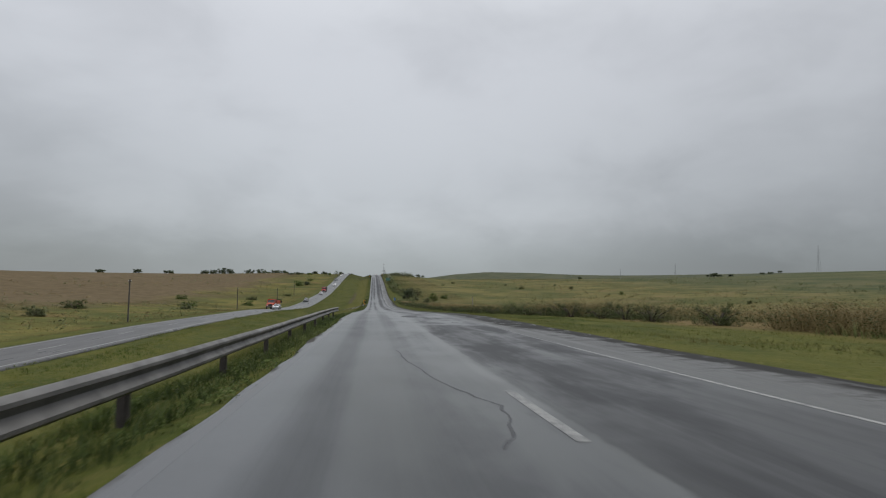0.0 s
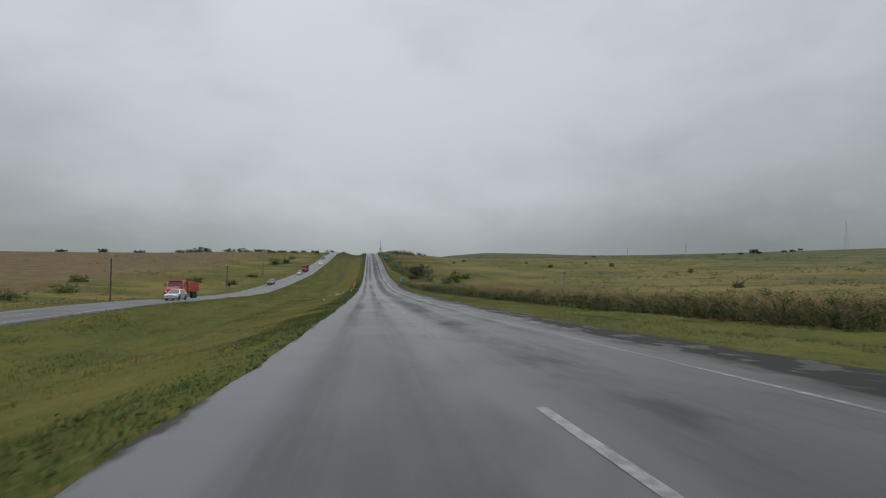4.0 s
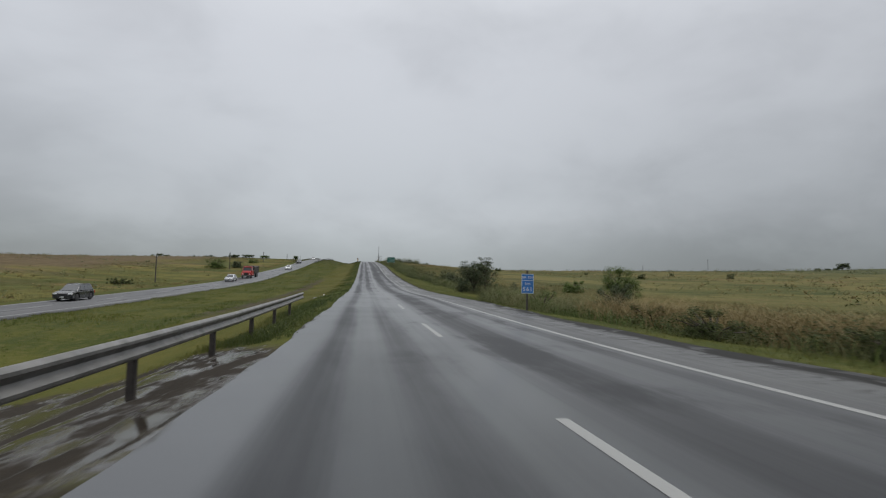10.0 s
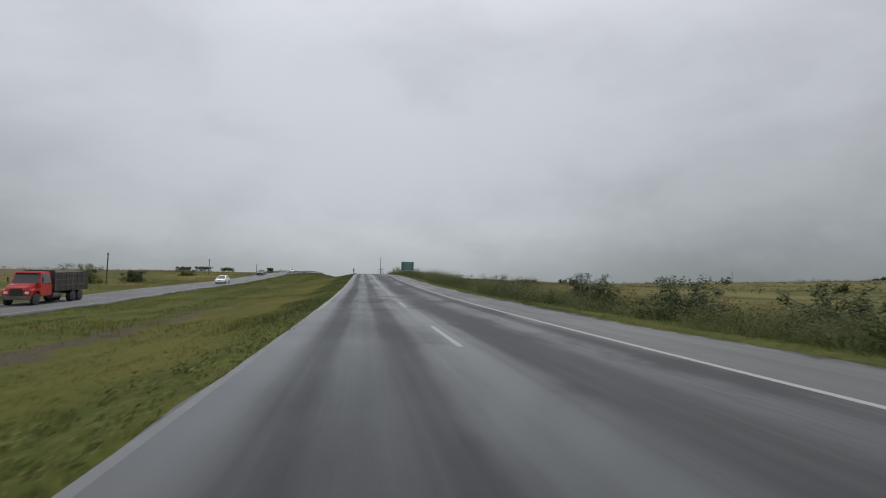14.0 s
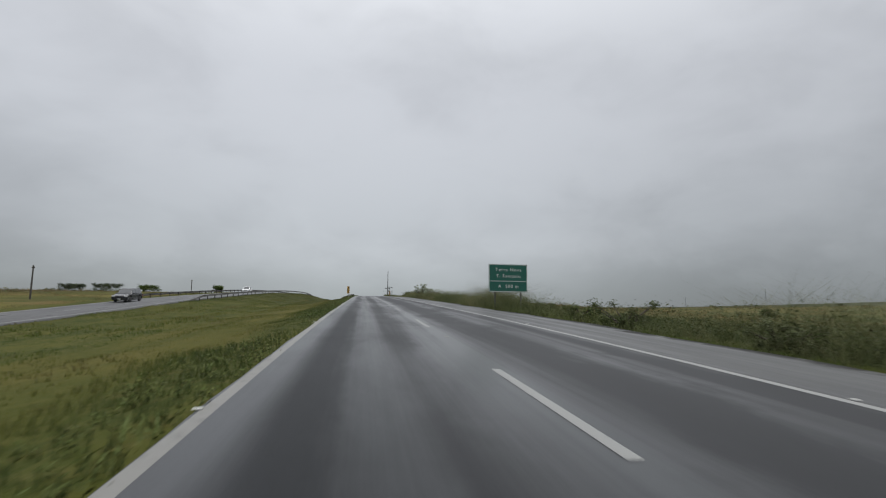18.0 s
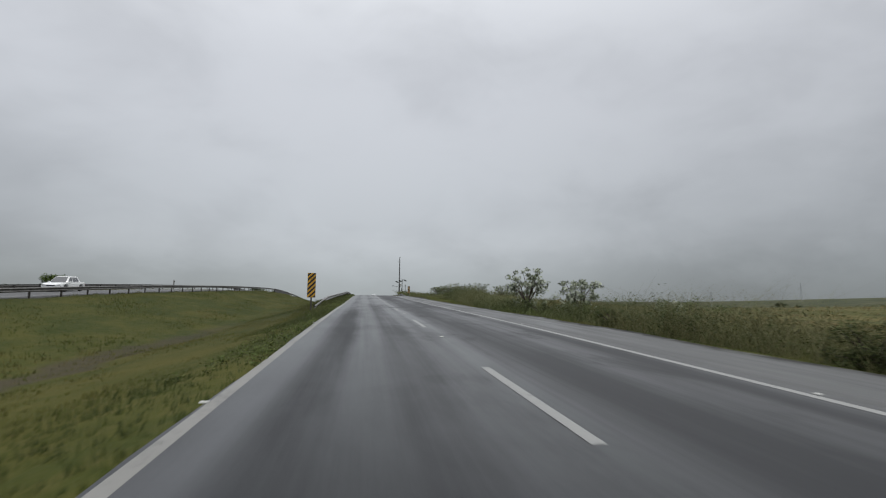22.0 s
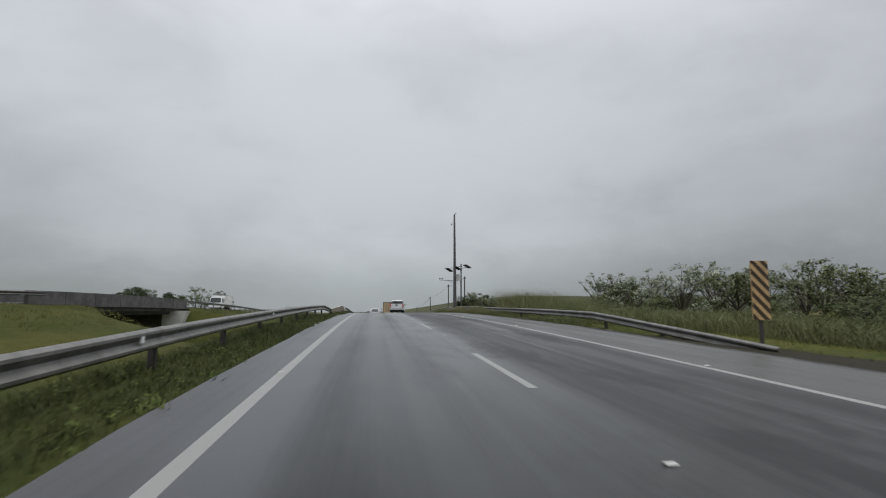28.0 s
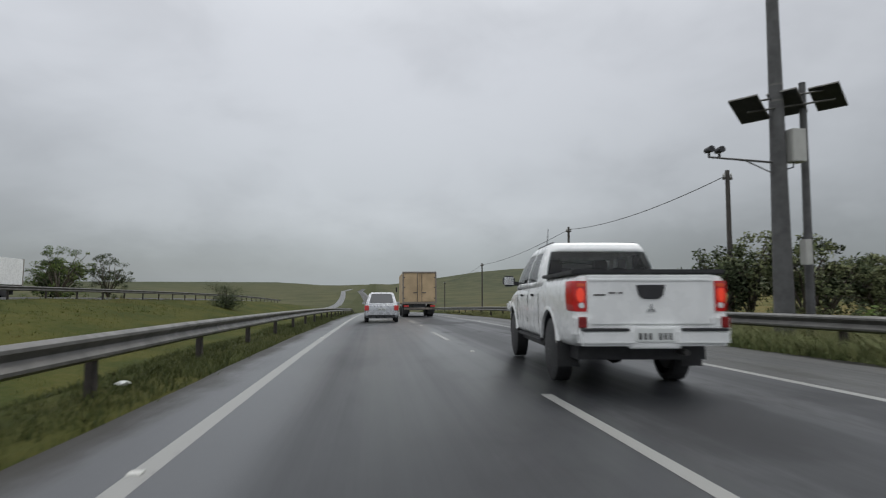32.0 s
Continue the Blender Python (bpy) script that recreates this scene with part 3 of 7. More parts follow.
STAINED_B = streaked("brown_stained_concrete", (0.215, 0.180, 0.140), (0.115, 0.095, 0.074), (0.082, 0.076, 0.056))
STAINED = streaked("rain_dark_concrete", (0.165, 0.155, 0.13), (0.095, 0.09, 0.078), (0.07, 0.07, 0.055))
POLE_CONC = plain("dark_concrete_pole", (0.10, 0.10, 0.10), 0.75, 0, 0.2, 2.5, 0, 0.2)
WHITE = plain("white_car_paint", (0.82, 0.83, 0.82), 0.28, 0, 0.04, 2.0, 0.6)
SILVER = plain("silver_car_paint", (0.50, 0.51, 0.53), 0.28, 0.5, 0.05, 2.0, 0.6)
BLACKPAINT = plain("dark_car_paint", (0.025, 0.027, 0.032), 0.25, 0.1, 0.1, 2.0, 0.7)
ORANGE = plain("orange_truck_paint", (0.50, 0.075, 0.030), 0.38, 0, 0.15, 2.0, 0.4)
RED = plain("red_truck_paint", (0.42, 0.028, 0.028), 0.38, 0, 0.15, 2.0, 0.4)
RED_DARK = plain("faded_red_boards", (0.30, 0.060, 0.045), 0.6, 0, 0.3, 2.0)
GLASS = plain("dark_glass", (0.030, 0.034, 0.038), 0.06, 0, 0.05, 1.0, 0.8)


def car_glass():
    """Tinted see-through pane with a gloss that grows at a slant."""
    m, n, b = material("tinted_glass")
    out = next(x for x in m.node_tree.nodes if x.type == "OUTPUT_MATERIAL")
    clear, gloss, mixer, fr = n.n("ShaderNodeBsdfTransparent"), n.n("ShaderNodeBsdfGlossy"), n.n("ShaderNodeMixShader"), n.n("ShaderNodeFresnel")
    clear.inputs[0].default_value = (0.62, 0.65, 0.65, 1)
    gloss.inputs["Roughness"].default_value = 0.03
    fr.inputs[0].default_value = 1.42
    n.put(mixer.inputs[0], fr.outputs[0])
    n.put(mixer.inputs[1], clear.outputs[0])
    n.put(mixer.inputs[2], gloss.outputs[0])
    n.put(out.inputs[0], mixer.outputs[0])
    return m


CLEAR_GLASS = car_glass()
RUBBER = plain("tyre_rubber", (0.030, 0.030, 0.031), 0.7, 0, 0.2, 8)
PLASTIC = plain("black_plastic", (0.025, 0.025, 0.027), 0.5, 0, 0.15, 8)
CHROME = plain("bright_metal", (0.62, 0.62, 0.62), 0.25, 0.9, 0.08, 8)
INTERIOR = plain("dark_trim", (0.022, 0.022, 0.024), 0.75, 0, 0.15, 8)
TAIL_RED = plain("red_lens", (0.55, 0.020, 0.018), 0.15, 0, 0.1, 20, 0.7)


def lit_lens():
    m, n, b = material("lit_red_lens")
    b.inputs["Base Color"].default_value = (0.6, 0.03, 0.02, 1)
    b.inputs["Roughness"].default_value = 0.15
    b.inputs["Emission Color"].default_value = (1.0, 0.10, 0.045, 1)
    b.inputs["Emission Strength"].default_value = 0.32
    return m


TAIL_LIT = lit_lens()
TAIL_ORANGE = plain("amber_lens", (0.70, 0.085, 0.02), 0.15, 0, 0.1, 20, 0.7)
LAMP_CLEAR = plain("clear_lens", (0.75, 0.76, 0.76), 0.1, 0, 0.05, 20, 0.7)
CARGO = plain("beige_cargo_panel", (0.50, 0.37, 0.22), 0.55, 0, 0.14, 1.2)
CARGO_FRAME = plain("grey_cargo_frame", (0.24, 0.21, 0.18), 0.5, 0.3, 0.15, 3)
SIGN_GREEN = plain("green_sign_sheet", (0.012, 0.115, 0.085), 0.35, 0, 0.06, 2)
SIGN_BLUE = plain("blue_sign_sheet", (0.030, 0.16, 0.45), 0.4, 0, 0.10, 3)
SIGN_WHITE = plain("white_sign_sheet", (0.70, 0.72, 0.70), 0.4, 0, 0.06, 3)
YELLOW = plain("yellow_marker_sheet", (0.66, 0.36, 0.035), 0.45, 0, 0.12, 4)
ORANGE_PALE = plain("faded_beige_sheet", (0.62, 0.42, 0.20), 0.45, 0, 0.15, 4)
BLACK = plain("black_sheet", (0.022, 0.020, 0.020), 0.5, 0, 0.15, 4)
SOLAR = plain("solar_cells", (0.045, 0.047, 0.052), 0.7, 0.0, 0.15, 4, 0.0)
GREY_BOX = plain("pale_grey_enclosure", (0.50, 0.50, 0.47), 0.45, 0, 0.06, 3)
ROCK = plain("rock_grey", (0.33, 0.31, 0.28), 0.8, 0, 0.2, 6, 0, 0.4)
MUD = plain("muddy_water", (0.11, 0.095, 0.078), 0.10, 0, 0.25, 1.3, 0.6, 0.03)

# ---------------------------------------------------------------- mesh tools


class Build:
    """Gathers vertices and faces for one part."""

    def __init__(self):
        self.v, self.f = [], []

    def add(self, verts, faces):
        o = len(self.v)
        self.v += [tuple(p) for p in verts]
        self.f += [tuple(i + o for i in f) for f in faces]
        return self

    def box(self, cx, cy, cz, sx, sy, sz, m=None):
        p = [Vector((cx + a * sx / 2, cy + b * sy / 2, cz + c * sz / 2)) for c in (-1, 1) for b in (-1, 1) for a in (-1, 1)]
        if m is not None:
            p = [m @ q for q in p]
        return self.add(p, [(0, 2, 3, 1), (4, 5, 7, 6), (0, 1, 5, 4), (2, 6, 7, 3), (0, 4, 6, 2), (1, 3, 7, 5)])

    def tube(self, pts, radii, n=8, caps=True):
        pts = [Vector(p) for p in pts]
        rings = []
        for i, p in enumerate(pts):
            d = (pts[min(i + 1, len(pts) - 1)] - pts[max(i - 1, 0)]).normalized()
            a = d.orthogonal().normalized() if abs(d.z) < 0.95 else Vector((1, 0, 0))
            a = (a - d * a.dot(d)).normalized()
            b = d.cross(a)
            r = radii[i]
            rings.append([p + a * (r * cos(2 * pi * k / n)) + b * (r * sin(2 * pi * k / n)) for k in range(n)])
        faces = []
        for i in range(len(rings) - 1):
            for k in range(n):
                faces.append((i * n + k, i * n + (k + 1) % n, (i + 1) * n + (k + 1) % n, (i + 1) * n + k))
        if caps:
            faces.append(tuple(range(n - 1, -1, -1)))
            faces.append(tuple(range((len(rings) - 1) * n, len(rings) * n)))
        return self.add([q for r in rings for q in r], faces)

    def slab(self, outline, axis, a, b):
        """An outline (two coordinates) drawn out along an axis from a to b."""
        n = len(outline)
        def at(p, w):
            return {"x": (w, p[0], p[1]), "y": (p[0], w, p[1]), "z": (p[0], p[1], w)}[axis]
        v = [at(p, a) for p in outline] + [at(p, b) for p in outline]
        f = [tuple(range(n - 1, -1, -1)), tuple(range(n, 2 * n))]
        f += [(i, (i + 1) % n, n + (i + 1) % n, n + i) for i in range(n)]
        return self.add(v, f)

    def loft(self, rings, caps=True):
        n = len(rings[0])
        f = []
        for i in range(len(rings) - 1):
            f += [(i * n + k, i * n + (k + 1) % n, (i + 1) * n + (k + 1) % n, (i + 1) * n + k) for k in range(n)]
        if caps:
            f += [tuple(range(n - 1, -1, -1)), tuple(range((len(rings) - 1) * n, len(rings) * n))]
        return self.add([p for r in rings for p in r], f)


def mesh_from(name, b, mat, bevel=0.0, smooth=False, segs=2):
    me = bpy.data.meshes.new(name)
    bm = bmesh.new()
    vs = [bm.verts.new(p) for p in b.v]
    for f in b.f:
        try:
            bm.faces.new([vs[i] for i in f])
        except ValueError:
            pass
    bmesh.ops.recalc_face_normals(bm, faces=bm.faces)
    if bevel:
        edges = [e for e in bm.edges if len(e.link_faces) == 2 and e.calc_face_angle(0) > 0.5]
        bmesh.ops.bevel(bm, geom=edges, offset=bevel, segments=segs, affect="EDGES", clamp_overlap=True)
    bm.to_mesh(me)
    bm.free()
    me.materials.append(mat)
    if smooth:
        me.polygons.foreach_set("use_smooth", [True] * len(me.polygons))
        me.set_sharp_from_angle(angle=radians(38))
    return me


def part(name, b, mat, parent, label="", bevel=0.0, smooth=False, m=None, segs=2):
    me = b if isinstance(b, bpy.types.Mesh) else mesh_from(name, b, mat, bevel, smooth, segs)
    ob = new(name, me)
    if parent is not None:
        ob.parent = parent
    if m is not None:
        ob.matrix_local = m
    if label:
        ob["label"] = label
    return ob


def thing(name, label, category, group="", kind="", m=None):
    ob = tagged(new(name), label, category, group, kind)
    if m is not None:
        ob.matrix_world = m
    return ob


def raw_mesh(name, verts, faces, mat, normals=None):
    """Fast mesh from arrays of triangles or quads."""
    me = bpy.data.meshes.new(name)
    faces = np.asarray(faces)
    k = faces.shape[1]
    me.vertices.add(len(verts))
    me.vertices.foreach_set("co", np.asarray(verts, np.float32).ravel())
    me.loops.add(faces.size)
    me.loops.foreach_set("vertex_index", faces.astype(np.int32).ravel())
    me.polygons.add(len(faces))
    me.polygons.foreach_set("loop_start", np.arange(0, faces.size, k, dtype=np.int32))
    me.update(calc_edges=True)
    me.materials.append(mat)
    if normals is not None:
        me.polygons.foreach_set("use_smooth", [True] * len(me.polygons))
        me.normals_split_custom_set_from_vertices(np.asarray(normals, np.float32))
    return me


def sheet(xs, ys, zf, mat, name):
    X, Y = np.meshgrid(np.asarray(xs, float), np.asarray(ys, float))
    Z = zf(X, Y)
    v = np.stack([X + bend(Y), Y, Z], -1).reshape(-1, 3)
    n, m = X.shape
    i = np.arange(n * m).reshape(n, m)
    f = np.stack([i[:-1, :-1], i[:-1, 1:], i[1:, 1:], i[1:, :-1]], -1).reshape(-1, 4)
    me = raw_mesh(name, v, f, mat)
    me.polygons.foreach_set("use_smooth", [True] * len(me.polygons))
    return me


# ---------------------------------------------------------------- land and roads
GX = [-4200, -3000, -2200, -1500, -1000, -700, -500, -380, -300, -240, -190, -150, -120, -95, -78, -64, -54, -47, -42, -38,
      -35, -32.8, -31.4, -30.2, -29.1, -28.3, -26, -22.9, -22.1, -21.3, -20, -18, -16, -14, -12, -10, -8, -6.5, -5.2, -4.6, -4, -3.5, -3, -2.6,
      -2.2, -1.9, -1.6, -1.4, -1.2, -0.9, -0.6, -0.37, -0.2, 1, 4, 8.9, 9.2, 9.3, 9.8, 10.6, 11.6, 13, 14.5, 16, 18, 20, 23, 27, 32,
      38, 46, 56, 68, 84, 104, 130, 165, 210, 270, 360, 480, 650, 850, 1100, 1400, 1800, 2400, 3200, 4200]
GY = [-600, -400, -250, -150, -90, -60, -40] + [y for y in range(-30, 183, 4)] + [y for y in range(183, 227)] + [y for y in range(228, 761, 4)] + [y for y in range(790, 1600, 35)] + \
     [1700, 1850, 2000, 2200, 2400, 2600, 2800, 3000, 3200, 3500, 4000, 4800]
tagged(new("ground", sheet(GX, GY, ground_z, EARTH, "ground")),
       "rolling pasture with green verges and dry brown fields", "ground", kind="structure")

RY = [-400, -200, -100] + [0.7 * y for y in range(-80, 1086)] + [y for y in range(780, 2000, 20)]


def strip(xa, xb, lift, ys=RY, base=road_z, cuts=1):
    """A band of surface between two edges that follows the road."""
    def edge(v, y):
        return v(y) if callable(v) else np.full_like(y, v)
    ys = np.asarray(ys, float)
    a, b = edge(xa, ys), edge(xb, ys)
    v = []
    for k in range(cuts + 1):
        x = a + (b - a) * k / cuts
        v.append(np.stack([x + bend(ys), ys, base(ys) + lift], -1))
    v = np.stack(v, 1)
    n, m = v.shape[:2]
    i = np.arange(n * m).reshape(n, m)
    f = np.stack([i[:-1, :-1], i[:-1, 1:], i[1:, 1:], i[1:, :-1]], -1).reshape(-1, 4)
    return v.reshape(-1, 3), f


def slab_strip(name, xa, xb, mat, ys=RY, base=road_z, thick=0.22, lift=0.0):
    v, f = strip(xa, xb, lift, ys, base)
    v2 = v.copy()
    v2[:, 2] -= thick
    n = len(v)
    i = np.arange(n).reshape(-1, 2)
    sides = [np.stack([i[1:, s], i[:-1, s], i[:-1, s] + n, i[1:, s] + n], -1) for s in (0, 1)]
    me = raw_mesh(name, np.concatenate([v, v2]), np.concatenate([f] + sides), mat)
    return me


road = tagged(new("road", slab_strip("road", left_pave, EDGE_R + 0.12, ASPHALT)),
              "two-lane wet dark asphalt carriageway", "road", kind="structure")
tagged(new("road_shoulder", slab_strip("road_shoulder", EDGE_R + 0.12, lambda y: SHOULDER + 0.10 * np.sin(y * 0.7) + 0.08 * np.sin(y * 0.23), SHOULDER_M, lift=-0.01)),
       "rough paler wet asphalt shoulder", "shoulder", kind="structure")
opp_road = tagged(new("opposite_road", slab_strip("opposite_road", OPP_F, OPP_N, OPP_ASPHALT, base=opp_z)),
                  "wet grey opposite carriageway", "road", kind="structure")


def paint(name, xa, xb, y0, y1, mat, parent, base=road_z, lift=0.0025):
    ys = np.unique(np.concatenate([[y0], 0.7 * np.arange(math.ceil(y0 / 0.7 + 0.01), math.ceil(y1 / 0.7 - 0.01)), [y1]]))
    v, f = strip(xa, xb, lift, ys, base)
    ob = new(name, raw_mesh(name, v, f, mat))
    ob.parent = parent
    return ob


paint("edge_line", -0.06, 0.09, -40, 60, PAINT_FAINT, road)
paint("edge_line", -0.04, 0.07, 228, 300, PAINT_FAINT, road)
paint("edge_line", 0.0, 0.14, 300, 555, PAINT_EDGE, road)
paint("edge_line", -0.08, 0.08, 555, 1500, PAINT, road)
paint("edge_line", EDGE_R - 0.04, EDGE_R + 0.06, -40, 130, PAINT_WORN, road)
paint("edge_line", EDGE_R - 0.06, EDGE_R + 0.09, 130, 1500, PAINT, road)
paint("edge_line", OPP_N - 0.55, OPP_N - 0.42, -40, 1400, PAINT, opp_road, opp_z)
paint("edge_line", OPP_F + 0.35, OPP_F + 0.48, -40, 1400, PAINT, opp_road, opp_z)
for i in range(-2, 62):
    y0 = i * 12 + 1.78
    if i in (2, 3, 4):
        continue  # worn away
    paint("lane_dash", LANE - 0.065, LANE + 0.065, y0 + (1.4 if i == 1 else 0.0), y0 + 4.0, PAINT_FAINT if i in (5, 6) else PAINT_WORN if y0 < 112 else PAINT, road)
for i in range(0, 50):
    y0 = i * 14 + 3
    paint("lane_dash", OPP_N - 3.62, OPP_N - 3.5, y0, y0 + 4.0, PAINT, opp_road, opp_z)

# ---------------------------------------------------------------- road details


def blob(cx, cy, rx, ry, seed, lift, n=22, wob=0.22):
    """An irregular flat patch on the road."""
    rng = random.Random(seed)
    ph = [rng.uniform(0, 6.3) for _ in range(4)]
    pts = []
    for k in range(n):
        a = 2 * pi * k / n
        r = 1 + wob * (0.5 * sin(2 * a + ph[0]) + 0.35 * sin(3 * a + ph[1]) + 0.3 * sin(5 * a + ph[2]) + 0.25 * sin(7 * a + ph[3]))
        sx = max(-1, min(1, 1.25 * cos(a)))
        sy = max(-1, min(1, 1.25 * sin(a)))
        pts.append((cx + rx * r * sx, cy + ry * r * sy))
    v = [(x, y, float(road_z(y)) + lift) for x, y in pts]
    v.append((cx, cy, float(road_z(cy)) + lift))
    f = [(k, (k + 1) % n, n) for k in range(n)]
    return Build().add(v, f)


for s, (cx, cy, rx, ry) in enumerate([(3.85, 45.0, 0.55, 1.3), (4.9, 41.5, 0.4, 0.4), (3.75, 57.4, 0.36, 0.8), (5.45, 53.5, 0.34, 0.35), (5.55, 37.0, 0.14, 0.22),
                                      (3.55, 79.6, 0.15, 1.4), (4.1, 78.4, 0.35, 0.3), (6.5, 182.8, 0.20, 0.10), (6.3, 186.0, 0.22, 0.09), (8.3, 418.0, 0.22, 0.7)]):
    part("asphalt_patch", blob(cx, cy, rx, ry, s, 0.002, 36, 0.25), PATCH, road, "darker asphalt repair patch")


def crack(points, seed):
    rng = random.Random(seed)
    pts = []
    for (x0, y0), (x1, y1) in zip(points, points[1:]):
        for k in range(5):
            s = k / 5
            pts.append((x0 + (x1 - x0) * s + rng.uniform(-0.03, 0.03), y0 + (y1 - y0) * s))
    pts.append(points[-1])
    v, f = [], []
    for i, (x, y) in enumerate(pts):
        w = 0.008 + 0.016 * rng.random()
        z = float(road_z(y)) + 0.002
        v += [(x - w, y, z), (x + w, y, z)]
        if i:
            f.append((2 * i - 2, 2 * i - 1, 2 * i + 1, 2 * i))
    return Build().add(v, f)


part("crack", crack([(2.1, 23.5), (2.2, 21.3), (2.6, 18.2), (3.0, 16.8), (2.85, 15.6), (2.6, 15.0)], 1), PATCH, road, "dark open crack in the asphalt")
for (xa, ya), (xb, yb) in (((3.3, 34.1), (4.5, 33.9)), ((-0.05, 45.7), (1.4, 45.75)), ((3.4, 58.9), (5.2, 58.2)), ((4.6, 53.9), (5.4, 53.8))):
    part("crack", crack([(xa, ya), ((xa + xb) / 2, (ya + yb) / 2 + 0.03), (xb, yb)], 3), PATCH, road, "dark open crack across the lane")
part("crack", crack([(1.90, 56.6), (1.95, 55.4), (1.88, 54.2)], 4), PATCH, road, "dark open crack in the asphalt")

stud_me = mesh_from("road_stud", Build().slab([(-0.035, 0), (0.035, 0), (0.02, 0.015), (-0.02, 0.015)], "x", -0.045, 0.045), GREY_BOX, 0.003)
for i in range(28, 56):
    for x, y0 in ((LANE + 0.05, i * 12 + 10.7), (-0.03, i * 12 + 3.5), (EDGE_R + 0.15, i * 12 + 3.5)):
        ob = part("road_stud", stud_me, None, road)
        ob.location = (x, y0, float(road_z(y0)) + 0.004)

# thread of rainwater on bare soil in the verge
for k, (ya, yb, w) in enumerate(((239.6, 241.4, 0.05), (241.7, 242.5, 0.04), (242.7, 244.0, 0.07), (244.2, 245.9, 0.11))):
    pool = Build()
    rows_l, rows_r = [], []
    for j in range(17):
        q = j / 16
        y = ya + (yb - ya) * q
        x = -50.75 + 0.2 * y + 0.05 * sin(y * 7.0 + k) + 0.03 * sin(y * 17.0)
        h = w * (0.15 + sin(pi * q) ** 0.6) * (1 + 0.35 * sin(y * 11.0 + 2 * k))
        rows_l.append((x - h, y, gz(x, y) + 0.035))
        rows_r.append((x + h, y, gz(x, y) + 0.035))
    pool.add(rows_l + rows_r, [(j, 17 + j, 18 + j, j + 1) for j in range(16)])
    tagged(new("puddle", mesh_from("puddle", pool, MUD)), "thread of rainwater on bare soil in the verge", "puddle", kind="structure")

# ---------------------------------------------------------------- guard rails
WPROF = [(0.0, 0.155), (0.03, 0.150), (0.075, 0.115), (0.078, 0.080), (0.02, 0.030), (0.005, 0.0), (0.02, -0.030), (0.078, -0.080),
         (0.075, -0.115), (0.03, -0.150), (0.0, -0.155)]
post_me = mesh_from("post", Build().box(0, 0, -0.55, 0.10, 0.14, 1.35), POST_M, 0.012)
spacer_me = mesh_from("spacer", Build().box(0, 0, 0, 0.10, 0.12, 0.20), STEEL_OLD, 0.01)
refl_me = mesh_from("reflector", Build().box(0, 0, 0, 0.03, 0.10, 0.10), SIGN_WHITE, 0.006)


def guardrail(stations, side, base, label, mat=STEEL, reflect=()):
    """stations: (y, x, height of the beam's top over the road). side: +1 faces +x."""
    g = thing("guardrail", label, "guardrail", "guardrails along the road")
    y0, y1 = stations[0][0], stations[-1][0]
    sy = [s[0] for s in stations]
    fx = lambda y: float(np.interp(y, sy, [s[1] for s in stations])) + float(bend(y))
    fz = lambda y: float(base(y)) + float(np.interp(y, sy, [s[2] for s in stations])) - 0.155
    ys = np.linspace(y0, y1, max(2, int((y1 - y0) / 2) + 1))
    k = len(WPROF)
    spans = max(1, int(round((y1 - y0) / 4)))
    for p in range(spans):
        v, f = [], []
        pa, pb = y0 + (y1 - y0) * p / spans, y0 + (y1 - y0) * (p + 1) / spans
        for i, y in enumerate((pa, (pa + pb) / 2, pb + 0.18)):
            y = min(y, y1)
            wob = 0.012 * sin(y * 0.8) + (0.005 if i < 2 else 0.0) + 0.002 * (p % 3)
            for d in (0.0, 0.006):
                v += [(fx(y) + side * (o + wob - d), y, fz(y) + h) for o, h in WPROF]
            if i:
                a, b = (i - 1) * 2 * k, i * 2 * k
                for j in range(k - 1):
                    f.append((a + j, a + j + 1, b + j + 1, b + j))
                    f.append((a + k + j, b + k + j, b + k + j + 1, a + k + j + 1))
                f.append((a, b, b + k, a + k))
                f.append((a + k - 1, a + 2 * k - 1, b + 2 * k - 1, b + k - 1))
        part("beam", mesh_from("beam", Build().add(v, f), mat, 0, True), None, g)
    n = int((y1 - y0) / 4)
    for i in range(n + 1):
        y = y0 + 1.0 + 4 * i
        if y > y1 - 0.3:
            break
        part("post", post_me, None, g, m=Matrix.Translation((fx(y) - side * 0.15, y, fz(y) - 0.02)))
        part("spacer", spacer_me, None, g, m=Matrix.Translation((fx(y) - side * 0.06, y, fz(y))))
    for y in reflect:
        part("reflector", refl_me, None, g, "small white reflector tab", m=Matrix.Translation((fx(y) + side * 0.07, y, fz(y) + 0.03)))
    return g


guardrail([(-12, -0.98, 0.52), (52, -1.05, 0.48)], 1, road_z, "weathered steel guardrail along the grass median", STEEL_OLD)
guardrail([(179.8, -1.62, -0.36), (186, -1.55, 0.10), (193, -1.5, 0.46), (220.2, -1.5, 0.60)], 1, road_z,
          "grey steel guardrail with a ramped end beside muddy water")
guardrail([(491, -1.75, -0.02), (496, -1.6, 0.28), (502, -1.55, 0.48), (545, -1.6, 0.55), (568, -1.9, 0.68), (595.8, -1.9, 0.69), (600.0, -1.72, 0.40)], 1, road_z,
          "galvanised guardrail climbing from the ground to the bridge", reflect=(499, 520, 545, 567, 577))
guardrail([(617.8, -1.75, 0.30), (621.8, -1.75, 0.69), (645, -1.75, 0.70), (700, -1.75, 0.66), (708, -1.75, 0.2)], 1, road_z,
          "galvanised guardrail leaving the bridge")
guardrail([(570.3, 10.5, 0.0), (580, 10.25, 0.52), (602, 10.2, 0.50)], -1, road_z, "galvanised guardrail ramping up from the shoulder")
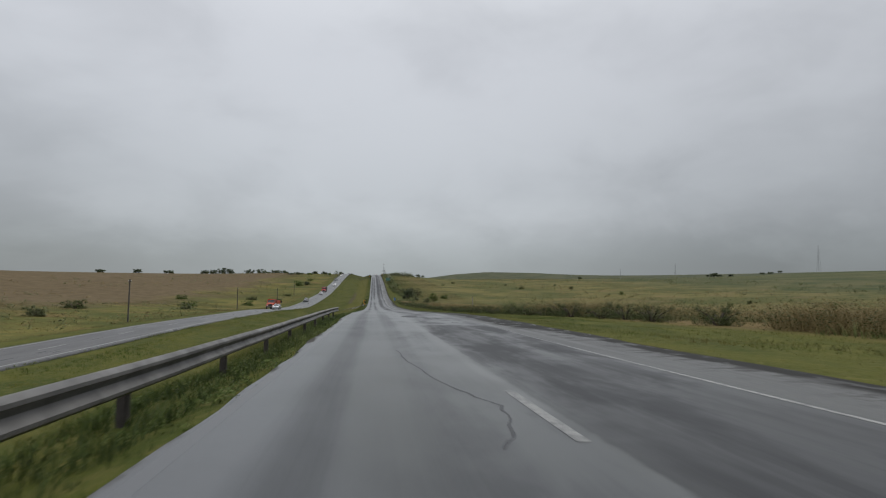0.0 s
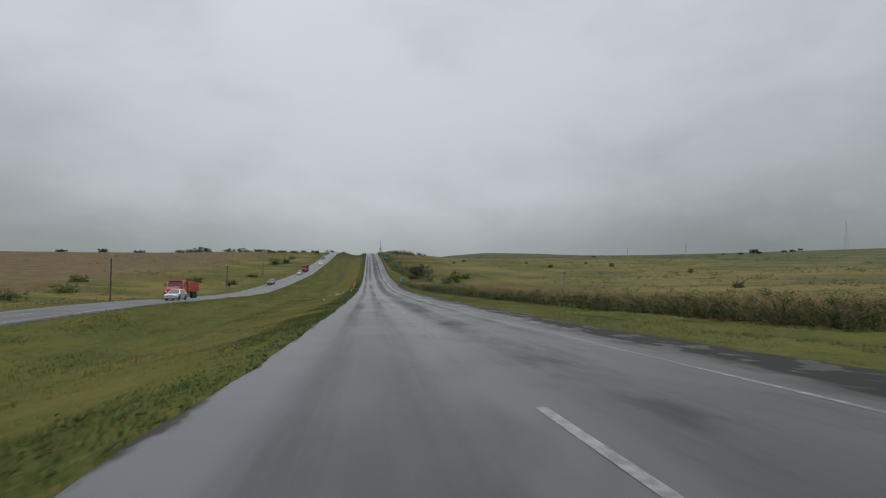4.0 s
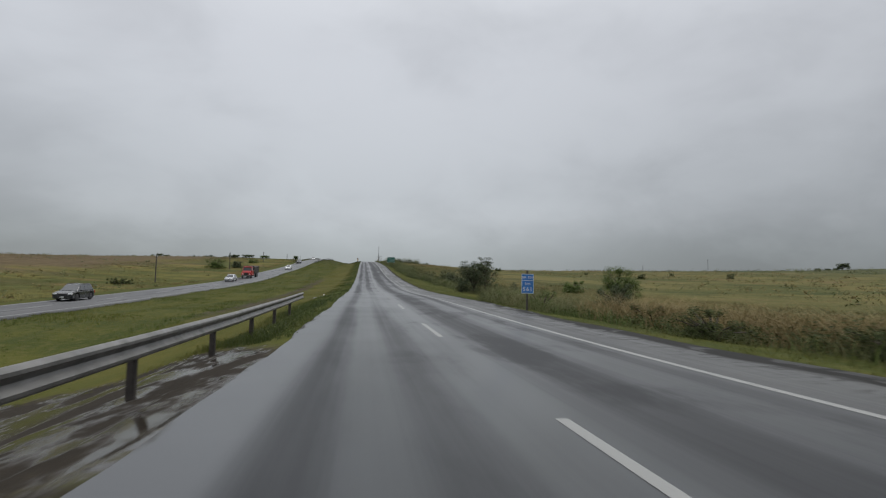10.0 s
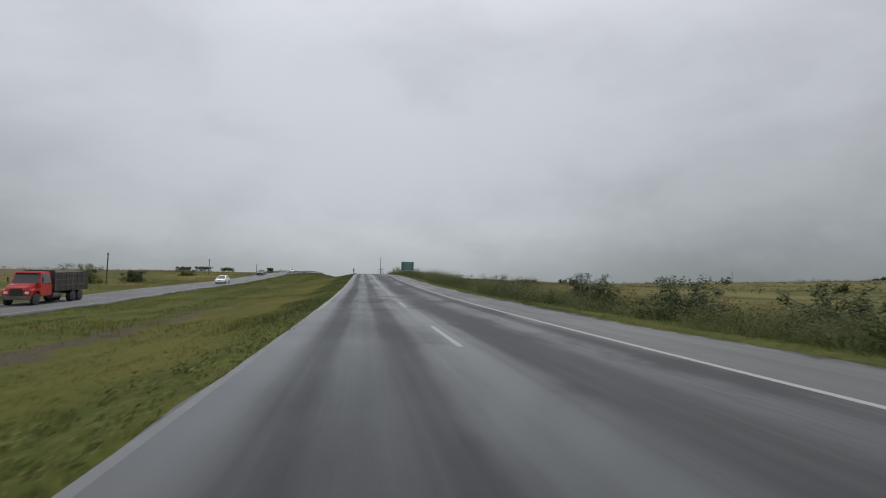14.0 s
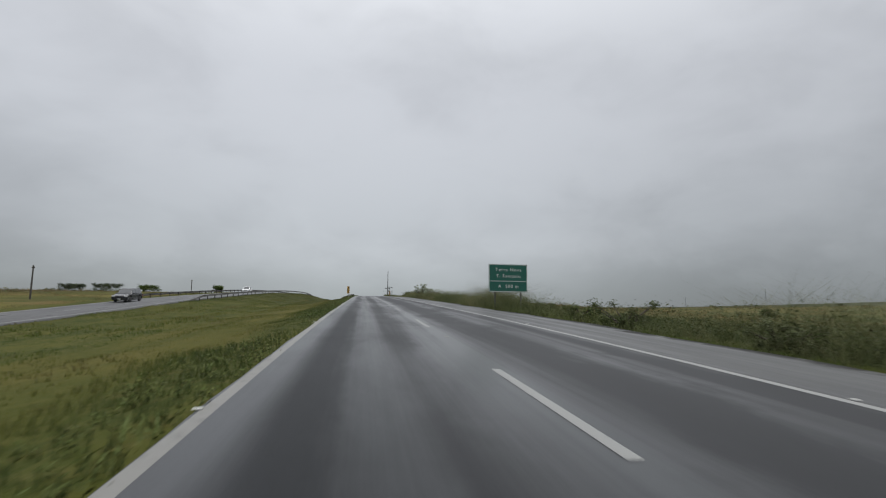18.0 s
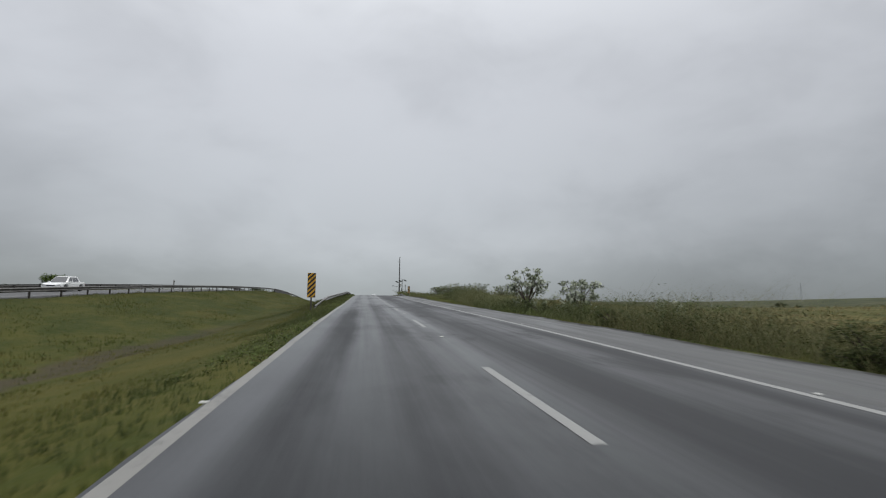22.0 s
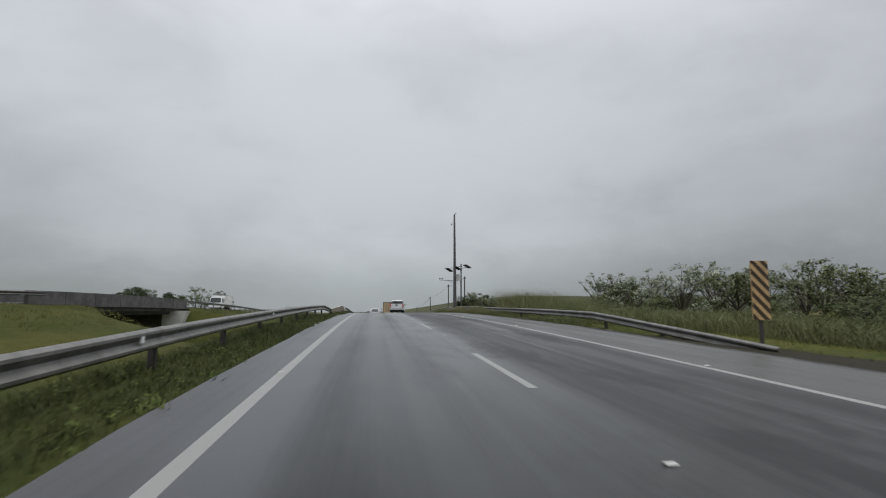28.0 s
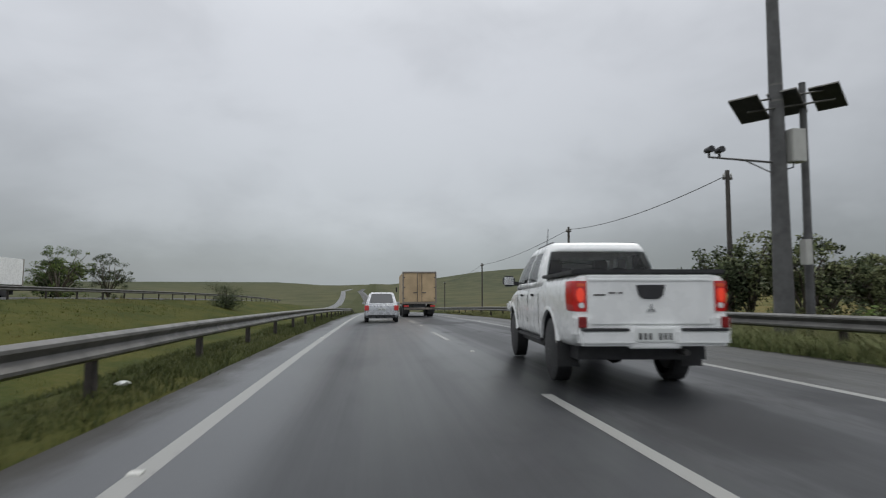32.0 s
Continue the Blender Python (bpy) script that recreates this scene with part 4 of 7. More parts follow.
guardrail([(616.3, 10.3, 0.36), (621.5, 10.3, 0.73), (650, 10.3, 0.70), (705, 10.3, 0.70), (713, 10.3, 0.2)], -1, road_z,
          "galvanised guardrail below the speed camera pole")
guardrail([(446, -21.35, 0.1), (452, -21.35, 0.62), (520, -21.35, 0.66), (600, -21.35, 0.75)], 1, opp_z,
          "dark guardrail along the opposite embankment", STEEL_OLD)
guardrail([(628, -21.35, 0.72), (760, -21.35, 0.75)], 1, opp_z, "dark guardrail along the opposite embankment", STEEL_OLD)
guardrail([(446, -29.6, 0.6), (598, -29.6, 0.75)], -1, opp_z, "dark guardrail along the opposite embankment", STEEL_OLD)

# ---------------------------------------------------------------- bridges


def parapet(name, x, y0, y1, side, base, tops, label, mat=CONCRETE):
    """Concrete panels with a battered face, a pale coping and a footing; tops gives the height along the bridge."""
    b = thing(name, label, "bridge parapet")
    n = max(1, int(round((y1 - y0) / 4)))
    at = lambda y: float(np.interp(y, [p[0] for p in tops], [p[1] for p in tops]))
    for i in range(n):
        a, c = y0 + (y1 - y0) * i / n + 0.012, y0 + (y1 - y0) * (i + 1) / n - 0.012
        cuts = [a + (c - a) * k / 4 for k in range(5)]
        rings, caps, feet = [], [], []
        for y in cuts:
            z, h = float(base(y)), at(y)
            rings.append([(x + side * o, y, z + q) for o, q in ((0.03, -0.35), (0.02, 0.08), (-0.02, h - 0.05), (-0.18, h - 0.05), (-0.24, -0.35))])
            caps.append([(x + side * o, y, z + q) for o, q in ((0.0, h - 0.05), (0.0, h - 0.01), (-0.02, h), (-0.19, h), (-0.20, h - 0.05))])
            feet.append([(x + side * o, y, z + q) for o, q in ((0.16, -0.30), (0.15, 0.06), (0.03, 0.12), (0.03, -0.30))])
        p = part("panel", Build().loft(rings), mat, b)
        part("coping", Build().loft(caps), COPING, p, "pale weathered coping")
        part("footing", Build().loft(feet), CONCRETE, p, "pale crumbling footing")
    return b


parapet("bridge_parapet", -1.66, 599.9, 617.6, 1, road_z, ((599.9, 0.40), (602, 0.42), (606, 0.51), (610, 0.56), (612.5, 0.69), (617.6, 0.66)), "stained concrete bridge parapet beside the carriageway", STAINED_B)
parapet("bridge_parapet", 10.15, 602.0, 616.2, -1, road_z, ((602.0, 0.60), (616.2, 0.62)), "stained concrete bridge parapet by the shoulder", STAINED)
ob = Build()
for xa, xb in ((-1.9, 10.5),):
    ra = [(xa, 600, float(road_z(600)) - 0.24), (xb, 600, float(road_z(600)) - 0.24), (xb, 600, float(road_z(600)) - 1.0), (xa, 600, float(road_z(600)) - 1.0)]
    rb = [(p[0], 618, p[2] + float(road_z(618) - road_z(600))) for p in ra]
    ob.loft([ra, rb])
deck = tagged(new("bridge_deck", mesh_from("bridge_deck", ob, CONCRETE_D)), "dark concrete deck carrying the carriageway", "bridge", kind="structure")
ov = thing("overpass", "dark concrete bridge of the opposite carriageway with a whitewashed abutment", "bridge")
z0, z1 = float(opp_z(598)), float(opp_z(629))
for s, x in ((1, -21.55), (-1, -31.25)):
    for i in range(7):
        a, c = 598 + i * 31 / 7 + 0.01, 598 + (i + 1) * 31 / 7 - 0.01
        za, zb = float(opp_z(a)), float(opp_z(c))
        ra = [(x, a, za - 0.35), (x + s * 0.3, a, za - 0.35), (x + s * 0.25, a, za + 0.78), (x + s * 0.02, a, za + 0.78)]
        rb = [(x, c, zb - 0.35), (x + s * 0.3, c, zb - 0.35), (x + s * 0.25, c, zb + 0.78), (x + s * 0.02, c, zb + 0.78)]
        part("parapet_panel", Build().loft([ra, rb]), CONCRETE_D, ov, bevel=0.02)
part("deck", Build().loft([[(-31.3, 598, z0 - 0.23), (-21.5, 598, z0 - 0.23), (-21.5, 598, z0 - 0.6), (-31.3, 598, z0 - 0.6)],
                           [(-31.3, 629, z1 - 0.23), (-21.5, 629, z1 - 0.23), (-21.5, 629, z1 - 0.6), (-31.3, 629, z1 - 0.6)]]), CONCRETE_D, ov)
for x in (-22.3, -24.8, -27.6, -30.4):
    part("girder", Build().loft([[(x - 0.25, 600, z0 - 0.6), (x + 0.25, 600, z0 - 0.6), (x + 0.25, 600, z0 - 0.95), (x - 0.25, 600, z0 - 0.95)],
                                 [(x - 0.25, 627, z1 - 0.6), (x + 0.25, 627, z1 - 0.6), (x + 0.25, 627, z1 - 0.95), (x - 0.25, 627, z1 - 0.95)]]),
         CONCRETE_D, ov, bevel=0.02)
# dark tone stands for shade under the deck; only the outer end stays pale
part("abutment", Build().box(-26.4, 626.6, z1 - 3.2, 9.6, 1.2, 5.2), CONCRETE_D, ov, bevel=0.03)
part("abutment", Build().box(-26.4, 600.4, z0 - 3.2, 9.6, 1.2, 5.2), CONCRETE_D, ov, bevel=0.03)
part("wing_wall", Build().slab([(-22.9, z1 - 0.55), (-20.1, z1 - 0.55), (-21.2, z1 - 3.4), (-22.9, z1 - 3.4)], "y", 625.7, 626.7), WHITEWASH, ov,
     "whitewashed sloping wing wall", bevel=0.02)

# ---------------------------------------------------------------- signs


def clip_poly(poly, x0, x1, z0, z1):
    def cut(p, inside, cross):
        out = []
        for a, c in zip(p, p[1:] + p[:1]):
            if inside(a):
                out.append(a)
                if not inside(c):
                    out.append(cross(a, c))
            elif inside(c):
                out.append(cross(a, c))
        return out
    def on(axis, val):
        def f(a, c):
            s = (val - a[axis]) / (c[axis] - a[axis])
            return (a[0] + (c[0] - a[0]) * s, a[1] + (c[1] - a[1]) * s)
        return f
    for axis, val, sgn in ((0, x0, 1), (0, x1, -1), (1, z0, 1), (1, z1, -1)):
        poly = cut(poly, lambda a, ax=axis, v=val, g=sgn: g * (a[ax] - v) >= 0, on(axis, val))
        if not poly:
            return []
    return poly


def hazard_marker(x, y, top, bottom, up, face, stripe, label):
    z = gz(x, y)
    h, w = top - bottom, 0.50
    rz = float(road_z(y))
    g = thing("hazard_marker", label, "road sign", m=Matrix.Translation((x, y, rz)))
    part("post", Build().box(0, 0.05, (bottom + z - rz - 0.3) / 2 + h / 2, 0.09, 0.07, bottom - (z - rz) + 0.3 + h), WOOD_POLE, g, bevel=0.008)
    part("panel", Build().box(0, 0, bottom + h / 2, w, 0.025, h), face, g, bevel=0.006)
    for i in range(-3, 9):
        c = bottom - 0.5 + i * 0.29
        k = up * 1.0
        poly = [(-0.3, c - 0.3 * k), (0.3, c + 0.3 * k), (0.3, c + 0.3 * k + 0.145), (-0.3, c - 0.3 * k + 0.145)]
        poly = clip_poly(poly, -w / 2 + 0.004, w / 2 - 0.004, bottom + 0.004, top - 0.004)
        if len(poly) > 2:
            part("stripe", Build().slab(poly, "y", -0.018, -0.0135), stripe, g, "black diagonal stripe")
    return g


STRIPE_BROWN = plain("brown_stripe_sheet", (0.060, 0.034, 0.022), 0.5, 0, 0.2, 4)
hazard_marker(-0.95, 175.0, 1.85, 0.35, 1, YELLOW, BLACK, "yellow and black striped hazard panel on a post in the median")
hazard_marker(-1.7, 487.9, 2.07, 0.55, 1, YELLOW, BLACK, "yellow and black striped hazard panel before the guardrail end")
hazard_marker(11.27, 571.8, 2.07, 0.54, -1, ORANGE_PALE, STRIPE_BROWN, "faded beige and brown striped hazard panel in tall grass")


def words(text, size, mat, parent, x, y, z, name="lettering", squeeze=1.0):
    cu = bpy.data.curves.new(name, "FONT")
    cu.body, cu.size, cu.align_x, cu.align_y, cu.extrude = text, size, "CENTER", "CENTER", 0.002
    cu.space_character = 1.24
    tmp = bpy.data.objects.new(name, cu)
    scene.collection.objects.link(tmp)
    dg = bpy.context.evaluated_depsgraph_get()
    me = bpy.data.meshes.new_from_object(tmp.evaluated_get(dg))
    bpy.data.objects.remove(tmp)
    me.materials.clear()
    me.materials.append(mat)
    ob = new(name, me)
    ob.parent = parent
    ob.matrix_local = pose(x, y, z, 90, 0, 0) @ Matrix.Diagonal((squeeze, 1, 1, 1))
    return ob


sx0, sx1, sy, st, sb = 10.84, 13.86, 409.9, 3.17, 1.06
rz = float(road_z(sy))
sg = thing("direction_sign", "large green direction sign with white lettering on two posts", "road sign", m=Matrix.Translation(((sx0 + sx1) / 2, sy, rz)))
w, h = sx1 - sx0, st - sb
part("panel", Build().box(0, 0, sb + h / 2, w, 0.05, h), SIGN_GREEN, sg, bevel=0.01)
for cx, cz, ww, hh in ((0, st - 0.035, w - 0.04, 0.035), (0, sb + 0.035, w - 0.04, 0.035), (-w / 2 + 0.035, sb + h / 2, 0.035, h - 0.09),
                       (w / 2 - 0.035, sb + h / 2, 0.035, h - 0.09), (0, sb + 0.82, w - 0.10, 0.035)):
    part("border", Build().box(cx, -0.0275, cz, ww, 0.005, hh), SIGN_WHITE, sg, "white reflective border")
words("Terra Nova", 0.345, SIGN_WHITE, sg, 0.02, -0.03, st - 0.42)
words("T. Sampaio", 0.345, SIGN_WHITE, sg, 0.02, -0.03, st - 0.90)
words("A  500 m", 0.345, SIGN_WHITE, sg, 0.02, -0.03, sb + 0.42)
for x in (-w / 2 + 0.5, w / 2 - 0.5):
    zb = gz(sg.location.x + x, sy) - rz
    part("post", Build().box(x, 0.08, (zb - 0.3 + st) / 2, 0.10, 0.08, st - zb + 0.2), STEEL_OLD, sg, bevel=0.008)

kx, ky = 9.95, 220.0
rz = float(road_z(ky)) - 0.13
kg = thing("kilometre_marker", "small blue kilometre marker with white figures on a wooden post", "road sign", m=Matrix.Translation((kx, ky, rz)))
part("post", Build().box(0, 0.06, 0.75, 0.08, 0.07, 2.75), WOOD_POLE, kg, bevel=0.008)
part("panel", Build().box(0, 0, 1.41, 0.66, 0.02, 1.02), SIGN_BLUE, kg, bevel=0.006)
for cz, hh in ((1.905, 0.02), (0.915, 0.02)):
    part("border", Build().box(0, -0.012, cz, 0.62, 0.004, hh), SIGN_WHITE, kg)
for cx in (-0.315, 0.315):
    part("border", Build().box(cx, -0.012, 1.41, 0.02, 0.004, 0.96), SIGN_WHITE, kg)
part("border", Build().box(0, -0.012, 1.58, 0.6, 0.004, 0.02), SIGN_WHITE, kg)
words("BR 324", 0.17, SIGN_WHITE, kg, 0, -0.013, 1.73)
words("km", 0.22, SIGN_WHITE, kg, 0, -0.013, 1.41)
words("561", 0.30, SIGN_WHITE, kg, 0, -0.013, 1.12)

# plain dark delineator by the opposite road
px, py = -34.5, 232.0
dg_ = thing("roadside_board", "small dark board on a post beside the opposite road", "road sign", m=Matrix.Translation((px, py, gz(px, py))))
part("post", Build().box(0, 0, 0.7, 0.08, 0.08, 1.6), WOOD_POLE, dg_)
part("board", Build().box(0, -0.06, 1.5, 0.6, 0.03, 0.9), BLACK, dg_, bevel=0.01)

# markers in the tall grass
px, py = 28.7, 156.6
cp = thing("concrete_post", "tall grey concrete post standing in the rough field", "post", m=Matrix.Translation((px, py, gz(px, py))))
part("shaft", Build().loft([[(-0.13, -0.13, -0.3), (0.13, -0.13, -0.3), (0.13, 0.13, -0.3), (-0.13, 0.13, -0.3)], [(-0.09, -0.09, 3.4), (0.09, -0.09, 3.4), (0.09, 0.09, 3.4), (-0.09, 0.09, 3.4)]]), CONCRETE, cp, bevel=0.015)
part("cap", Build().box(0, 0, 3.43, 0.24, 0.24, 0.06), CONCRETE_D, cp, bevel=0.01)
px, py = 12.3, 189.0
ws = thing("marker_stake", "short white-topped stake at the edge of the tall grass", "post", m=Matrix.Translation((px, py, gz(px, py))))
part("stake", Build().tube([(0, 0, -0.2), (0, 0, 0.62)], [0.022, 0.02], 8), WOOD_POLE, ws)
part("sleeve", Build().tube([(0, 0, 0.46), (0, 0, 0.64)], [0.028, 0.028], 10), GREY_BOX, ws, "white painted top")

# ---------------------------------------------------------------- poles and speed camera


def wire(name, ends, sag, label, r=0.012):
    g = thing(name, label, "cable")
    for a, c in zip(ends, ends[1:]):
        a, c = Vector(a), Vector(c)
        pts = [a.lerp(c, k / 12) - Vector((0, 0, sag * 4 * (k / 12) * (1 - k / 12))) for k in range(13)]
        part("span", Build().tube(pts, [r] * 13, 5), PLASTIC, g)
    return g


def utility_pole(x, y, top, label, r=0.13):
    z = gz(x, y)
    g = thing("utility_pole", label, "pole", "utility poles", m=Matrix.Translation((x, y, z)))
    h = top - z
    part("shaft", Build().tube([(0, 0, -0.4), (0, 0, h)], [r, r * 0.7], 10), WOOD_POLE, g, smooth=True)
    part("crossarm", Build().box(0, 0, h - 0.35, 0.42, 0.09, 0.10), WOOD_POLE, g, bevel=0.008)
    for s in (-0.16, 0.16):
        part("insulator", Build().tube([(s, 0, h - 0.30), (s, 0, h - 0.22), (s, 0, h - 0.12)], [0.03, 0.05, 0.025], 8), GREY_BOX, g)
    return g


LP = [(-38.3, 245, -2.6), (-40.8, 311, -1.4), (-43.5, 384, 3.0), (-45, 454, 7.0), (-43.4, 520.5, 9.6), (-44, 592, 11.5), (-44, 664, 11.8),
      (-37, 172, -1.5), (-36, 100, 0.4), (-36, 30, 1.0)]
for x, y, t in LP:
    utility_pole(x, y, t, "slim dark utility pole in rough pasture")
RP = [(16, 644.4, 14.07), (16, 663, 13.6), (16, 696.3, 12.0), (15.6, 733, 9.5), (15.5, 775, 7.3)]
for x, y, t in RP:
    utility_pole(x, y, t, "grey utility pole beside the roadside shrubs", 0.12)
wire("power_cable", [(x, y, t - 0.2) for x, y, t in RP], 0.45, "thin black cable slung between the poles", 0.02)

cx, cy = 13.5, 638.5
rz = float(road_z(cy))
z = gz(cx, cy)
sp = thing("speed_camera_pole", "tall dark concrete pole with solar panels, cabinet and camera arm", "speed camera", m=Matrix.Translation((cx, cy, rz + 0.07)))
zb = z - rz
part("shaft", Build().tube([(0, 0, zb - 0.4), (0.0, 0, 7), (-0.02, 0, 15.1)], [0.30, 0.20, 0.12], 12), POLE_CONC, sp, smooth=True)
part("second_shaft", Build().tube([(0.95, 0.1, zb - 0.4), (0.98, 0.1, 7.6)], [0.13, 0.095], 10), POLE_CONC, sp, "thinner grey pole", smooth=True)
part("lamp_head", Build().tube([(0.02, 0, 15.0), (0.10, -0.15, 15.25), (0.14, -0.32, 15.22), (0.15, -0.42, 15.15)], [0.05, 0.10, 0.12, 0.07], 10), GREY_BOX, sp, smooth=True)
part("dome_bracket", Build().tube([(0, 0, 13.7), (-0.22, -0.05, 13.95), (-0.42, -0.08, 13.85), (-0.45, -0.08, 13.65)], [0.02] * 4, 6), STEEL_OLD, sp)
part("dome_camera", Build().tube([(-0.45, -0.08, 13.68), (-0.45, -0.08, 13.55), (-0.45, -0.08, 13.42)], [0.08, 0.12, 0.05], 10), GREY_BOX, sp, smooth=True)
tilt = Matrix(((0.59, -0.78, 0.21, 0), (-0.80, -0.53, 0.28, 0), (-0.10, 0.33, 0.94, 0), (0, 0, 0, 1)))
for x, y, zz in ((-0.83, 0.1, 6.68), (0.45, 0.1, 6.95), (1.95, 0.2, 7.24)):
    p = part("solar_panel", Build().box(0, 0, 0, 0.76, 1.18, 0.035), SOLAR, sp, "dark tilted solar panel", bevel=0.005, m=Matrix.Translation((x, y, zz)) @ tilt)
    for ox, oy, ww, hh in ((0, 0.59, 0.80, 0.03), (0, -0.59, 0.80, 0.03), (0.385, 0, 0.03, 1.15), (-0.385, 0, 0.03, 1.15)):
        part("rim", Build().box(ox, oy, 0, ww, hh, 0.05), STEEL, p)
part("panel_rail", Build().tube([(-1.15, -0.02, 6.82), (1.9, 0.05, 7.42)], [0.03, 0.03], 6), STEEL_OLD, sp)
part("panel_rail", Build().tube([(-1.05, -0.12, 6.52), (1.9, -0.1, 7.06)], [0.03, 0.03], 6), STEEL_OLD, sp)
part("cabinet", Build().box(0.48, -0.12, 5.55, 0.46, 0.36, 1.0), GREY_BOX, sp, "pale grey equipment cabinet", bevel=0.02)
part("conduit", Build().tube([(0.40, -0.12, 5.05), (0.38, -0.12, 4.9), (0.2, -0.1, 4.85)], [0.025] * 3, 6), PLASTIC, sp)
part("small_cabinet", Build().box(0.62, -0.20, 2.35, 0.22, 0.25, 0.75), GREY_BOX, sp, "small grey box", bevel=0.015)
part("arm", Build().tube([(0, 0, 5.05), (-2.30, -0.05, 5.15)], [0.035, 0.03], 8), STEEL_OLD, sp)
part("brace", Build().tube([(0, 0, 4.65), (-1.1, -0.03, 5.08)], [0.018, 0.018], 6), STEEL_OLD, sp)
for x in (-2.25, -1.92):
    c = part("camera_unit", Build().tube([(x, 0.15, 5.38), (x, -0.05, 5.38), (x, -0.16, 5.38)], [0.075, 0.095, 0.10], 10), PLASTIC, sp, "round camera head", smooth=True)
    part("bracket", Build().box(x, 0, 5.24, 0.05, 0.06, 0.16), STEEL_OLD, c)
for zz in (5.0, 5.4, 6.9, 7.4, 2.9, 2.1):
    part("strap", Build().tube([(0, 0, zz), (0, 0, zz + 0.06)], [0.245 - 0.006 * zz] * 2, 12), STEEL, sp)


def mast(x, y, h, label):
    """A far lattice tower."""
    z = gz(x, y)
    g = thing("lattice_tower", label, "tower", "lattice towers", m=Matrix.Translation((x, y, z)))
    b = h * 0.055
    legs = [(-1, -1), (1, -1), (1, 1), (-1, 1)]
    for a, c in legs:
        part("leg", Build().tube([(a * b, c * b, -0.5), (a * b * 0.12, c * b * 0.12, h)], [0.15, 0.09], 4), TOWER_STEEL, g)
    br = Build()
    for i in range(9):
        za, zb = h * i / 9, h * (i + 1) / 9
        fa, fb = 1 - 0.88 * i / 9, 1 - 0.88 * (i + 1) / 9
        for (a, c), (d, e) in zip(legs, legs[1:] + legs[:1]):
            br.tube([(a * b * fa, c * b * fa, za), (d * b * fb, e * b * fb, zb)], [0.06, 0.06], 4)
    part("bracing", br, TOWER_STEEL, g)
    return g


for x, y, h in ((817, 906, 50), (780, 1320, 34), (688, 1442, 29), (512, 1357, 26)):
    mast(x, y, h, "grey lattice tower on the distant hill")

# ---------------------------------------------------------------- grass
rng = np.random.default_rng(7)


def tuft_mesh(name, x, y, h, nb, spread, width, mat, bent=False, lean=0.35, side=0.35, base=ground_z):
    """Blades in tufts at x, y with heights h: triangles, or bent blades of two joints."""
    n = len(x)
    z = base(x, y) - 0.03
    X = np.repeat(x, nb) + rng.normal(0, 1, n * nb) * np.repeat(spread * (0.6 + 0.6 * rng.random(n)), nb)
    Y = np.repeat(y, nb) + rng.normal(0, 1, n * nb) * spread
    Z = np.repeat(z, nb)
    H = np.repeat(h, nb) * (0.55 + 0.6 * rng.random(n * nb))
    a = (rng.random(n * nb) - 0.5) * pi * 0.96
    la = rng.random(n * nb) * 2 * pi
    ln = H * lean * (0.3 + rng.random(n * nb))
    w = width * (0.7 + 0.6 * rng.random(n * nb))
    ex, ey = np.cos(a) * w, np.sin(a) * w
    lx, ly = np.cos(la) * ln, np.sin(la) * ln
    b0 = np.stack([X - ex, Y - ey, Z], -1)
    b1 = np.stack([X + ex, Y + ey, Z], -1)
    tip = np.stack([X + lx, Y + ly, Z + H], -1)
    m = n * nb
    i = np.arange(m)
    if bent:
        m0 = np.stack([X - ex * 0.8 + lx * 0.25, Y - ey * 0.8 + ly * 0.25, Z + H * 0.6], -1)
        m1 = np.stack([X + ex * 0.8 + lx * 0.25, Y + ey * 0.8 + ly * 0.25, Z + H * 0.6], -1)
        v = np.stack([b0, b1, m1, m0, tip], 1).reshape(-1, 3)
        f = np.concatenate([np.stack([5 * i, 5 * i + 1, 5 * i + 2], -1), np.stack([5 * i, 5 * i + 2, 5 * i + 3], -1),
                            np.stack([5 * i + 3, 5 * i + 2, 5 * i + 4], -1)])
    else:
        v = np.stack([b0, b1, tip], 1).reshape(-1, 3)
        f = np.stack([3 * i, 3 * i + 1, 3 * i + 2], -1)
    k = 5 if bent else 3
    nr = np.stack([np.cos(la) * side, np.sin(la) * side, np.ones(m)], -1)
    nr /= np.linalg.norm(nr, axis=1)[:, None]
    return raw_mesh(name, v, f, mat, np.repeat(nr, k, 0))


def scatter(x0, x1, y0, y1, per_m2, power=1.0):
    n = int((x1 - x0) * (y1 - y0) * per_m2)
    return x0 + (x1 - x0) * rng.random(n) ** power, y0 + (y1 - y0) * rng.random(n)


def clear_road(x, y, keep=None):
    ok = ~((x > left_pave(y) + 0.02) & (x < SHOULDER - 0.15)) & ~((x < OPP_N + 0.1) & (x > OPP_F - 0.2))
    wet = ((x + 5.6) / 5.4) ** 2 + ((y - 200.5) / 5.8) ** 2 < 1
    gap = ravine(x, y) > 0.8
    wet |= (x > -2.2) & (x < 0) & (y > 194.5) & (y < 206)
    wet |= (np.abs(x + 50.75 - 0.2 * y) < 0.30 + 0.10 * np.sin(y * 5)) & (y > 239.2) & (y < 246.4)
    wet |= (x > 9) & (x < 9.5 + 0.12 * np.sin(y * 0.8) + 2.0 * step(525, 542, y) * step(580, 566, y))
    ok &= ~wet & ~gap
    if keep is not None:
        ok &= keep
    return x[ok], y[ok]


def patchy(x, y, s=0.11):
    return 0.5 + 0.25 * np.sin(x * s * 5.1 + 1.3 * np.sin(y * s * 1.7)) + 0.25 * np.sin(y * s * 2.3 + 1.1 * np.sin(x * s * 3.1 + y * 0.05))


def stuff(name, me, label, category="grass"):
    return tagged(new(name, me), label, category, kind="stuff")


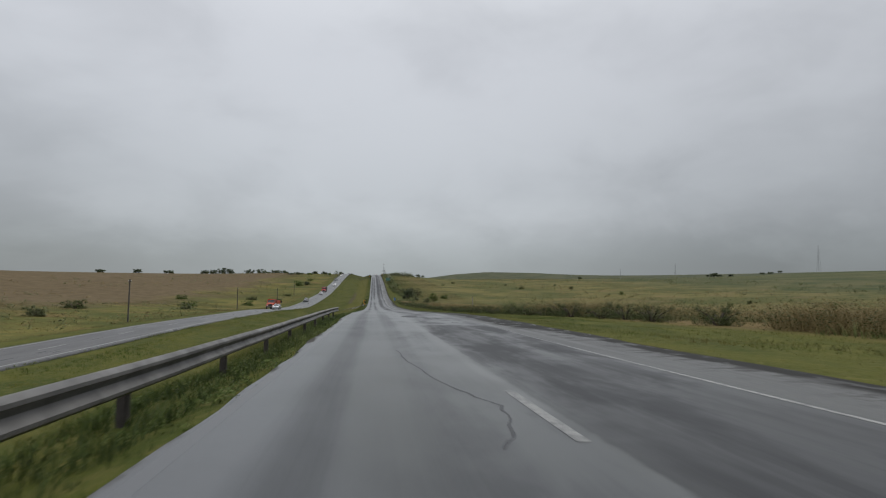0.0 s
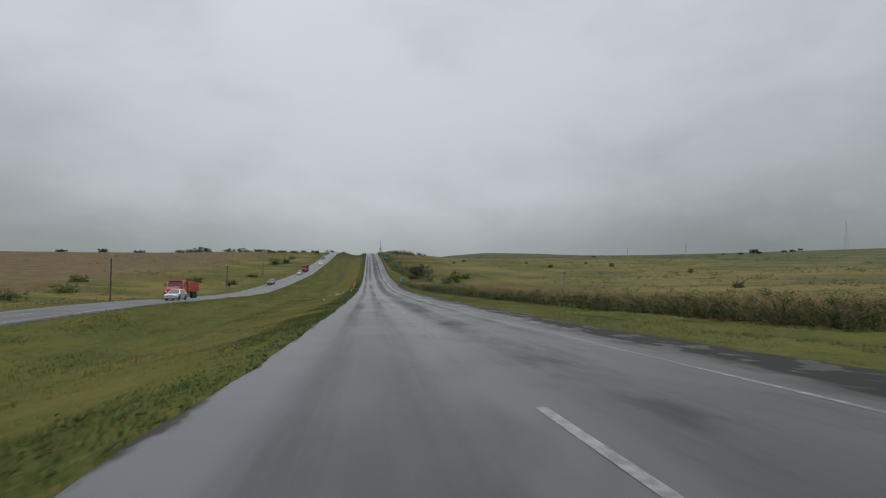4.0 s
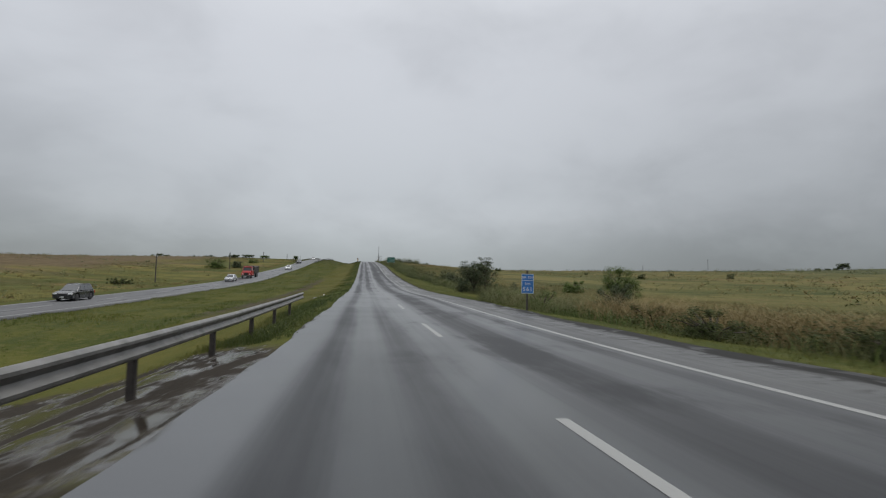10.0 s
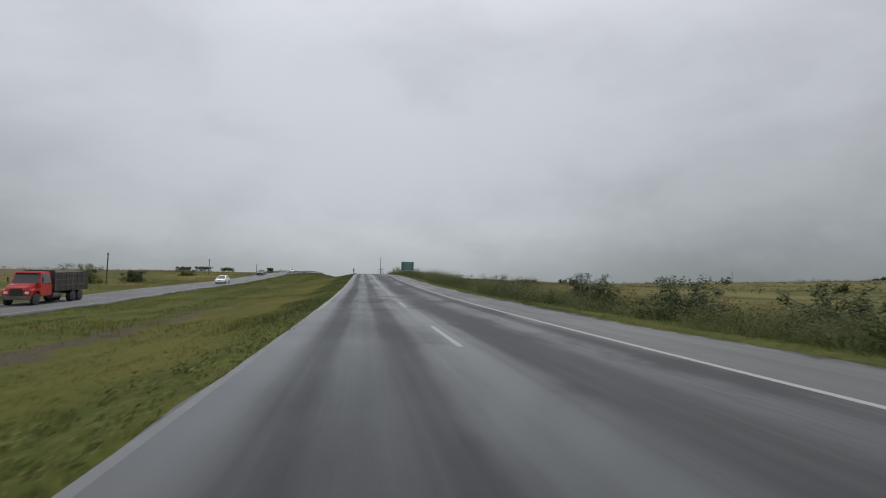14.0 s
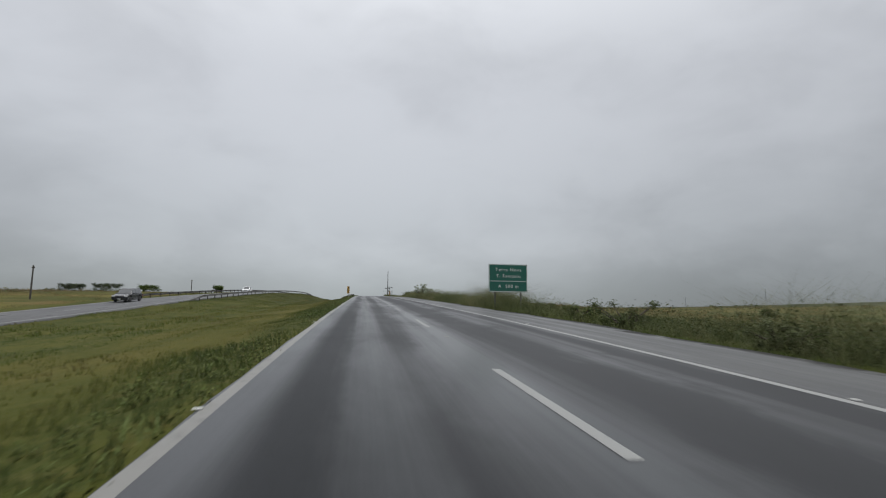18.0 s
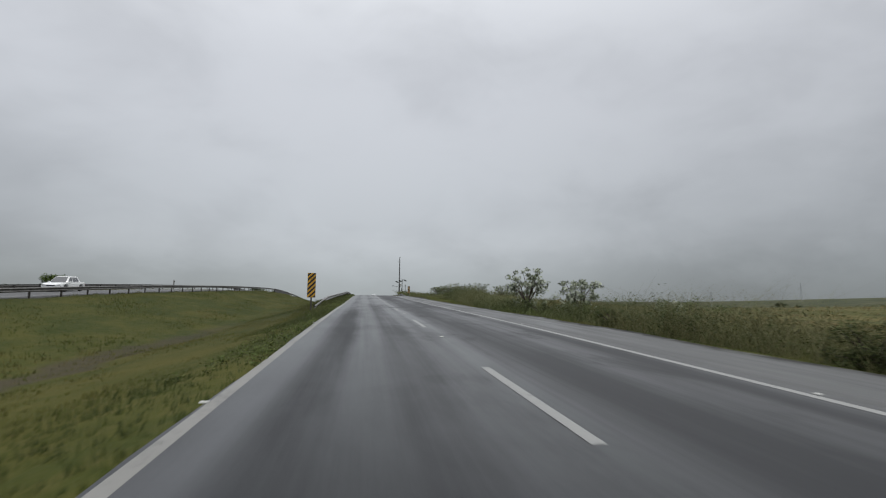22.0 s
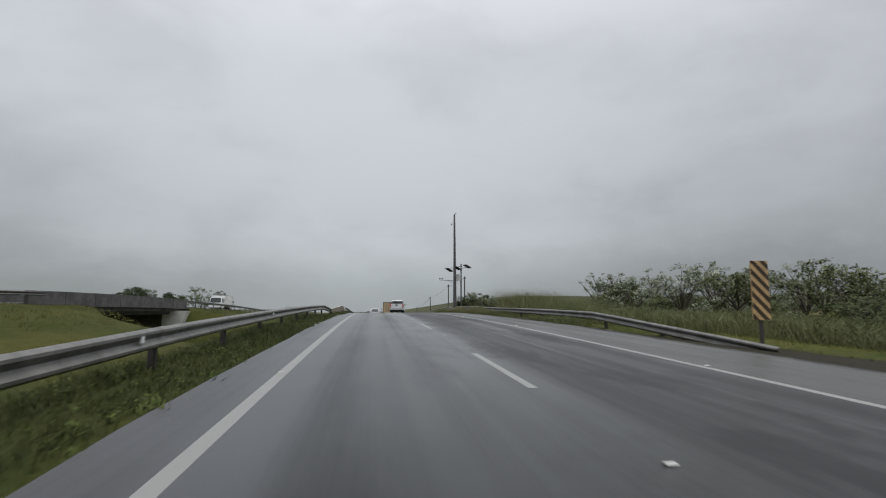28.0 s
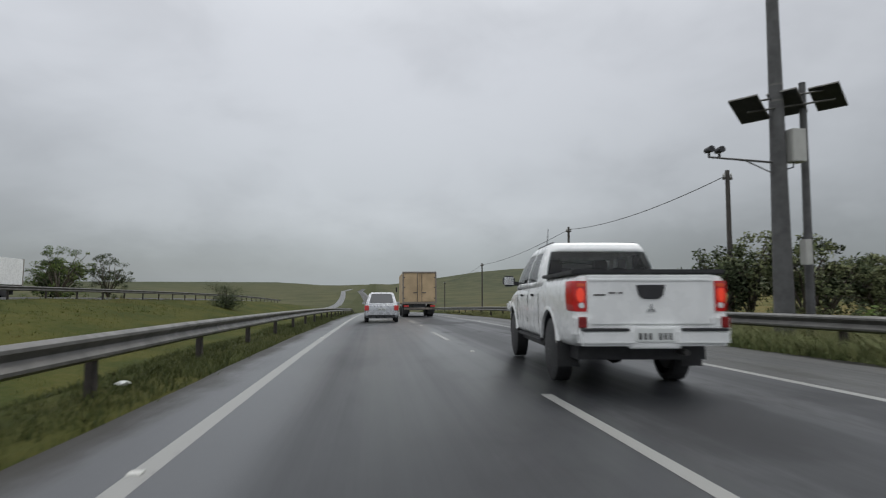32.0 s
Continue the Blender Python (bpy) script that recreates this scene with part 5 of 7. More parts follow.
# line along which the tall growth begins
hedge = curve([0, 75, 110, 150, 190, 212, 228, 245, 262, 290, 310, 345, 388, 400, 410, 425, 480, 520, 545, 572, 590, 640, 760],
              [23, 20.5, 19.0, 16.0, 13.2, 11.2, 10.6, 13.0, 16.8, 16.0, 13.6, 11.8, 11.8, 11.1, 11.2, 11.8, 12.2, 12.8, 15.0, 15.6, 14, 12.8, 12.8])

x, y = scatter(-2.7, -0.02, 6, 640, 38, 0.8)
x = -2.72 - x
x, y = clear_road(x, y)
stuff("verge_grass", tuft_mesh("verge_grass", x, y, 0.07 + 0.13 * patchy(x, y), 4, 0.05, 0.009, GRASS), "short rough green grass on the median edge")
x, y = scatter(-8.5, -2.6, 6, 660, 10)
x, y = clear_road(x, y)
stuff("median_grass", tuft_mesh("median_grass", x, y, 0.05 + 0.10 * patchy(x, y), 4, 0.08, 0.014, GRASS), "yellow-green grass on the broad median")
x, y = scatter(-21.8, -8.5, 20, 690, 5)
x, y = clear_road(x, y)
stuff("median_grass", tuft_mesh("median_grass", x, y, 0.07 + 0.13 * patchy(x, y), 4, 0.12, 0.026, GRASS), "yellow-green grass on the broad median")
x, y = scatter(9.05, 21.5, 6, 690, 9)
x, y = clear_road(x, y, x < hedge(y) + 1.0)
stuff("verge_grass", tuft_mesh("verge_grass", x, y, 0.06 + 0.10 * patchy(x, y), 4, 0.07, 0.013, GRASS), "mown green grass along the shoulder")
# weeds rooted in the silt on the bridge and along the rails
x, y = scatter(-1.66, -0.80, 598, 624, 85)
stuff("verge_grass", tuft_mesh("verge_grass", x, y, 0.09 + 0.20 * patchy(x, y, 0.3), 6, 0.06, 0.010, GRASS, True, 0.7, base=lambda a, c: road_z(c)), "rough grass rooted along the foot of the bridge parapet")
x, y = scatter(9.2, 10.1, 580, 720, 40)
stuff("verge_grass", tuft_mesh("verge_grass", x, y, 0.12 + 0.34 * patchy(x, y, 0.25), 6, 0.07, 0.010, TALL, True, 0.8, base=lambda a, c: road_z(c) - 0.05), "rank grass along the shoulder rail and parapet")
# ripe grass standing behind the rail and round the bridge end
x, y = scatter(10.6, 18.5, 562, 642, 11)
ok = x > np.where(y < 588, 11.9 + 0.10 * np.clip(588 - y, 0, 30), 10.6)
x, y = x[ok], y[ok]
ok = ravine(x, y) < 0.6
x, y = x[ok], y[ok]
low = np.clip(road_z(y) - ground_z(x, y), 0, 1.3)
tall = (0.40 + 0.65 * patchy(x, y, 0.12)) * np.clip(0.55 + step(566, 588, y) * 0.6, 0, 1.15) + 0.85 * low * step(580, 590, y) + 0.62 * step(589, 596, y) * step(609, 604, y)
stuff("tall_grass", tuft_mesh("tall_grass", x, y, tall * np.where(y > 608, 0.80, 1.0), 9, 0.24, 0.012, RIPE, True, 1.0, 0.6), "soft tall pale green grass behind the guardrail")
x, y = scatter(9.45, 10.02, 597, 642, 90)
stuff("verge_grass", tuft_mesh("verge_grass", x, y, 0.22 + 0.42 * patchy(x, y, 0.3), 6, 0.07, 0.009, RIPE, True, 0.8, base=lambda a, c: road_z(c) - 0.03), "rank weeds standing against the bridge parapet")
# tall grass hedge on the right
for ya, yb, xa, xb in ((-5, 56, -2.4, -0.6), (181, 194, -2.4, -0.9), (206, 226, -2.6, -0.7), (490, 599, -3.2, -1.0), (619, 712, -3.2, -1.0)):
    x, y = scatter(xa, xb, ya, yb, 26)
    stuff("verge_grass", tuft_mesh("verge_grass", x, y, (0.16 + 0.30 * patchy(x, y, 0.2)) * (0.5 if ya > 600 else 0.8), 6, 0.09, 0.009, GRASS, True, 0.9), "unmown grass grown up round the guardrail posts")
def hedge_rise(y):
    """The tall growth is rankest along three stretches."""
    return 1 + 1.1 * step(120, 95, y) + 0.25 * step(262, 290, y) * step(352, 335, y) + 0.85 * step(325, 345, y) * step(565, 535, y) + 0.40 * np.sin(y * 0.17 + 1.9 * np.sin(y * 0.043)) * step(110, 140, y) + 0.55 * step(404, 408, y) * step(432, 420, y) - 0.60 * step(384, 390, y) * step(407, 403, y) + 0.85 * step(122, 142, y) * step(212, 192, y)


n = 15000
y = 10 + 720 * rng.random(n)
off = 5.0 * rng.random(n) ** 1.25
x = hedge(y) + off + 0.5 * np.sin(y * 0.21) + 0.35 * np.sin(y * 0.53)
clump = 0.75 + 0.5 * np.sin(y * 2.9 + 3 * np.sin(x * 1.7)) * np.sin(x * 2.3 + 2 * np.sin(y * 0.9))
hh = step(95, 225, y) * (0.42 + 0.95 * patchy(x, y, 0.07) ** 1.3) * (0.55 + 0.6 * clump) * np.clip(0.35 + off / 1.5, 0.3, 1) * np.where(y < 560, 1, 0.7) * hedge_rise(y)
ok = (ravine(x, y) < 0.8) & (hh > 0.15)
stuff("tall_grass", tuft_mesh("tall_grass", x[ok], y[ok], 0.85 * hh[ok], 7, 0.26, 0.008, TALL, True, 1.5, 0.7), "tall dense grass with brownish seed heads")
n = 17000
y = 20 + 200 * rng.random(n)
off = 2.2 + 16.0 * rng.random(n) ** 1.5
x = hedge(y) + off
keep = patchy(x, y, 0.045) > 0.30 + 0.012 * off
x, y, off = x[keep], y[keep], off[keep]
stuff("tall_grass", tuft_mesh("tall_grass", x, y, (1.05 + 0.55 * rng.random(len(x))) * (1 + 0.25 * (hedge_rise(y) - 1)) * np.clip(1.15 - off / 30, 0.5, 1), 8, 0.34, 0.011, RUSSET, True, 1.5, 0.7), "golden-russet seeding grass behind the green hedge")
n = 12000
y = 190 + 355 * rng.random(n)
x = hedge(y) + 0.2 + 4.6 * rng.random(n)
keep = patchy(x, y, 0.06) > 0.40
x, y = x[keep], y[keep]
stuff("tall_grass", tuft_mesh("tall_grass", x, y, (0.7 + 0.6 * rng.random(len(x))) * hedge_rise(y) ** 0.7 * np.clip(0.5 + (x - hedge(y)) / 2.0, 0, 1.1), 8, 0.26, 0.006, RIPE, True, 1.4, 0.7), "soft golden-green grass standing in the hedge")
# the strip thins out into the field behind it
n = 16000
y = 20 + 460 * rng.random(n)
off = 3.5 + 14.0 * rng.random(n) ** 1.4
x = hedge(y) + off
keep = patchy(x, y, 0.05) > 0.28 + 0.022 * off
x, y, off = x[keep], y[keep], off[keep]
stuff("tall_grass", tuft_mesh("tall_grass", x, y, (0.45 + 0.55 * rng.random(len(x))) * np.clip(1.25 - off / 20.0, 0.4, 1), 7, 0.34, 0.009, TALL, True, 1.4, 0.8), "loose tufts of tall grass thinning out into the field")
n = 4200
y = 10 + 630 * rng.random(n)
x = hedge(y) + 0.4 + 4.5 * rng.random(n)
keep = patchy(x, y, 0.05) > 0.5
x, y = x[keep], y[keep]
stuff("weeds", tuft_mesh("weeds", x, y, 0.35 + 0.35 * rng.random(len(x)), 12, 0.30, 0.016, WEED, True, 0.9, 0.9), "dark green weeds among the tall grass", "weeds")
x, y = scatter(19, 48, 0, 760, 1.7)
x = x + np.clip(hedge(y) + 4 - 19, 0, 5)
stuff("pasture_grass", tuft_mesh("pasture_grass", x, y, 0.10 + 0.34 * patchy(x, y, 0.03), 5, 0.32, 0.018, PASTURE, False, 0.9, 0.5), "coarse brownish pasture grass")
x, y = scatter(-80, -31.4, 20, 760, 0.8)
x, y = clear_road(x, y)
stuff("pasture_grass", tuft_mesh("pasture_grass", x, y, 0.10 + 0.26 * patchy(x, y, 0.03), 6, 0.30, 0.024, PASTURE, False, 0.9, 0.5), "coarse yellow-green pasture grass")
# low broad weeds creeping over the pavement edge
x, y = scatter(-1.1, 0.0, 6, 600, 1.3)
x = -1.05 - x * 0.85 - 0.12
keep = patchy(x, y, 0.19) > 0.45
x, y = clear_road(x, y, keep)
stuff("weeds", tuft_mesh("weeds", x, y, 0.10 + 0.12 * rng.random(len(x)), 9, 0.10, 0.018, WEED, True, 0.9), "low dark weeds at the pavement edge", "weeds")

# ---------------------------------------------------------------- trees and shrubs


def leaf_cloud(centres, radii, per, size, flat, seed, droop=0.0):
    """Small folded leaves in clumps."""
    r = np.random.default_rng(seed)
    C = np.repeat(np.asarray(centres, float), per, 0)
    R = np.repeat(np.asarray(radii, float), per)
    d = r.normal(0, 1, (len(C), 3))
    d /= np.linalg.norm(d, axis=1)[:, None]
    p = C + d * (R * r.random(len(C)) ** 0.45)[:, None] * np.array([1, 1, flat])
    s = size * (0.6 + 0.8 * r.random(len(C)))
    a = r.normal(0, 1, (len(C), 3))
    a[:, 2] = a[:, 2] * 0.5 - droop
    a /= np.linalg.norm(a, axis=1)[:, None]
    b = np.cross(a, r.normal(0, 1, (len(C), 3)))
    b /= np.linalg.norm(b, axis=1)[:, None] + 1e-9
    L, W = a * s[:, None], b * (s * 0.42)[:, None]
    v = np.stack([p - L * 0.5, p + W * 0.5, p + L * 0.55, p - W * 0.5], 1).reshape(-1, 3)
    i = np.arange(len(C)) * 4
    nr = d * 0.8 + np.array([0, -0.1, 0.75]) + 0.4 * r.normal(0, 1, d.shape)
    nr /= np.linalg.norm(nr, axis=1)[:, None]
    gn = np.cross(L, W)
    same = gn[:, 1] < 0
    f = np.where(same[:, None], np.stack([i + 3, i + 2, i + 1, i], -1), np.stack([i, i + 1, i + 2, i + 3], -1))
    return v, f, np.repeat(nr, 4, 0)


def woody(h, spread, trunk_h, r0, limbs, seed, lean=0.0, levels=2):
    """Trunk, limbs and twigs; gives the mesh and the ends where leaves sit."""
    g = random.Random(seed)
    b = Build()
    ends = []
    top = Vector((lean * h * 0.3, g.uniform(-0.2, 0.2), trunk_h))
    mid = Vector((lean * h * 0.1 + g.uniform(-0.1, 0.1), g.uniform(-0.1, 0.1), trunk_h * 0.5))
    b.tube([(0, 0, -0.3), mid, top], [r0, r0 * 0.8, r0 * 0.6], 8)
    for i in range(limbs):
        a = 2 * pi * i / limbs + g.uniform(-0.4, 0.4)
        out = spread * g.uniform(0.55, 1.0)
        e = Vector((top.x + cos(a) * out, top.y + sin(a) * out, trunk_h + (h - trunk_h) * g.uniform(0.35, 0.95)))
        st = top.lerp(mid, g.uniform(0, 0.35))
        m = st.lerp(e, 0.5) + Vector((g.uniform(-0.2, 0.2), g.uniform(-0.2, 0.2), (h - trunk_h) * 0.10))
        b.tube([st, m, e], [r0 * 0.45, r0 * 0.30, r0 * 0.10], 6)
        ends.append(e)
        for k in range(levels):
            f = st.lerp(e, g.uniform(0.45, 0.85))
            q = f + Vector((g.uniform(-1, 1), g.uniform(-1, 1), g.uniform(0.1, 0.9))) * spread * 0.42
            q.z = min(q.z, h)
            b.tube([f, f.lerp(q, 0.5) + Vector((0, 0, 0.06 * h)), q], [r0 * 0.16, r0 * 0.12, r0 * 0.05], 5)
            ends.append(q)
    ends.append(Vector((top.x, top.y, h * 0.95)))
    return b, ends


def tree(x, y, h, width, trunk, leaf, label, seed, per=90, size=0.22, clump=0.55, flat=0.6, droop=0.1, limbs=7, name="tree", r0=None, top=None, fill=0):
    z = gz(x, y)
    if top is not None:
        h = max(2.0, top - z)
        trunk = min(trunk, h * 0.45)
    t = thing(name, label, name, m=Matrix.Translation((x, y, z)))
    b, ends = woody(h - clump * 0.5, width / 2 - clump * 0.5, trunk, r0 or h * 0.022 + 0.02, limbs, seed)
    part("trunk", b, BARK, t, smooth=True)
    g = random.Random(seed + 1)
    for k in range(fill):
        a, s = g.uniform(0, 2 * pi), g.uniform(0.0, 1.0)
        r = (width / 2 - clump * 0.4) * g.random() ** 0.6 * (0.55 + 0.45 * sin(pi * min(1, 0.25 + 0.75 * s)))
        ends.append(Vector((cos(a) * r, sin(a) * r, trunk * 0.55 + (h - clump * 0.6 - trunk * 0.55) * s * (1 - 0.25 * (2 * r / width) ** 2))))
    v, f, nr = leaf_cloud(ends, [clump * g.uniform(0.6, 1.25) for _ in ends], per, size, flat, seed, droop)
    part("crown", raw_mesh("crown", v, f, leaf, nr), None, t)
    return t


def shrub(x, y, h, width, leaf, label, seed, per=70, size=0.16, clumps=9):
    z = gz(x, y)
    t = thing("shrub", label, "shrub", m=Matrix.Translation((x, y, z)))
    g = random.Random(seed)
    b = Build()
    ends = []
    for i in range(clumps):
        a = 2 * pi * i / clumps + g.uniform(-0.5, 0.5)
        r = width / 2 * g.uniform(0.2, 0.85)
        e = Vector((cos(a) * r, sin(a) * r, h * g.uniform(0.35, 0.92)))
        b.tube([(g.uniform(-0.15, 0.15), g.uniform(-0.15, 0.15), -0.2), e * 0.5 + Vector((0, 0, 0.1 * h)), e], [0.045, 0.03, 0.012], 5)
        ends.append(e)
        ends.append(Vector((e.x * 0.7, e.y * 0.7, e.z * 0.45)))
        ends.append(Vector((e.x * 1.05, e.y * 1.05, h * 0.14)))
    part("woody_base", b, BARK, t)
    rr = [min(h, width) * g.uniform(0.16, 0.30) for _ in ends]
    v, f, nr = leaf_cloud(ends, rr, int(per * 0.75), size, 0.8, seed)
    v[:, 2] = np.maximum(v[:, 2], -0.1)
    part("foliage", raw_mesh("foliage", v, f, leaf, nr), None, t)
    return t


# low bushy growth that fills the strip of tall grass
n = 14000
y = 10 + 720 * rng.random(n)
off = 4.6 * rng.random(n)
x = hedge(y) + 0.35 + off + 0.5 * np.sin(y * 0.21) + 0.35 * np.sin(y * 0.53)
r = (0.20 + 0.32 * rng.random(n) * (0.4 + patchy(x, y, 0.07))) * np.clip(hedge_rise(y), 0, 2.1) ** 0.7
keep = ravine(x, y) < 0.8
x, y, r = x[keep], y[keep], r[keep]
v, f, nr = leaf_cloud(np.stack([x, y, ground_z(x, y) + r * 0.9 + (0.22 + 0.34 * np.clip(hedge_rise(y) - 1, 0, 1.0)) * rng.random(len(x))], -1), r, 17, 0.090, 1.1, 77)
hedge_foliage = raw_mesh("weeds", v, f, HEDGE_LEAF, nr)
stuff("weeds", hedge_foliage, "bushy green weeds matted through the tall grass", "weeds")

# small-leaved weeds along the pavement edge of the median
n = 6500
y = 8 + 600 * rng.random(n)
x = left_pave(y) - 0.03 - np.where(y > 488, 2.6, 1.5) * rng.random(n) ** 1.6
keep = (patchy(x, y, 0.16) > 0.30) & (ravine(x, y) < 0.5) & (((x + 5.6) / 5.4) ** 2 + ((y - 200.5) / 5.8) ** 2 > 1) & ~((y > 194.5) & (y < 206))
x, y = x[keep], y[keep]
r = 0.06 + 0.11 * rng.random(len(x))
v, f, nr = leaf_cloud(np.stack([x, y, ground_z(x, y) + r * 0.6], -1), r, 16, 0.050, 0.9, 78)
leafy_edge = raw_mesh("weeds", v, f, WEED, nr)
stuff("weeds", leafy_edge, "small-leaved green weeds along the pavement edge", "weeds")

gt = random.Random(29)
for i in range(24):
    y = 378 + i * 7.2 + gt.uniform(-1.5, 1.5)
    s = gt.uniform(0.75, 1.15)
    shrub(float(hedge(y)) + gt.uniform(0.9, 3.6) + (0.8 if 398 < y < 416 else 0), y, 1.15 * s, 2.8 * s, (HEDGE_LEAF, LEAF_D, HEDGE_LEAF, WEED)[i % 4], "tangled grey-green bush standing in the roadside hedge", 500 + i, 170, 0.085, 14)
ge = random.Random(87)
for i in range(34):
    y = 44 + i * 5.0 + ge.uniform(-2, 2)
    s = ge.uniform(0.75, 1.2) * (1.12 if y < 110 else 0.95)
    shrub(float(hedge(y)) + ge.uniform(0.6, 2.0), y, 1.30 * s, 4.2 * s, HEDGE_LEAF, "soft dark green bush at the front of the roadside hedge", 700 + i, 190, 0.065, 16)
gh = random.Random(21)
for i in range(46):
    y = gh.uniform(60, 340) if i < 36 else gh.uniform(340, 480)
    x = float(hedge(y)) + gh.uniform(1.2, 6.0)
    s = gh.uniform(0.6, 1.15) * float(hedge_rise(y)) ** 0.6
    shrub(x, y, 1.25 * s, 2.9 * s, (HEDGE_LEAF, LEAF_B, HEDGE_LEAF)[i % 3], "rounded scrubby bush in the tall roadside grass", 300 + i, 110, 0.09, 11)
tree(18.3, 274.0, 5.3, 6.0, 0.9, LEAF_A, "dense dark roadside tree bushy down to the grass", 11, 300, 0.105, 0.75, 0.6, 0.1, 12, fill=60)
tree(20.6, 276.5, 5.9, 3.0, 2.6, LEAF_A, "slender dark tree with an open crown", 12, 170, 0.10, 0.5, 0.5, fill=14)
shrub(16.6, 275.5, 1.9, 2.6, LEAF_A, "low dark bush under the roadside trees", 13)
tree(25.0, 293.5, 4.8, 5.2, 0.9, LEAF_A, "small dark feathery tree in rough grass", 14, 150, 0.10, 0.55, 0.5, fill=34)
for i, (x, y, h, w) in enumerate([(22.5, 291.0, 2.2, 3.5), (21.0, 297.0, 1.8, 3.0), (24.0, 303.0, 2.4, 4.0), (22.0, 312.0, 2.6, 4.5), (20.5, 321.0, 2.0, 3.0),
                                  (23.0, 330.0, 2.6, 4.0), (19.5, 338.0, 1.7, 2.6)]):
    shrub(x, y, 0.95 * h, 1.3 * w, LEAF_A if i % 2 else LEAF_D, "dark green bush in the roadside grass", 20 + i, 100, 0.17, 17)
tree(27.9, 245.6, 4.2, 4.6, 0.6, LEAF_B, "bright green small tree in rough pasture", 15, 130, 0.12, 0.6, 0.75, fill=60)
shrub(24.5, 239.0, 2.2, 4.4, LEAF_A, "dark green bush in the roadside grass", 16, 160, 0.12, 18)
shrub(22.0, 262.0, 2.0, 3.4, LEAF_A, "dark green bush in the roadside grass", 17)
tree(15.2, 498.0, 4.2, 3.9, 0.9, LEAF_C, "small tree with large pale drooping leaves", 31, 26, 0.24, 0.38, 0.7, 1.0, 13, fill=16)
tree(15.6, 487.5, 2.9, 2.6, 0.8, LEAF_C, "young tree with large pale drooping leaves", 32, 24, 0.22, 0.34, 0.7, 1.0, 11, fill=10)
shrub(16.6, 492.5, 1.9, 2.2, LEAF_C, "pale leafy bush in tall grass", 34)
shrub(17.0, 480.0, 1.7, 2.0, LEAF_C, "pale leafy bush in tall grass", 35)
for i, (x, y, tp, w) in enumerate([(19.5, 584, 10.6, 4.4), (22.5, 590, 11.6, 5.0), (25.0, 598, 12.6, 5.2), (21.0, 598, 11.4, 4.6), (28.0, 588, 12.0, 5.4),
                                   (32.0, 594, 12.4, 5.4), (30.8, 625, 13.8, 6.4), (37.3, 625, 14.5, 6.6), (27.0, 612, 12.8, 5.6), (34.5, 606, 13.0, 6.0),
                                   (35.0, 583, 11.2, 5.0), (40.0, 590, 11.6, 5.0), (24.5, 582, 10.8, 4.6), (43.0, 612, 13.2, 6.0)]):
    tree(x, y, 5, w, 0.9, LEAF_C if i % 4 else LEAF_D, "pale-leaved shrubby tree beside the bridge approach", 40 + i, 26, 0.18, 0.40, 0.6, 0.6, 17, top=tp, fill=24)
for i, (x, y, h, w) in enumerate([(20.5, 566, 1.2, 3.0), (24, 572, 1.6, 3.2), (19.5, 577, 1.5, 2.8), (23, 580, 1.8, 3.4), (28, 577, 1.9, 3.6), (32, 580, 2.2, 4.0), (17.0, 588, 1.6, 2.8)]):
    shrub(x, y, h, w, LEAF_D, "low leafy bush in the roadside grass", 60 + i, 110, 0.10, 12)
n = 5200
y = 528 + 62 * rng.random(n)
x = 13.4 + 16 * rng.random(n) ** 1.3
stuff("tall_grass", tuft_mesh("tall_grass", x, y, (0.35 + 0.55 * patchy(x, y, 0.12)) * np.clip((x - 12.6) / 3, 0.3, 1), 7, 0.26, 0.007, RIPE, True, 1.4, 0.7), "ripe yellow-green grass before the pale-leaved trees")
gk = random.Random(57)
for i in range(26):
    y = gk.uniform(574, 632)
    x = gk.uniform(19.0, 46.0) if y < 606 else gk.uniform(24.0, 50.0)
    s = gk.uniform(0.8, 1.3)
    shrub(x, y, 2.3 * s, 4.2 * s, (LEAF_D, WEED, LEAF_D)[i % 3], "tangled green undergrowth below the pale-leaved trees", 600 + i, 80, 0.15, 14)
for i, (x, y, h, w) in enumerate([(15.0, 643.4, 11.0, 3.0), (16.5, 644.0, 11.7, 3.2), (18.1, 643.0, 11.6, 3.2), (19.6, 643.8, 11.3, 3.4), (21.6, 643.2, 10.7, 3.6),
                                  (23.8, 645, 10.7, 4.0), (26.5, 648, 10.4, 4.0), (20, 652, 10.4, 3.6), (28.5, 655, 10.0, 4.0)]):
    tree(x, y, 4, w, 1.2, LEAF_D if i % 3 else LEAF_A, "dark broad-leaved shrubby tree behind the guardrail", 70 + i, 60, 0.17, 0.42, 0.7, 0.5, 10, top=h, fill=16)
# deep slope growth behind the shoulder rail
for i, (x, y, h, w) in enumerate([(13.2, 634, 1.2, 1.8), (15.5, 637, 1.5, 2.4), (18.0, 640, 1.6, 2.6), (20.5, 641, 1.6, 2.8), (23.5, 642, 1.8, 3.2), (13.6, 648, 1.3, 2.2), (13.8, 655, 1.3, 2.2)]):
    shrub(x, y, h, w, LEAF_B if i % 2 else LEAF_A, "low dense bush behind the guardrail", 250 + i, 60, 0.16, 10)
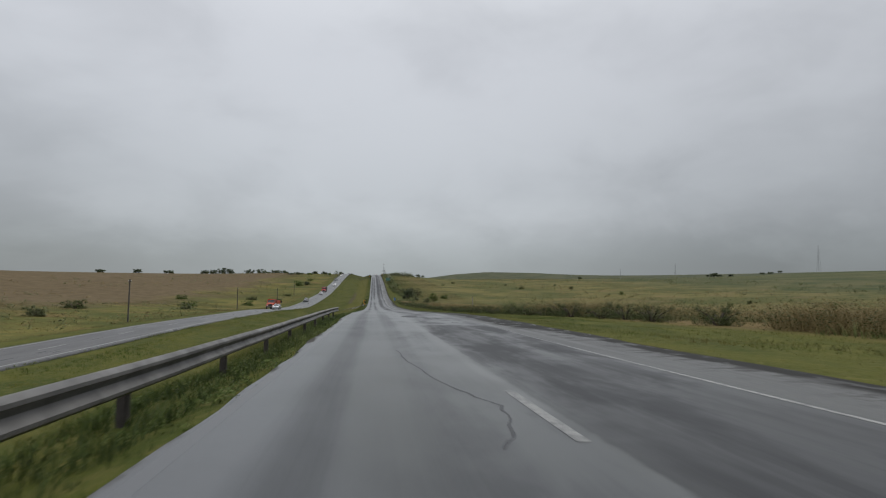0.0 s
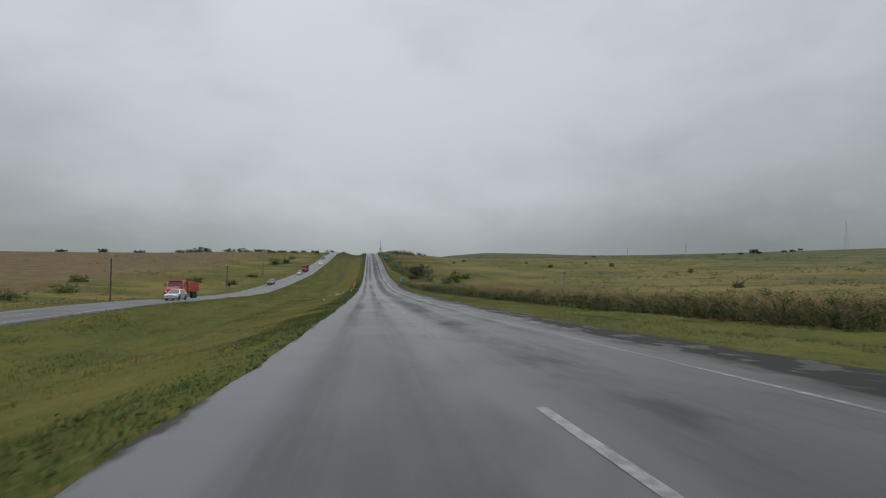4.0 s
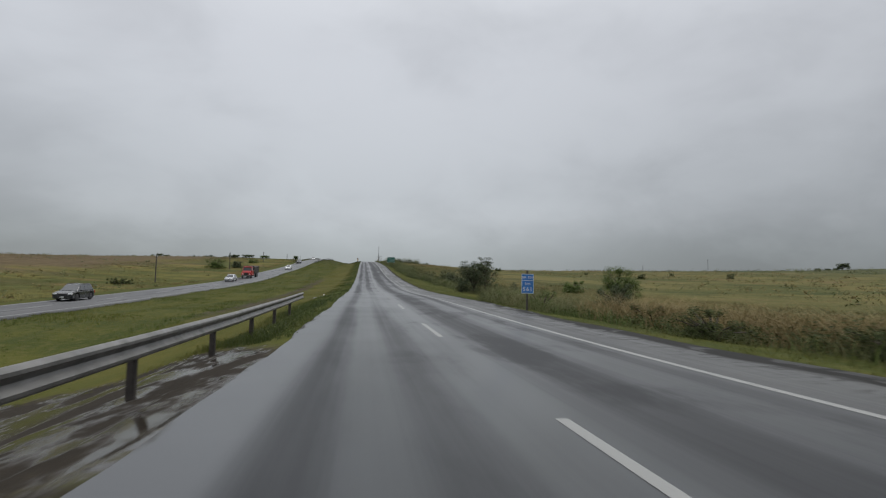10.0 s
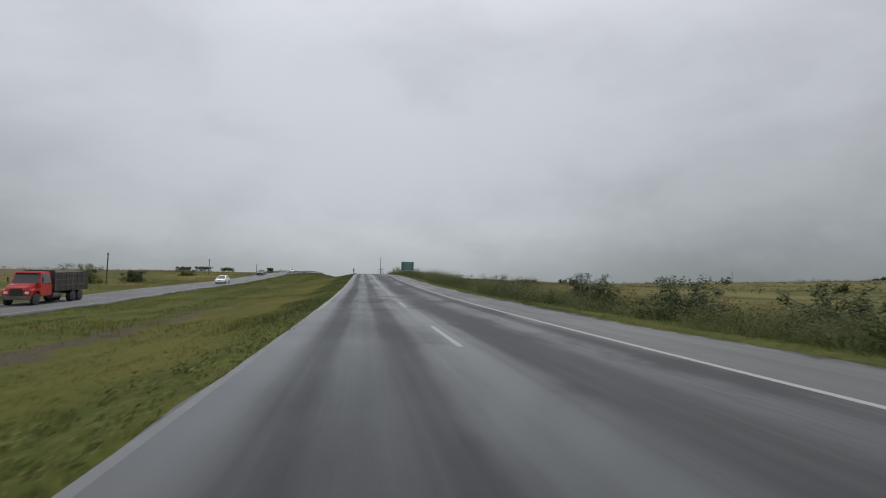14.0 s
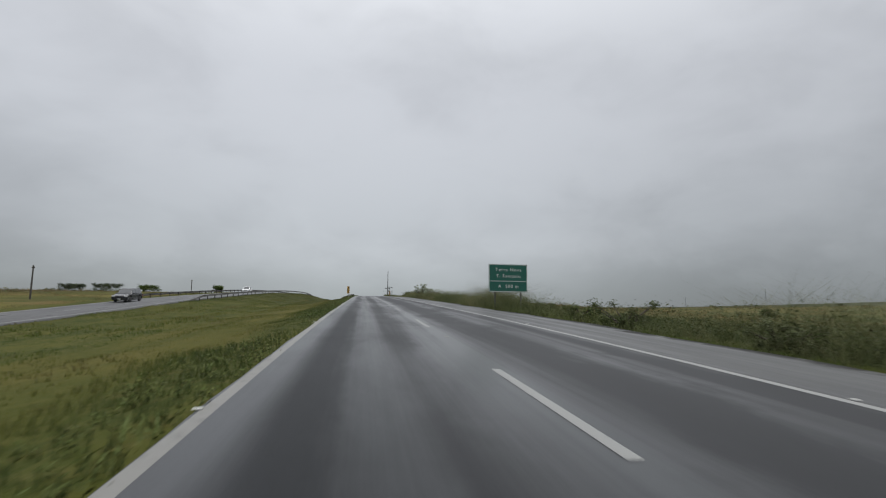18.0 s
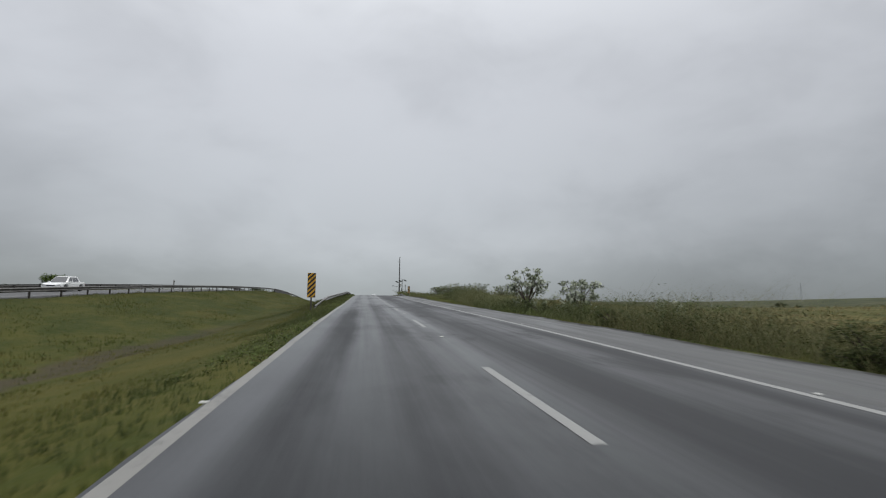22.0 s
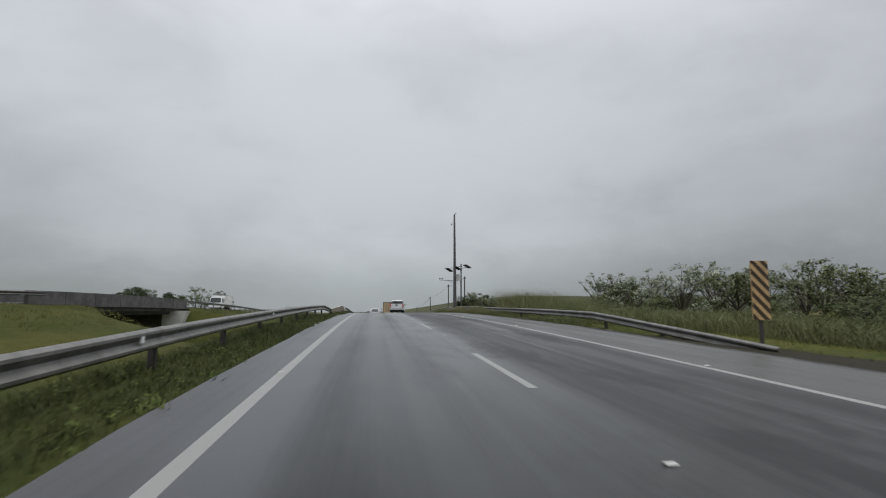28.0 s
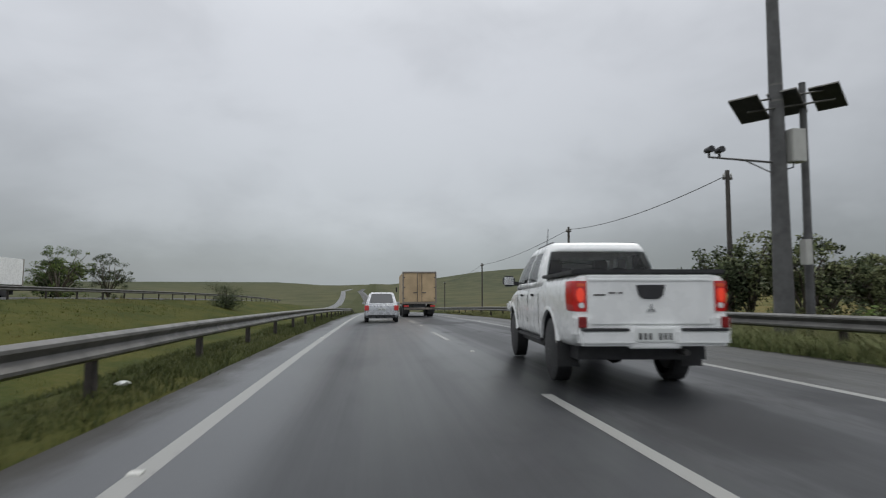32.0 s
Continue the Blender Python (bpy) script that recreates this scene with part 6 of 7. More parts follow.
# left side
shrub(-48.5, 386, 3.4, 8.0, LEAF_B, "wide rounded bush beside the opposite road", 80, 220, 0.18, 22)
shrub(-44.5, 398, 2.6, 5.0, LEAF_A, "wide rounded bush beside the opposite road", 81, 200, 0.18, 20)
for i, (x, y, h, w) in enumerate([(-46, 227, 2.4, 4.2), (-40, 258, 1.5, 3.0), (-52, 262, 1.8, 4.0), (-60, 205, 2.2, 4.5), (-50, 170, 1.8, 3.6), (-64, 140, 2.2, 4.2),
                                  (-75, 240, 2.4, 4.0), (-55, 110, 1.8, 3.0), (-43, 300, 1.2, 3.2), (-47, 440, 2.2, 5.0)]):
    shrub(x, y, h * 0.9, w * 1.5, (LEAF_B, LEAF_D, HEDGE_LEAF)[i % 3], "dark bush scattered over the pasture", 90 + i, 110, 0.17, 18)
for i, (x, y, tp, w) in enumerate([(-45, 710, 15.2, 10.0), (-39.5, 713, 14.4, 7.0), (-36, 652, 12.6, 5.0), (-39.7, 533, 9.0, 3.2),
                                   (-67, 527, 8.6, 7.5), (-74, 524, 8.2, 7.0), (-58, 532, 8.2, 6.5), (-107, 644, 12.2, 6.5), (-98, 650, 11.4, 5.5), (-116, 640, 11.0, 6.0)]):
    tree(x, y, 5, w, 0.9, LEAF_A if i % 3 else LEAF_B, "leafy dark tree beyond the opposite carriageway", 110 + i, 60, 0.22, 0.62, 0.7, 0.2, 14, top=tp, fill=44)
shrub(-16.8, 694, 3.6, 5.6, LEAF_A, "dark bush on the median slope beyond the bridge", 128, 150, 0.16, 16)
for i, (x, y, tp, w) in enumerate([(-295, 738, 13.4, 13), (-272, 780, 12.8, 14), (-218, 755, 13.6, 12), (-206, 752, 14.4, 12), (-190, 732, 17.0, 14), (-180, 730, 15.8, 12), (-152, 711, 15.0, 15),
                                   (-138, 713, 15.8, 15), (-122, 718, 14.8, 13), (-111, 720, 14.4, 12), (-100, 760, 13.4, 11), (-75, 735, 14.5, 9), (-64, 745, 14.8, 10), (-350, 760, 12.5, 11)]):
    tree(x, y, 8, w, 1.5, LEAF_A, "dark tree on the skyline of the brown field", 140 + i, 60, 0.75, 1.5, 0.7, 0.0, 9, top=tp, fill=26)
# right side fields
def scrub(name, n, x0, x1, y0, y1, power, keep, size, leaves, leaf, mat, label, seed):
    """Low clumps of scrub strewn over a field, gathered in lines and patches."""
    r0 = np.random.default_rng(seed)
    x, y = x0 + (x1 - x0) * r0.random(n) ** power, y0 + (y1 - y0) * r0.random(n)
    line = 0.5 + 0.5 * np.sin(x * 0.035 + y * 0.012 + 2.0 * np.sin(y * 0.017 + seed))
    ok = (patchy(x, y, 0.021 if x1 > 0 else 0.03) * 0.6 + line * 0.4 > keep) & (x > hedge(y) + 4 if x1 > 0 else x < OPP_F - 2)
    x, y = x[ok], y[ok]
    r = size[0] + (size[1] - size[0]) * r0.random(len(x)) ** 2.5
    r = r * (1 + np.abs(x) / 260)
    v, f, nr = leaf_cloud(np.stack([x, y, ground_z(x, y) + r * 0.35], -1), r, leaves, 1.0, 0.55, seed)
    c = np.repeat(np.repeat(r * leaf, leaves), 4)[:, None]
    mid = v.reshape(-1, 4, 3).mean(1).repeat(4, 0)
    stuff(name, raw_mesh(name, mid + (v - mid) * c, f, mat, nr), label, "scrub")


scrub("field_scrub", 4200, 22, 420, 20, 800, 1.5, 0.50, (0.35, 1.3), 20, 0.30, RIPE, "low dull green scrub strewn over the rough field", 91)
scrub("field_scrub", 800, 22, 300, 20, 760, 1.4, 0.60, (0.5, 1.9), 34, 0.22, HEDGE_LEAF, "dark scrub growing in lines across the rough field", 92)
scrub("field_scrub", 6000, 22, 230, 20, 760, 1.3, 0.40, (0.3, 0.8), 16, 0.40, RUSSET, "dry russet clumps of grass in the rough field", 93)
scrub("field_scrub", 3200, -160, -33, 20, 760, 0.7, 0.50, (0.25, 0.9), 20, 0.36, LEAF_D, "low dull green scrub on the yellow pasture", 94)
scrub("field_scrub", 3200, -160, -33, 20, 760, 0.7, 0.42, (0.25, 0.7), 16, 0.42, RUSSET, "dry russet clumps of grass on the yellow pasture", 95)
g = random.Random(5)
for i in range(12):
    x, y = g.uniform(34, 150), g.uniform(110, 480)
    s = g.uniform(0.6, 1.2)
    shrub(x, y, 1.8 * s, 3.6 * s, (HEDGE_LEAF, LEAF_D, LEAF_B)[i % 3], "dark bush scattered over the open field", 170 + i, 110, 0.2 * s, 12)
for i in range(16):
    x, y = g.uniform(330, 900), g.uniform(300, 1100)
    tree(x, y, g.uniform(4, 7), g.uniform(7, 12), 1.2, LEAF_A, "distant dark tree on the hillside", 210 + i, 90, 0.6, 1.6, 0.7, 0, 7, fill=10)
# dark thicket on the far slope right of the crest
for i in range(9):
    tree(24 + i * 4.5 + g.uniform(-2, 2), 610 + i * 5 + g.uniform(-3, 3), g.uniform(3.5, 5), g.uniform(4, 6), 1.3, LEAF_A,
         "dark thicket tree near the crest", 230 + i, 70, 0.3, 0.9, 0.7, 0.1, 7)

# small stones and litter on the verge
LITTER = [(-2.5, 249.4, 0.1), (-1.8, 631.4, 0.09), (-5.1, 169.2, 0.08)]
for i, (x, y, r) in enumerate(LITTER):
    g2 = random.Random(60 + i)
    rings = [[(r * q * (1 + 0.35 * g2.uniform(-1, 1)) * cos(2 * pi * j / 9), 0.7 * r * q * (1 + 0.35 * g2.uniform(-1, 1)) * sin(2 * pi * j / 9), h * r) for j in range(9)]
             for q, h in ((0.8, -0.1), (1.0, 0.15), (0.75, 0.4), (0.25, 0.55))]
    ob = new("plastic_bag", mesh_from("plastic_bag", Build().loft(rings), SIGN_WHITE))
    ob.location = (x, y, gz(x, y) + 0.03)
    tagged(ob, "crumpled white plastic scrap lying in the grass", "litter")
for i, (x, y, r) in enumerate([(-0.95, 581.5, 0.07), (-0.85, 582.2, 0.05), (-0.9, 594.5, 0.06), (-0.12, 71.3, 0.05), (-0.75, 96.0, 0.05)]):
    b = Build()
    g2 = random.Random(i)
    b.tube([(0, 0, -0.05), (0, 0, r * 0.35), (0.02, 0.01, r * 0.9), (0.02, 0.0, r * 1.1)], [r * 0.9, r * 1.2, r * 0.8, r * 0.15], 7)
    ob = new("stone", mesh_from("stone", b, ROCK if i < 3 else PLASTIC, 0.01, True))
    ob.location = (x, y, gz(x, y) if x < float(left_pave(y)) else float(road_z(y)))
    tagged(ob, "pale rounded stone lying at the pavement edge" if i < 3 else "dark scrap of tyre lying at the pavement edge", "stone" if i < 3 else "debris")

# ---------------------------------------------------------------- vehicles


def arc_outline(bz, y0, y1, wheels, top):
    pts = [(y0, bz)]
    for yc, zc, r in wheels:
        a0 = math.acos(max(-1, min(1, (bz - zc) / r)))
        start, end = pi / 2 + a0, pi / 2 - a0
        for k in range(11):
            a = start + (end - start) * k / 10
            pts.append((yc + r * cos(a), zc + r * sin(a)))
    pts.append((y1, bz))
    return pts + top


def quad_panel(q, u0, u1, v0, v1, lift, thick=0.012, corner=0.04):
    """A pane laid on a four-cornered face q (bottom left, bottom right, top right, top left), with cut corners."""
    a, b, c, d = [Vector(p) for p in q]
    nrm = (b - a).cross(d - a).normalized()
    def at(u, v):
        return a.lerp(b, u).lerp(d.lerp(c, u), v)
    cu, cv = corner, corner * 1.6
    uv = [(u0 + cu, v0), (u1 - cu, v0), (u1, v0 + cv), (u1, v1 - cv), (u1 - cu, v1), (u0 + cu, v1), (u0, v1 - cv), (u0, v0 + cv)]
    p = [at(u, v) + nrm * lift for u, v in uv]
    return Build().loft([[x - nrm * thick for x in p], p])


def wheel(parent, x, y, r, w, steel=True):
    s = 1 if x > 0 else -1
    wh = part("wheel", Build().tube([(x - s * w * 0.35, y, r), (x + s * w * 0.30, y, r)], [r * 0.63, r * 0.63], 16), PLASTIC, parent)
    part("tyre", Build().tube([(x - s * w / 2, y, r), (x - s * w * 0.42, y, r), (x + s * w * 0.42, y, r), (x + s * w / 2, y, r), (x + s * w / 2, y, r)],
                              [r * 0.80, r, r, r * 0.86, r * 0.64], 22, False), RUBBER, wh, smooth=True)
    rim = Build()
    rim.tube([(x + s * w * 0.30, y, r), (x + s * w * 0.36, y, r)], [r * 0.20, r * 0.16], 10)
    for k in range(6):
        a = 2 * pi * k / 6
        rim.tube([(x + s * w * 0.34, y, r), (x + s * w * 0.38, y + r * 0.6 * cos(a), r + r * 0.6 * sin(a))], [r * 0.10, r * 0.07], 5)
    rim.tube([(x + s * w * 0.30, y, r), (x + s * w * 0.44, y, r)], [r * 0.66, r * 0.62], 20, False)
    part("rim", rim, SILVER if steel else STEEL_OLD, wh, smooth=True)
    return wh


def cab_faces(y0, y1, yt0, yt1, wb, wt, z0, z1):
    B = [(-wb, y0, z0), (wb, y0, z0), (wb, y1, z0), (-wb, y1, z0)]
    T = [(-wt, yt0, z1), (wt, yt0, z1), (wt, yt1, z1), (-wt, yt1, z1)]
    faces = {"rear": (B[0], B[1], T[1], T[0]), "right": (B[1], B[2], T[2], T[1]), "front": (B[2], B[3], T[3], T[2]), "left": (B[3], B[0], T[0], T[3])}
    return [B, T], faces


def plate_bars(parent, x, y, z, w, h, face=-1):
    p = part("number_plate", Build().box(x, y, z, w, 0.015, h), SIGN_WHITE, parent, "white number plate", bevel=0.003)
    for k in range(7):
        if k != 3:
            part("bar", Build().box(x - w * 0.40 + w * 0.8 * k / 6, y + face * 0.009, z - h * 0.08, w * 0.07, 0.004, h * 0.5), BLACK, p)
    return p


REFLECTOR = plain("dark_red_reflector", (0.22, 0.012, 0.012), 0.25, 0, 0.1, 20, 0.4)


def carved(name, shell, cutter):
    """The shell less the cutter, as one smooth mesh."""
    a, c = bpy.data.objects.new(name, shell), bpy.data.objects.new("cutter", cutter)
    for ob in (a, c):
        bpy.context.scene.collection.objects.link(ob)
    mod = a.modifiers.new("carve", "BOOLEAN")
    mod.operation, mod.solver, mod.object = "DIFFERENCE", "EXACT", c
    bpy.context.view_layer.update()
    me = bpy.data.meshes.new_from_object(a.evaluated_get(bpy.context.evaluated_depsgraph_get()))
    for ob in (a, c):
        bpy.data.objects.remove(ob)
    me.name = name
    me.polygons.foreach_set("use_smooth", [True] * len(me.polygons))
    me.set_sharp_from_angle(angle=radians(38))
    return me


def pickup(m):
    t = thing("pickup_truck", "white double-cab pickup with lit red tail lights on wet asphalt", "pickup", m=m)
    W = 0.85
    # shell drawn through cross-sections: half width, top and bottom along the length
    rings = []
    for y, w, zt, zb in ((-1.19, 0.79, 1.195, 0.60), (-1.17, 0.825, 1.208, 0.57), (-1.12, 0.843, 1.21, 0.52), (-1.0, 0.851, 1.21, 0.48), (-0.5, 0.855, 1.21, 0.46), (0.0, 0.855, 1.21, 0.45),
                         (0.38, 0.853, 1.21, 0.45), (0.50, 0.853, 1.155, 0.45), (1.2, 0.853, 1.148, 0.45), (2.2, 0.853, 1.13, 0.45), (2.75, 0.85, 1.11, 0.45), (3.1, 0.845, 1.06, 0.46),
                         (3.45, 0.82, 1.0, 0.47), (3.68, 0.76, 0.94, 0.48), (3.82, 0.66, 0.86, 0.50), (3.88, 0.54, 0.78, 0.55)):
        h = zt - zb
        half = [(0.45, 0.0), (0.80, 0.0), (0.90, 0.012), (0.945, 0.035), (0.972, 0.08), (0.988, 0.16), (0.996, 0.28), (1.0, 0.45), (1.0, 0.62), (0.994, 0.78), (0.978, 0.90), (0.945, 0.965), (0.88, 1.0), (0.45, 1.0)]
        rings.append([(w * a, y, zt - h * d) for a, d in half] + [(-w * a, y, zt - h * d) for a, d in reversed(half)])
    shell = mesh_from("body", Build().loft(rings), WHITE)
    wells = Build()
    for sx in (-1, 1):
        for yc in (0.0, 3.0):
            wells.tube([(sx * 0.52, yc, 0.37), (sx * 1.1, yc, 0.37)], [0.455, 0.455], 40)
    body = part("body", carved("body", shell, mesh_from("wells", wells, PLASTIC)), None, t)
    part("underbody", Build().box(0, 1.3, 0.50, 1.45, 4.4, 0.34), PLASTIC, t)
    # open cab shell with glazed openings
    along = [0.0, 0.014, 0.045, 0.09, 0.135, 0.25, 0.38, 0.48, 0.515, 0.68, 0.83, 0.90, 0.95, 0.985, 1.0]
    across = [-0.94, -0.8, -0.55, -0.28, 0.0, 0.28, 0.55, 0.8, 0.94]
    levels = [0.0, 0.12, 0.3, 0.5, 0.7, 0.84, 0.93, 1.0]
    cols = [("rear", a) for a in across] + [("right", a) for a in along] + [("front", -a) for a in across] + [("left", 1 - a) for a in along]

    def cab_point(kind, a, v, k=1.0):
        w = (0.825 - 0.135 * v - 0.03 * v ** 4 + 0.025 * sin(pi * v)) * k
        y0, y1 = 0.40 + 0.14 * v ** 1.2 + 0.05 * v ** 4, 2.85 - 0.92 * v + 0.05 * sin(pi * v)
        ym, e = (y0 + y1) / 2, (y1 - y0) / 2 * k
        if kind == "rear":
            p = (a * w, ym - e - 0.0 + 0.05 * a * a)
        elif kind == "front":
            p = (a * w, ym + e - 0.05 * a * a)
        else:
            u = 2 * a - 1
            p = ((1 if kind == "right" else -1) * w * (1 - 0.045 * abs(u) ** 14), ym + u * (e - 0.062))
        return (p[0], p[1], 1.12 + 0.545 * v)

    verts = [cab_point(kind, a, v) for v in levels for kind, a in cols]
    for k, z in ((0.975, 1.684), (0.92, 1.699), (0.75, 1.711), (0.4, 1.717)):
        verts += [(p[0], p[1], z) for p in (cab_point(kind, a, 1.0, k) for kind, a in cols)]
    nc = len(cols)
    white, glazed = [], {"rear_window": [], "windscreen": [], "side_window": []}
    for i in range(len(levels) + 3):
        for j in range(nc):
            (ka, a), (kb, c) = cols[j], cols[(j + 1) % nc]
            face = (i * nc + j, i * nc + (j + 1) % nc, (i + 1) * nc + (j + 1) % nc, (i + 1) * nc + j)
            lo, hi = min(a, c), max(a, c)
            pane = None
            if ka == kb and 1 <= i <= 4:
                if ka in ("left", "right") and lo >= 0.13 and hi <= 0.91 and not (lo > 0.47 and hi < 0.53):
                    pane = "side_window"
                elif ka == "rear" and i >= 1:
                    pane = "rear_window"
                elif ka == "front":
                    pane = "windscreen"
            (glazed[pane] if pane else white).append(face)
    white.append(tuple((len(levels) + 3) * nc + j for j in range(nc)))
    roof = part("cab_shell", Build().add(verts, white), WHITE, t, smooth=True)
    thick = roof.modifiers.new("thickness", "SOLIDIFY")
    thick.thickness, thick.offset = 0.035, -1
    groups = [("rear_window", glazed["rear_window"], "tinted rear window"), ("windscreen", glazed["windscreen"], "")]
    for sx in (-1, 1):
        for first in (True, False):
            groups.append(("side_window", [f for f in glazed["side_window"] if verts[f[0]][0] * sx > 0 and (0.5 * (verts[f[0]][1] + verts[f[1]][1]) < 1.60 - 0.2 * (verts[f[0]][2] - 1.12)) == first], ""))
    for nm, faces, lab in groups:
        used = sorted({i for f in faces for i in f})
        num = {i: k for k, i in enumerate(used)}
        part(nm, Build().add([verts[i] for i in used], [[num[i] for i in f] for f in faces]), CLEAR_GLASS, t, lab, smooth=True)
    part("cab_floor", Build().box(0, 1.6, 1.155, 1.50, 1.9, 0.03), INTERIOR, t)
    part("dashboard", Build().box(0, 2.50, 1.22, 1.46, 0.40, 0.16), INTERIOR, t, bevel=0.04)
    part("rear_seat", Build().box(0, 0.86, 1.19, 1.36, 0.20, 0.16), INTERIOR, t, bevel=0.05)
    for x in (-0.37, 0.37):
        part("front_seat", Build().box(x, 1.62, 1.24, 0.46, 0.14, 0.24), INTERIOR, t, bevel=0.06)
        part("headrest", Build().box(x, 1.66, 1.45, 0.25, 0.10, 0.18), INTERIOR, t, bevel=0.04)
        part("rear_headrest", Build().box(x * 1.05, 0.86, 1.32, 0.24, 0.09, 0.11), INTERIOR, t, bevel=0.04)
    part("bed_cover", Build().box(0, -0.38, 1.212, 1.54, 1.52, 0.02), PLASTIC, t, "black bed cover")
    for x in (-0.80, 0.80):
        part("bed_rail", Build().box(x, -0.38, 1.232, 0.09, 1.56, 0.04), PLASTIC, t, "black bed rail", bevel=0.012)
    part("bed_rail", Build().box(0, -1.15, 1.232, 1.66, 0.09, 0.05), PLASTIC, t, "black bed rail", bevel=0.012)
    tg = part("tailgate", Build().slab([(-0.68, 0.70), (0.68, 0.70), (0.70, 0.78), (0.70, 1.20), (-0.70, 1.20), (-0.70, 0.78)], "y", -1.205, -1.17), WHITE, t, bevel=0.012)
    part("crease", Build().box(0, -1.208, 1.15, 1.34, 0.012, 0.018), WHITE, tg)
    part("handle", Build().slab([(-0.16, 1.10), (-0.13, 0.99), (-0.08, 0.96), (0.08, 0.96), (0.13, 0.99), (0.16, 1.10)], "y", -1.222, -1.20), PLASTIC, tg, "black tailgate handle", bevel=0.008)
    for k in range(3):
        a = pi / 2 + 2 * pi * k / 3
        part("badge", Build().slab([(0, 0.86), (0.022 * cos(a) - 0.02 * sin(a), 0.86 + 0.022 * sin(a) + 0.02 * cos(a)), (0.058 * cos(a), 0.86 + 0.058 * sin(a)),
                                    (0.022 * cos(a) + 0.02 * sin(a), 0.86 + 0.022 * sin(a) - 0.02 * cos(a))], "y", -1.214, -1.206), CHROME, tg, "plain chrome badge")
    for k, (x, w) in enumerate(((-0.60, 0.16), (-0.46, 0.10), (-0.37, 0.06))):
        part("lettering_bar", Build().box(x + 0.04, -1.207, 1.02 - 0.02 * (k == 0), w * 0.8, 0.006, 0.016), STEEL_OLD, tg)
    for s in (-1, 1):
        plan = [(0.70, -1.212), (0.785, -1.208), (0.838, -1.183), (0.864, -1.13), (0.872, -0.99), (0.80, -0.96), (0.70, -1.10)]
        l = part("tail_light", Build().loft([[(s * px, py, z) for px, py in [(0.70 + (qx - 0.70) * k, qy + 0.02 * (1 - k)) for qx, qy in plan]] for z, k in ((0.835, 0.86), (0.86, 0.95), (0.92, 1.0), (1.0, 1.0), (1.08, 1.0), (1.12, 0.99), (1.14, 0.95))]),
                 TAIL_RED, t, "glossy red tail light", smooth=True)
        oval = [(s * (0.765 + 0.043 * cos(2 * pi * k / 14)), 1.0 + 0.075 * sin(2 * pi * k / 14)) for k in range(14)]
        part("lit_lens", Build().slab(oval, "y", -1.219, -1.19), TAIL_LIT, l, "lit red lamp", bevel=0.006)
        part("amber_lens", Build().box(s * 0.755, -1.208, 1.098, 0.09, 0.012, 0.035), TAIL_ORANGE, l, bevel=0.004)
        part("inner_lens", Build().tube([(s * 0.755, -1.195, 0.895), (s * 0.755, -1.219, 0.895)], [0.034, 0.028], 12), LAMP_CLEAR, l)
        part("bumper_corner", Build().box(s * 0.745, -1.16, 0.69, 0.19, 0.22, 0.24), WHITE, t, bevel=0.04)
        part("fog_reflector", Build().box(s * 0.765, -1.275, 0.73, 0.09, 0.02, 0.11), REFLECTOR, t, "small red reflector", bevel=0.006)
        part("bumper_end", Build().box(s * 0.50, -1.24, 0.585, 0.60, 0.15, 0.17), WHITE, t, "pale bumper section", bevel=0.03)
        part("step_pad", Build().box(s * 0.53, -1.265, 0.660, 0.50, 0.13, 0.025), PLASTIC, t, bevel=0.006)
        mirror = part("mirror", Build().box(s * 1.00, 2.42, 1.24, 0.21, 0.10, 0.17), PLASTIC, t, "black door mirror", bevel=0.035, segs=3, smooth=True)
        part("mirror_glass", Build().box(s * 1.005, 2.369, 1.245, 0.165, 0.006, 0.125), CHROME, mirror, "pale reflecting glass", bevel=0.002)
        part("mirror_arm", Build().box(s * 0.87, 2.45, 1.20, 0.10, 0.06, 0.06), PLASTIC, mirror)
        part("sill", Build().box(s * 0.825, 1.5, 0.435, 0.06, 1.9, 0.05), PLASTIC, t, bevel=0.02)
        for yy in (1.02, 1.92):
            part("door_handle", Build().box(s * 0.865, yy, 1.01, 0.03, 0.13, 0.035), PLASTIC, t, bevel=0.008)
        for yy in (0.62, 1.46, 2.42):
            part("door_gap", Build().box(s * 0.852, yy, 0.83, 0.006, 0.008, 0.40), PLASTIC, t)
        part("headlight", Build().box(s * 0.70, 3.80, 0.82, 0.28, 0.18, 0.18), LAMP_CLEAR, t, bevel=0.04)
        part("mud_flap", Build().box(s * 0.74, -0.52, 0.36, 0.26, 0.02, 0.28), RUBBER, t)
        part("roof_strip", Build().box(s * 0.585, 1.30, 1.712, 0.03, 1.0, 0.014), PLASTIC, t)
        for yy in (0.0, 3.0):
            wheel(t, s * 0.725, yy, 0.365, 0.22)
            liner = [[(s * 0.54, yy + 0.445 * cos(pi * k / 14), 0.37 + 0.445 * sin(pi * k / 14)), (s * 0.825, yy + 0.445 * cos(pi * k / 14), 0.37 + 0.445 * sin(pi * k / 14)),
                      (s * 0.825, yy + 0.453 * cos(pi * k / 14), 0.37 + 0.453 * sin(pi * k / 14)), (s * 0.54, yy + 0.453 * cos(pi * k / 14), 0.37 + 0.453 * sin(pi * k / 14))] for k in range(15)]
            part("wheel_liner", Build().loft(liner), PLASTIC, t)
            fl = Build()
            ring = []
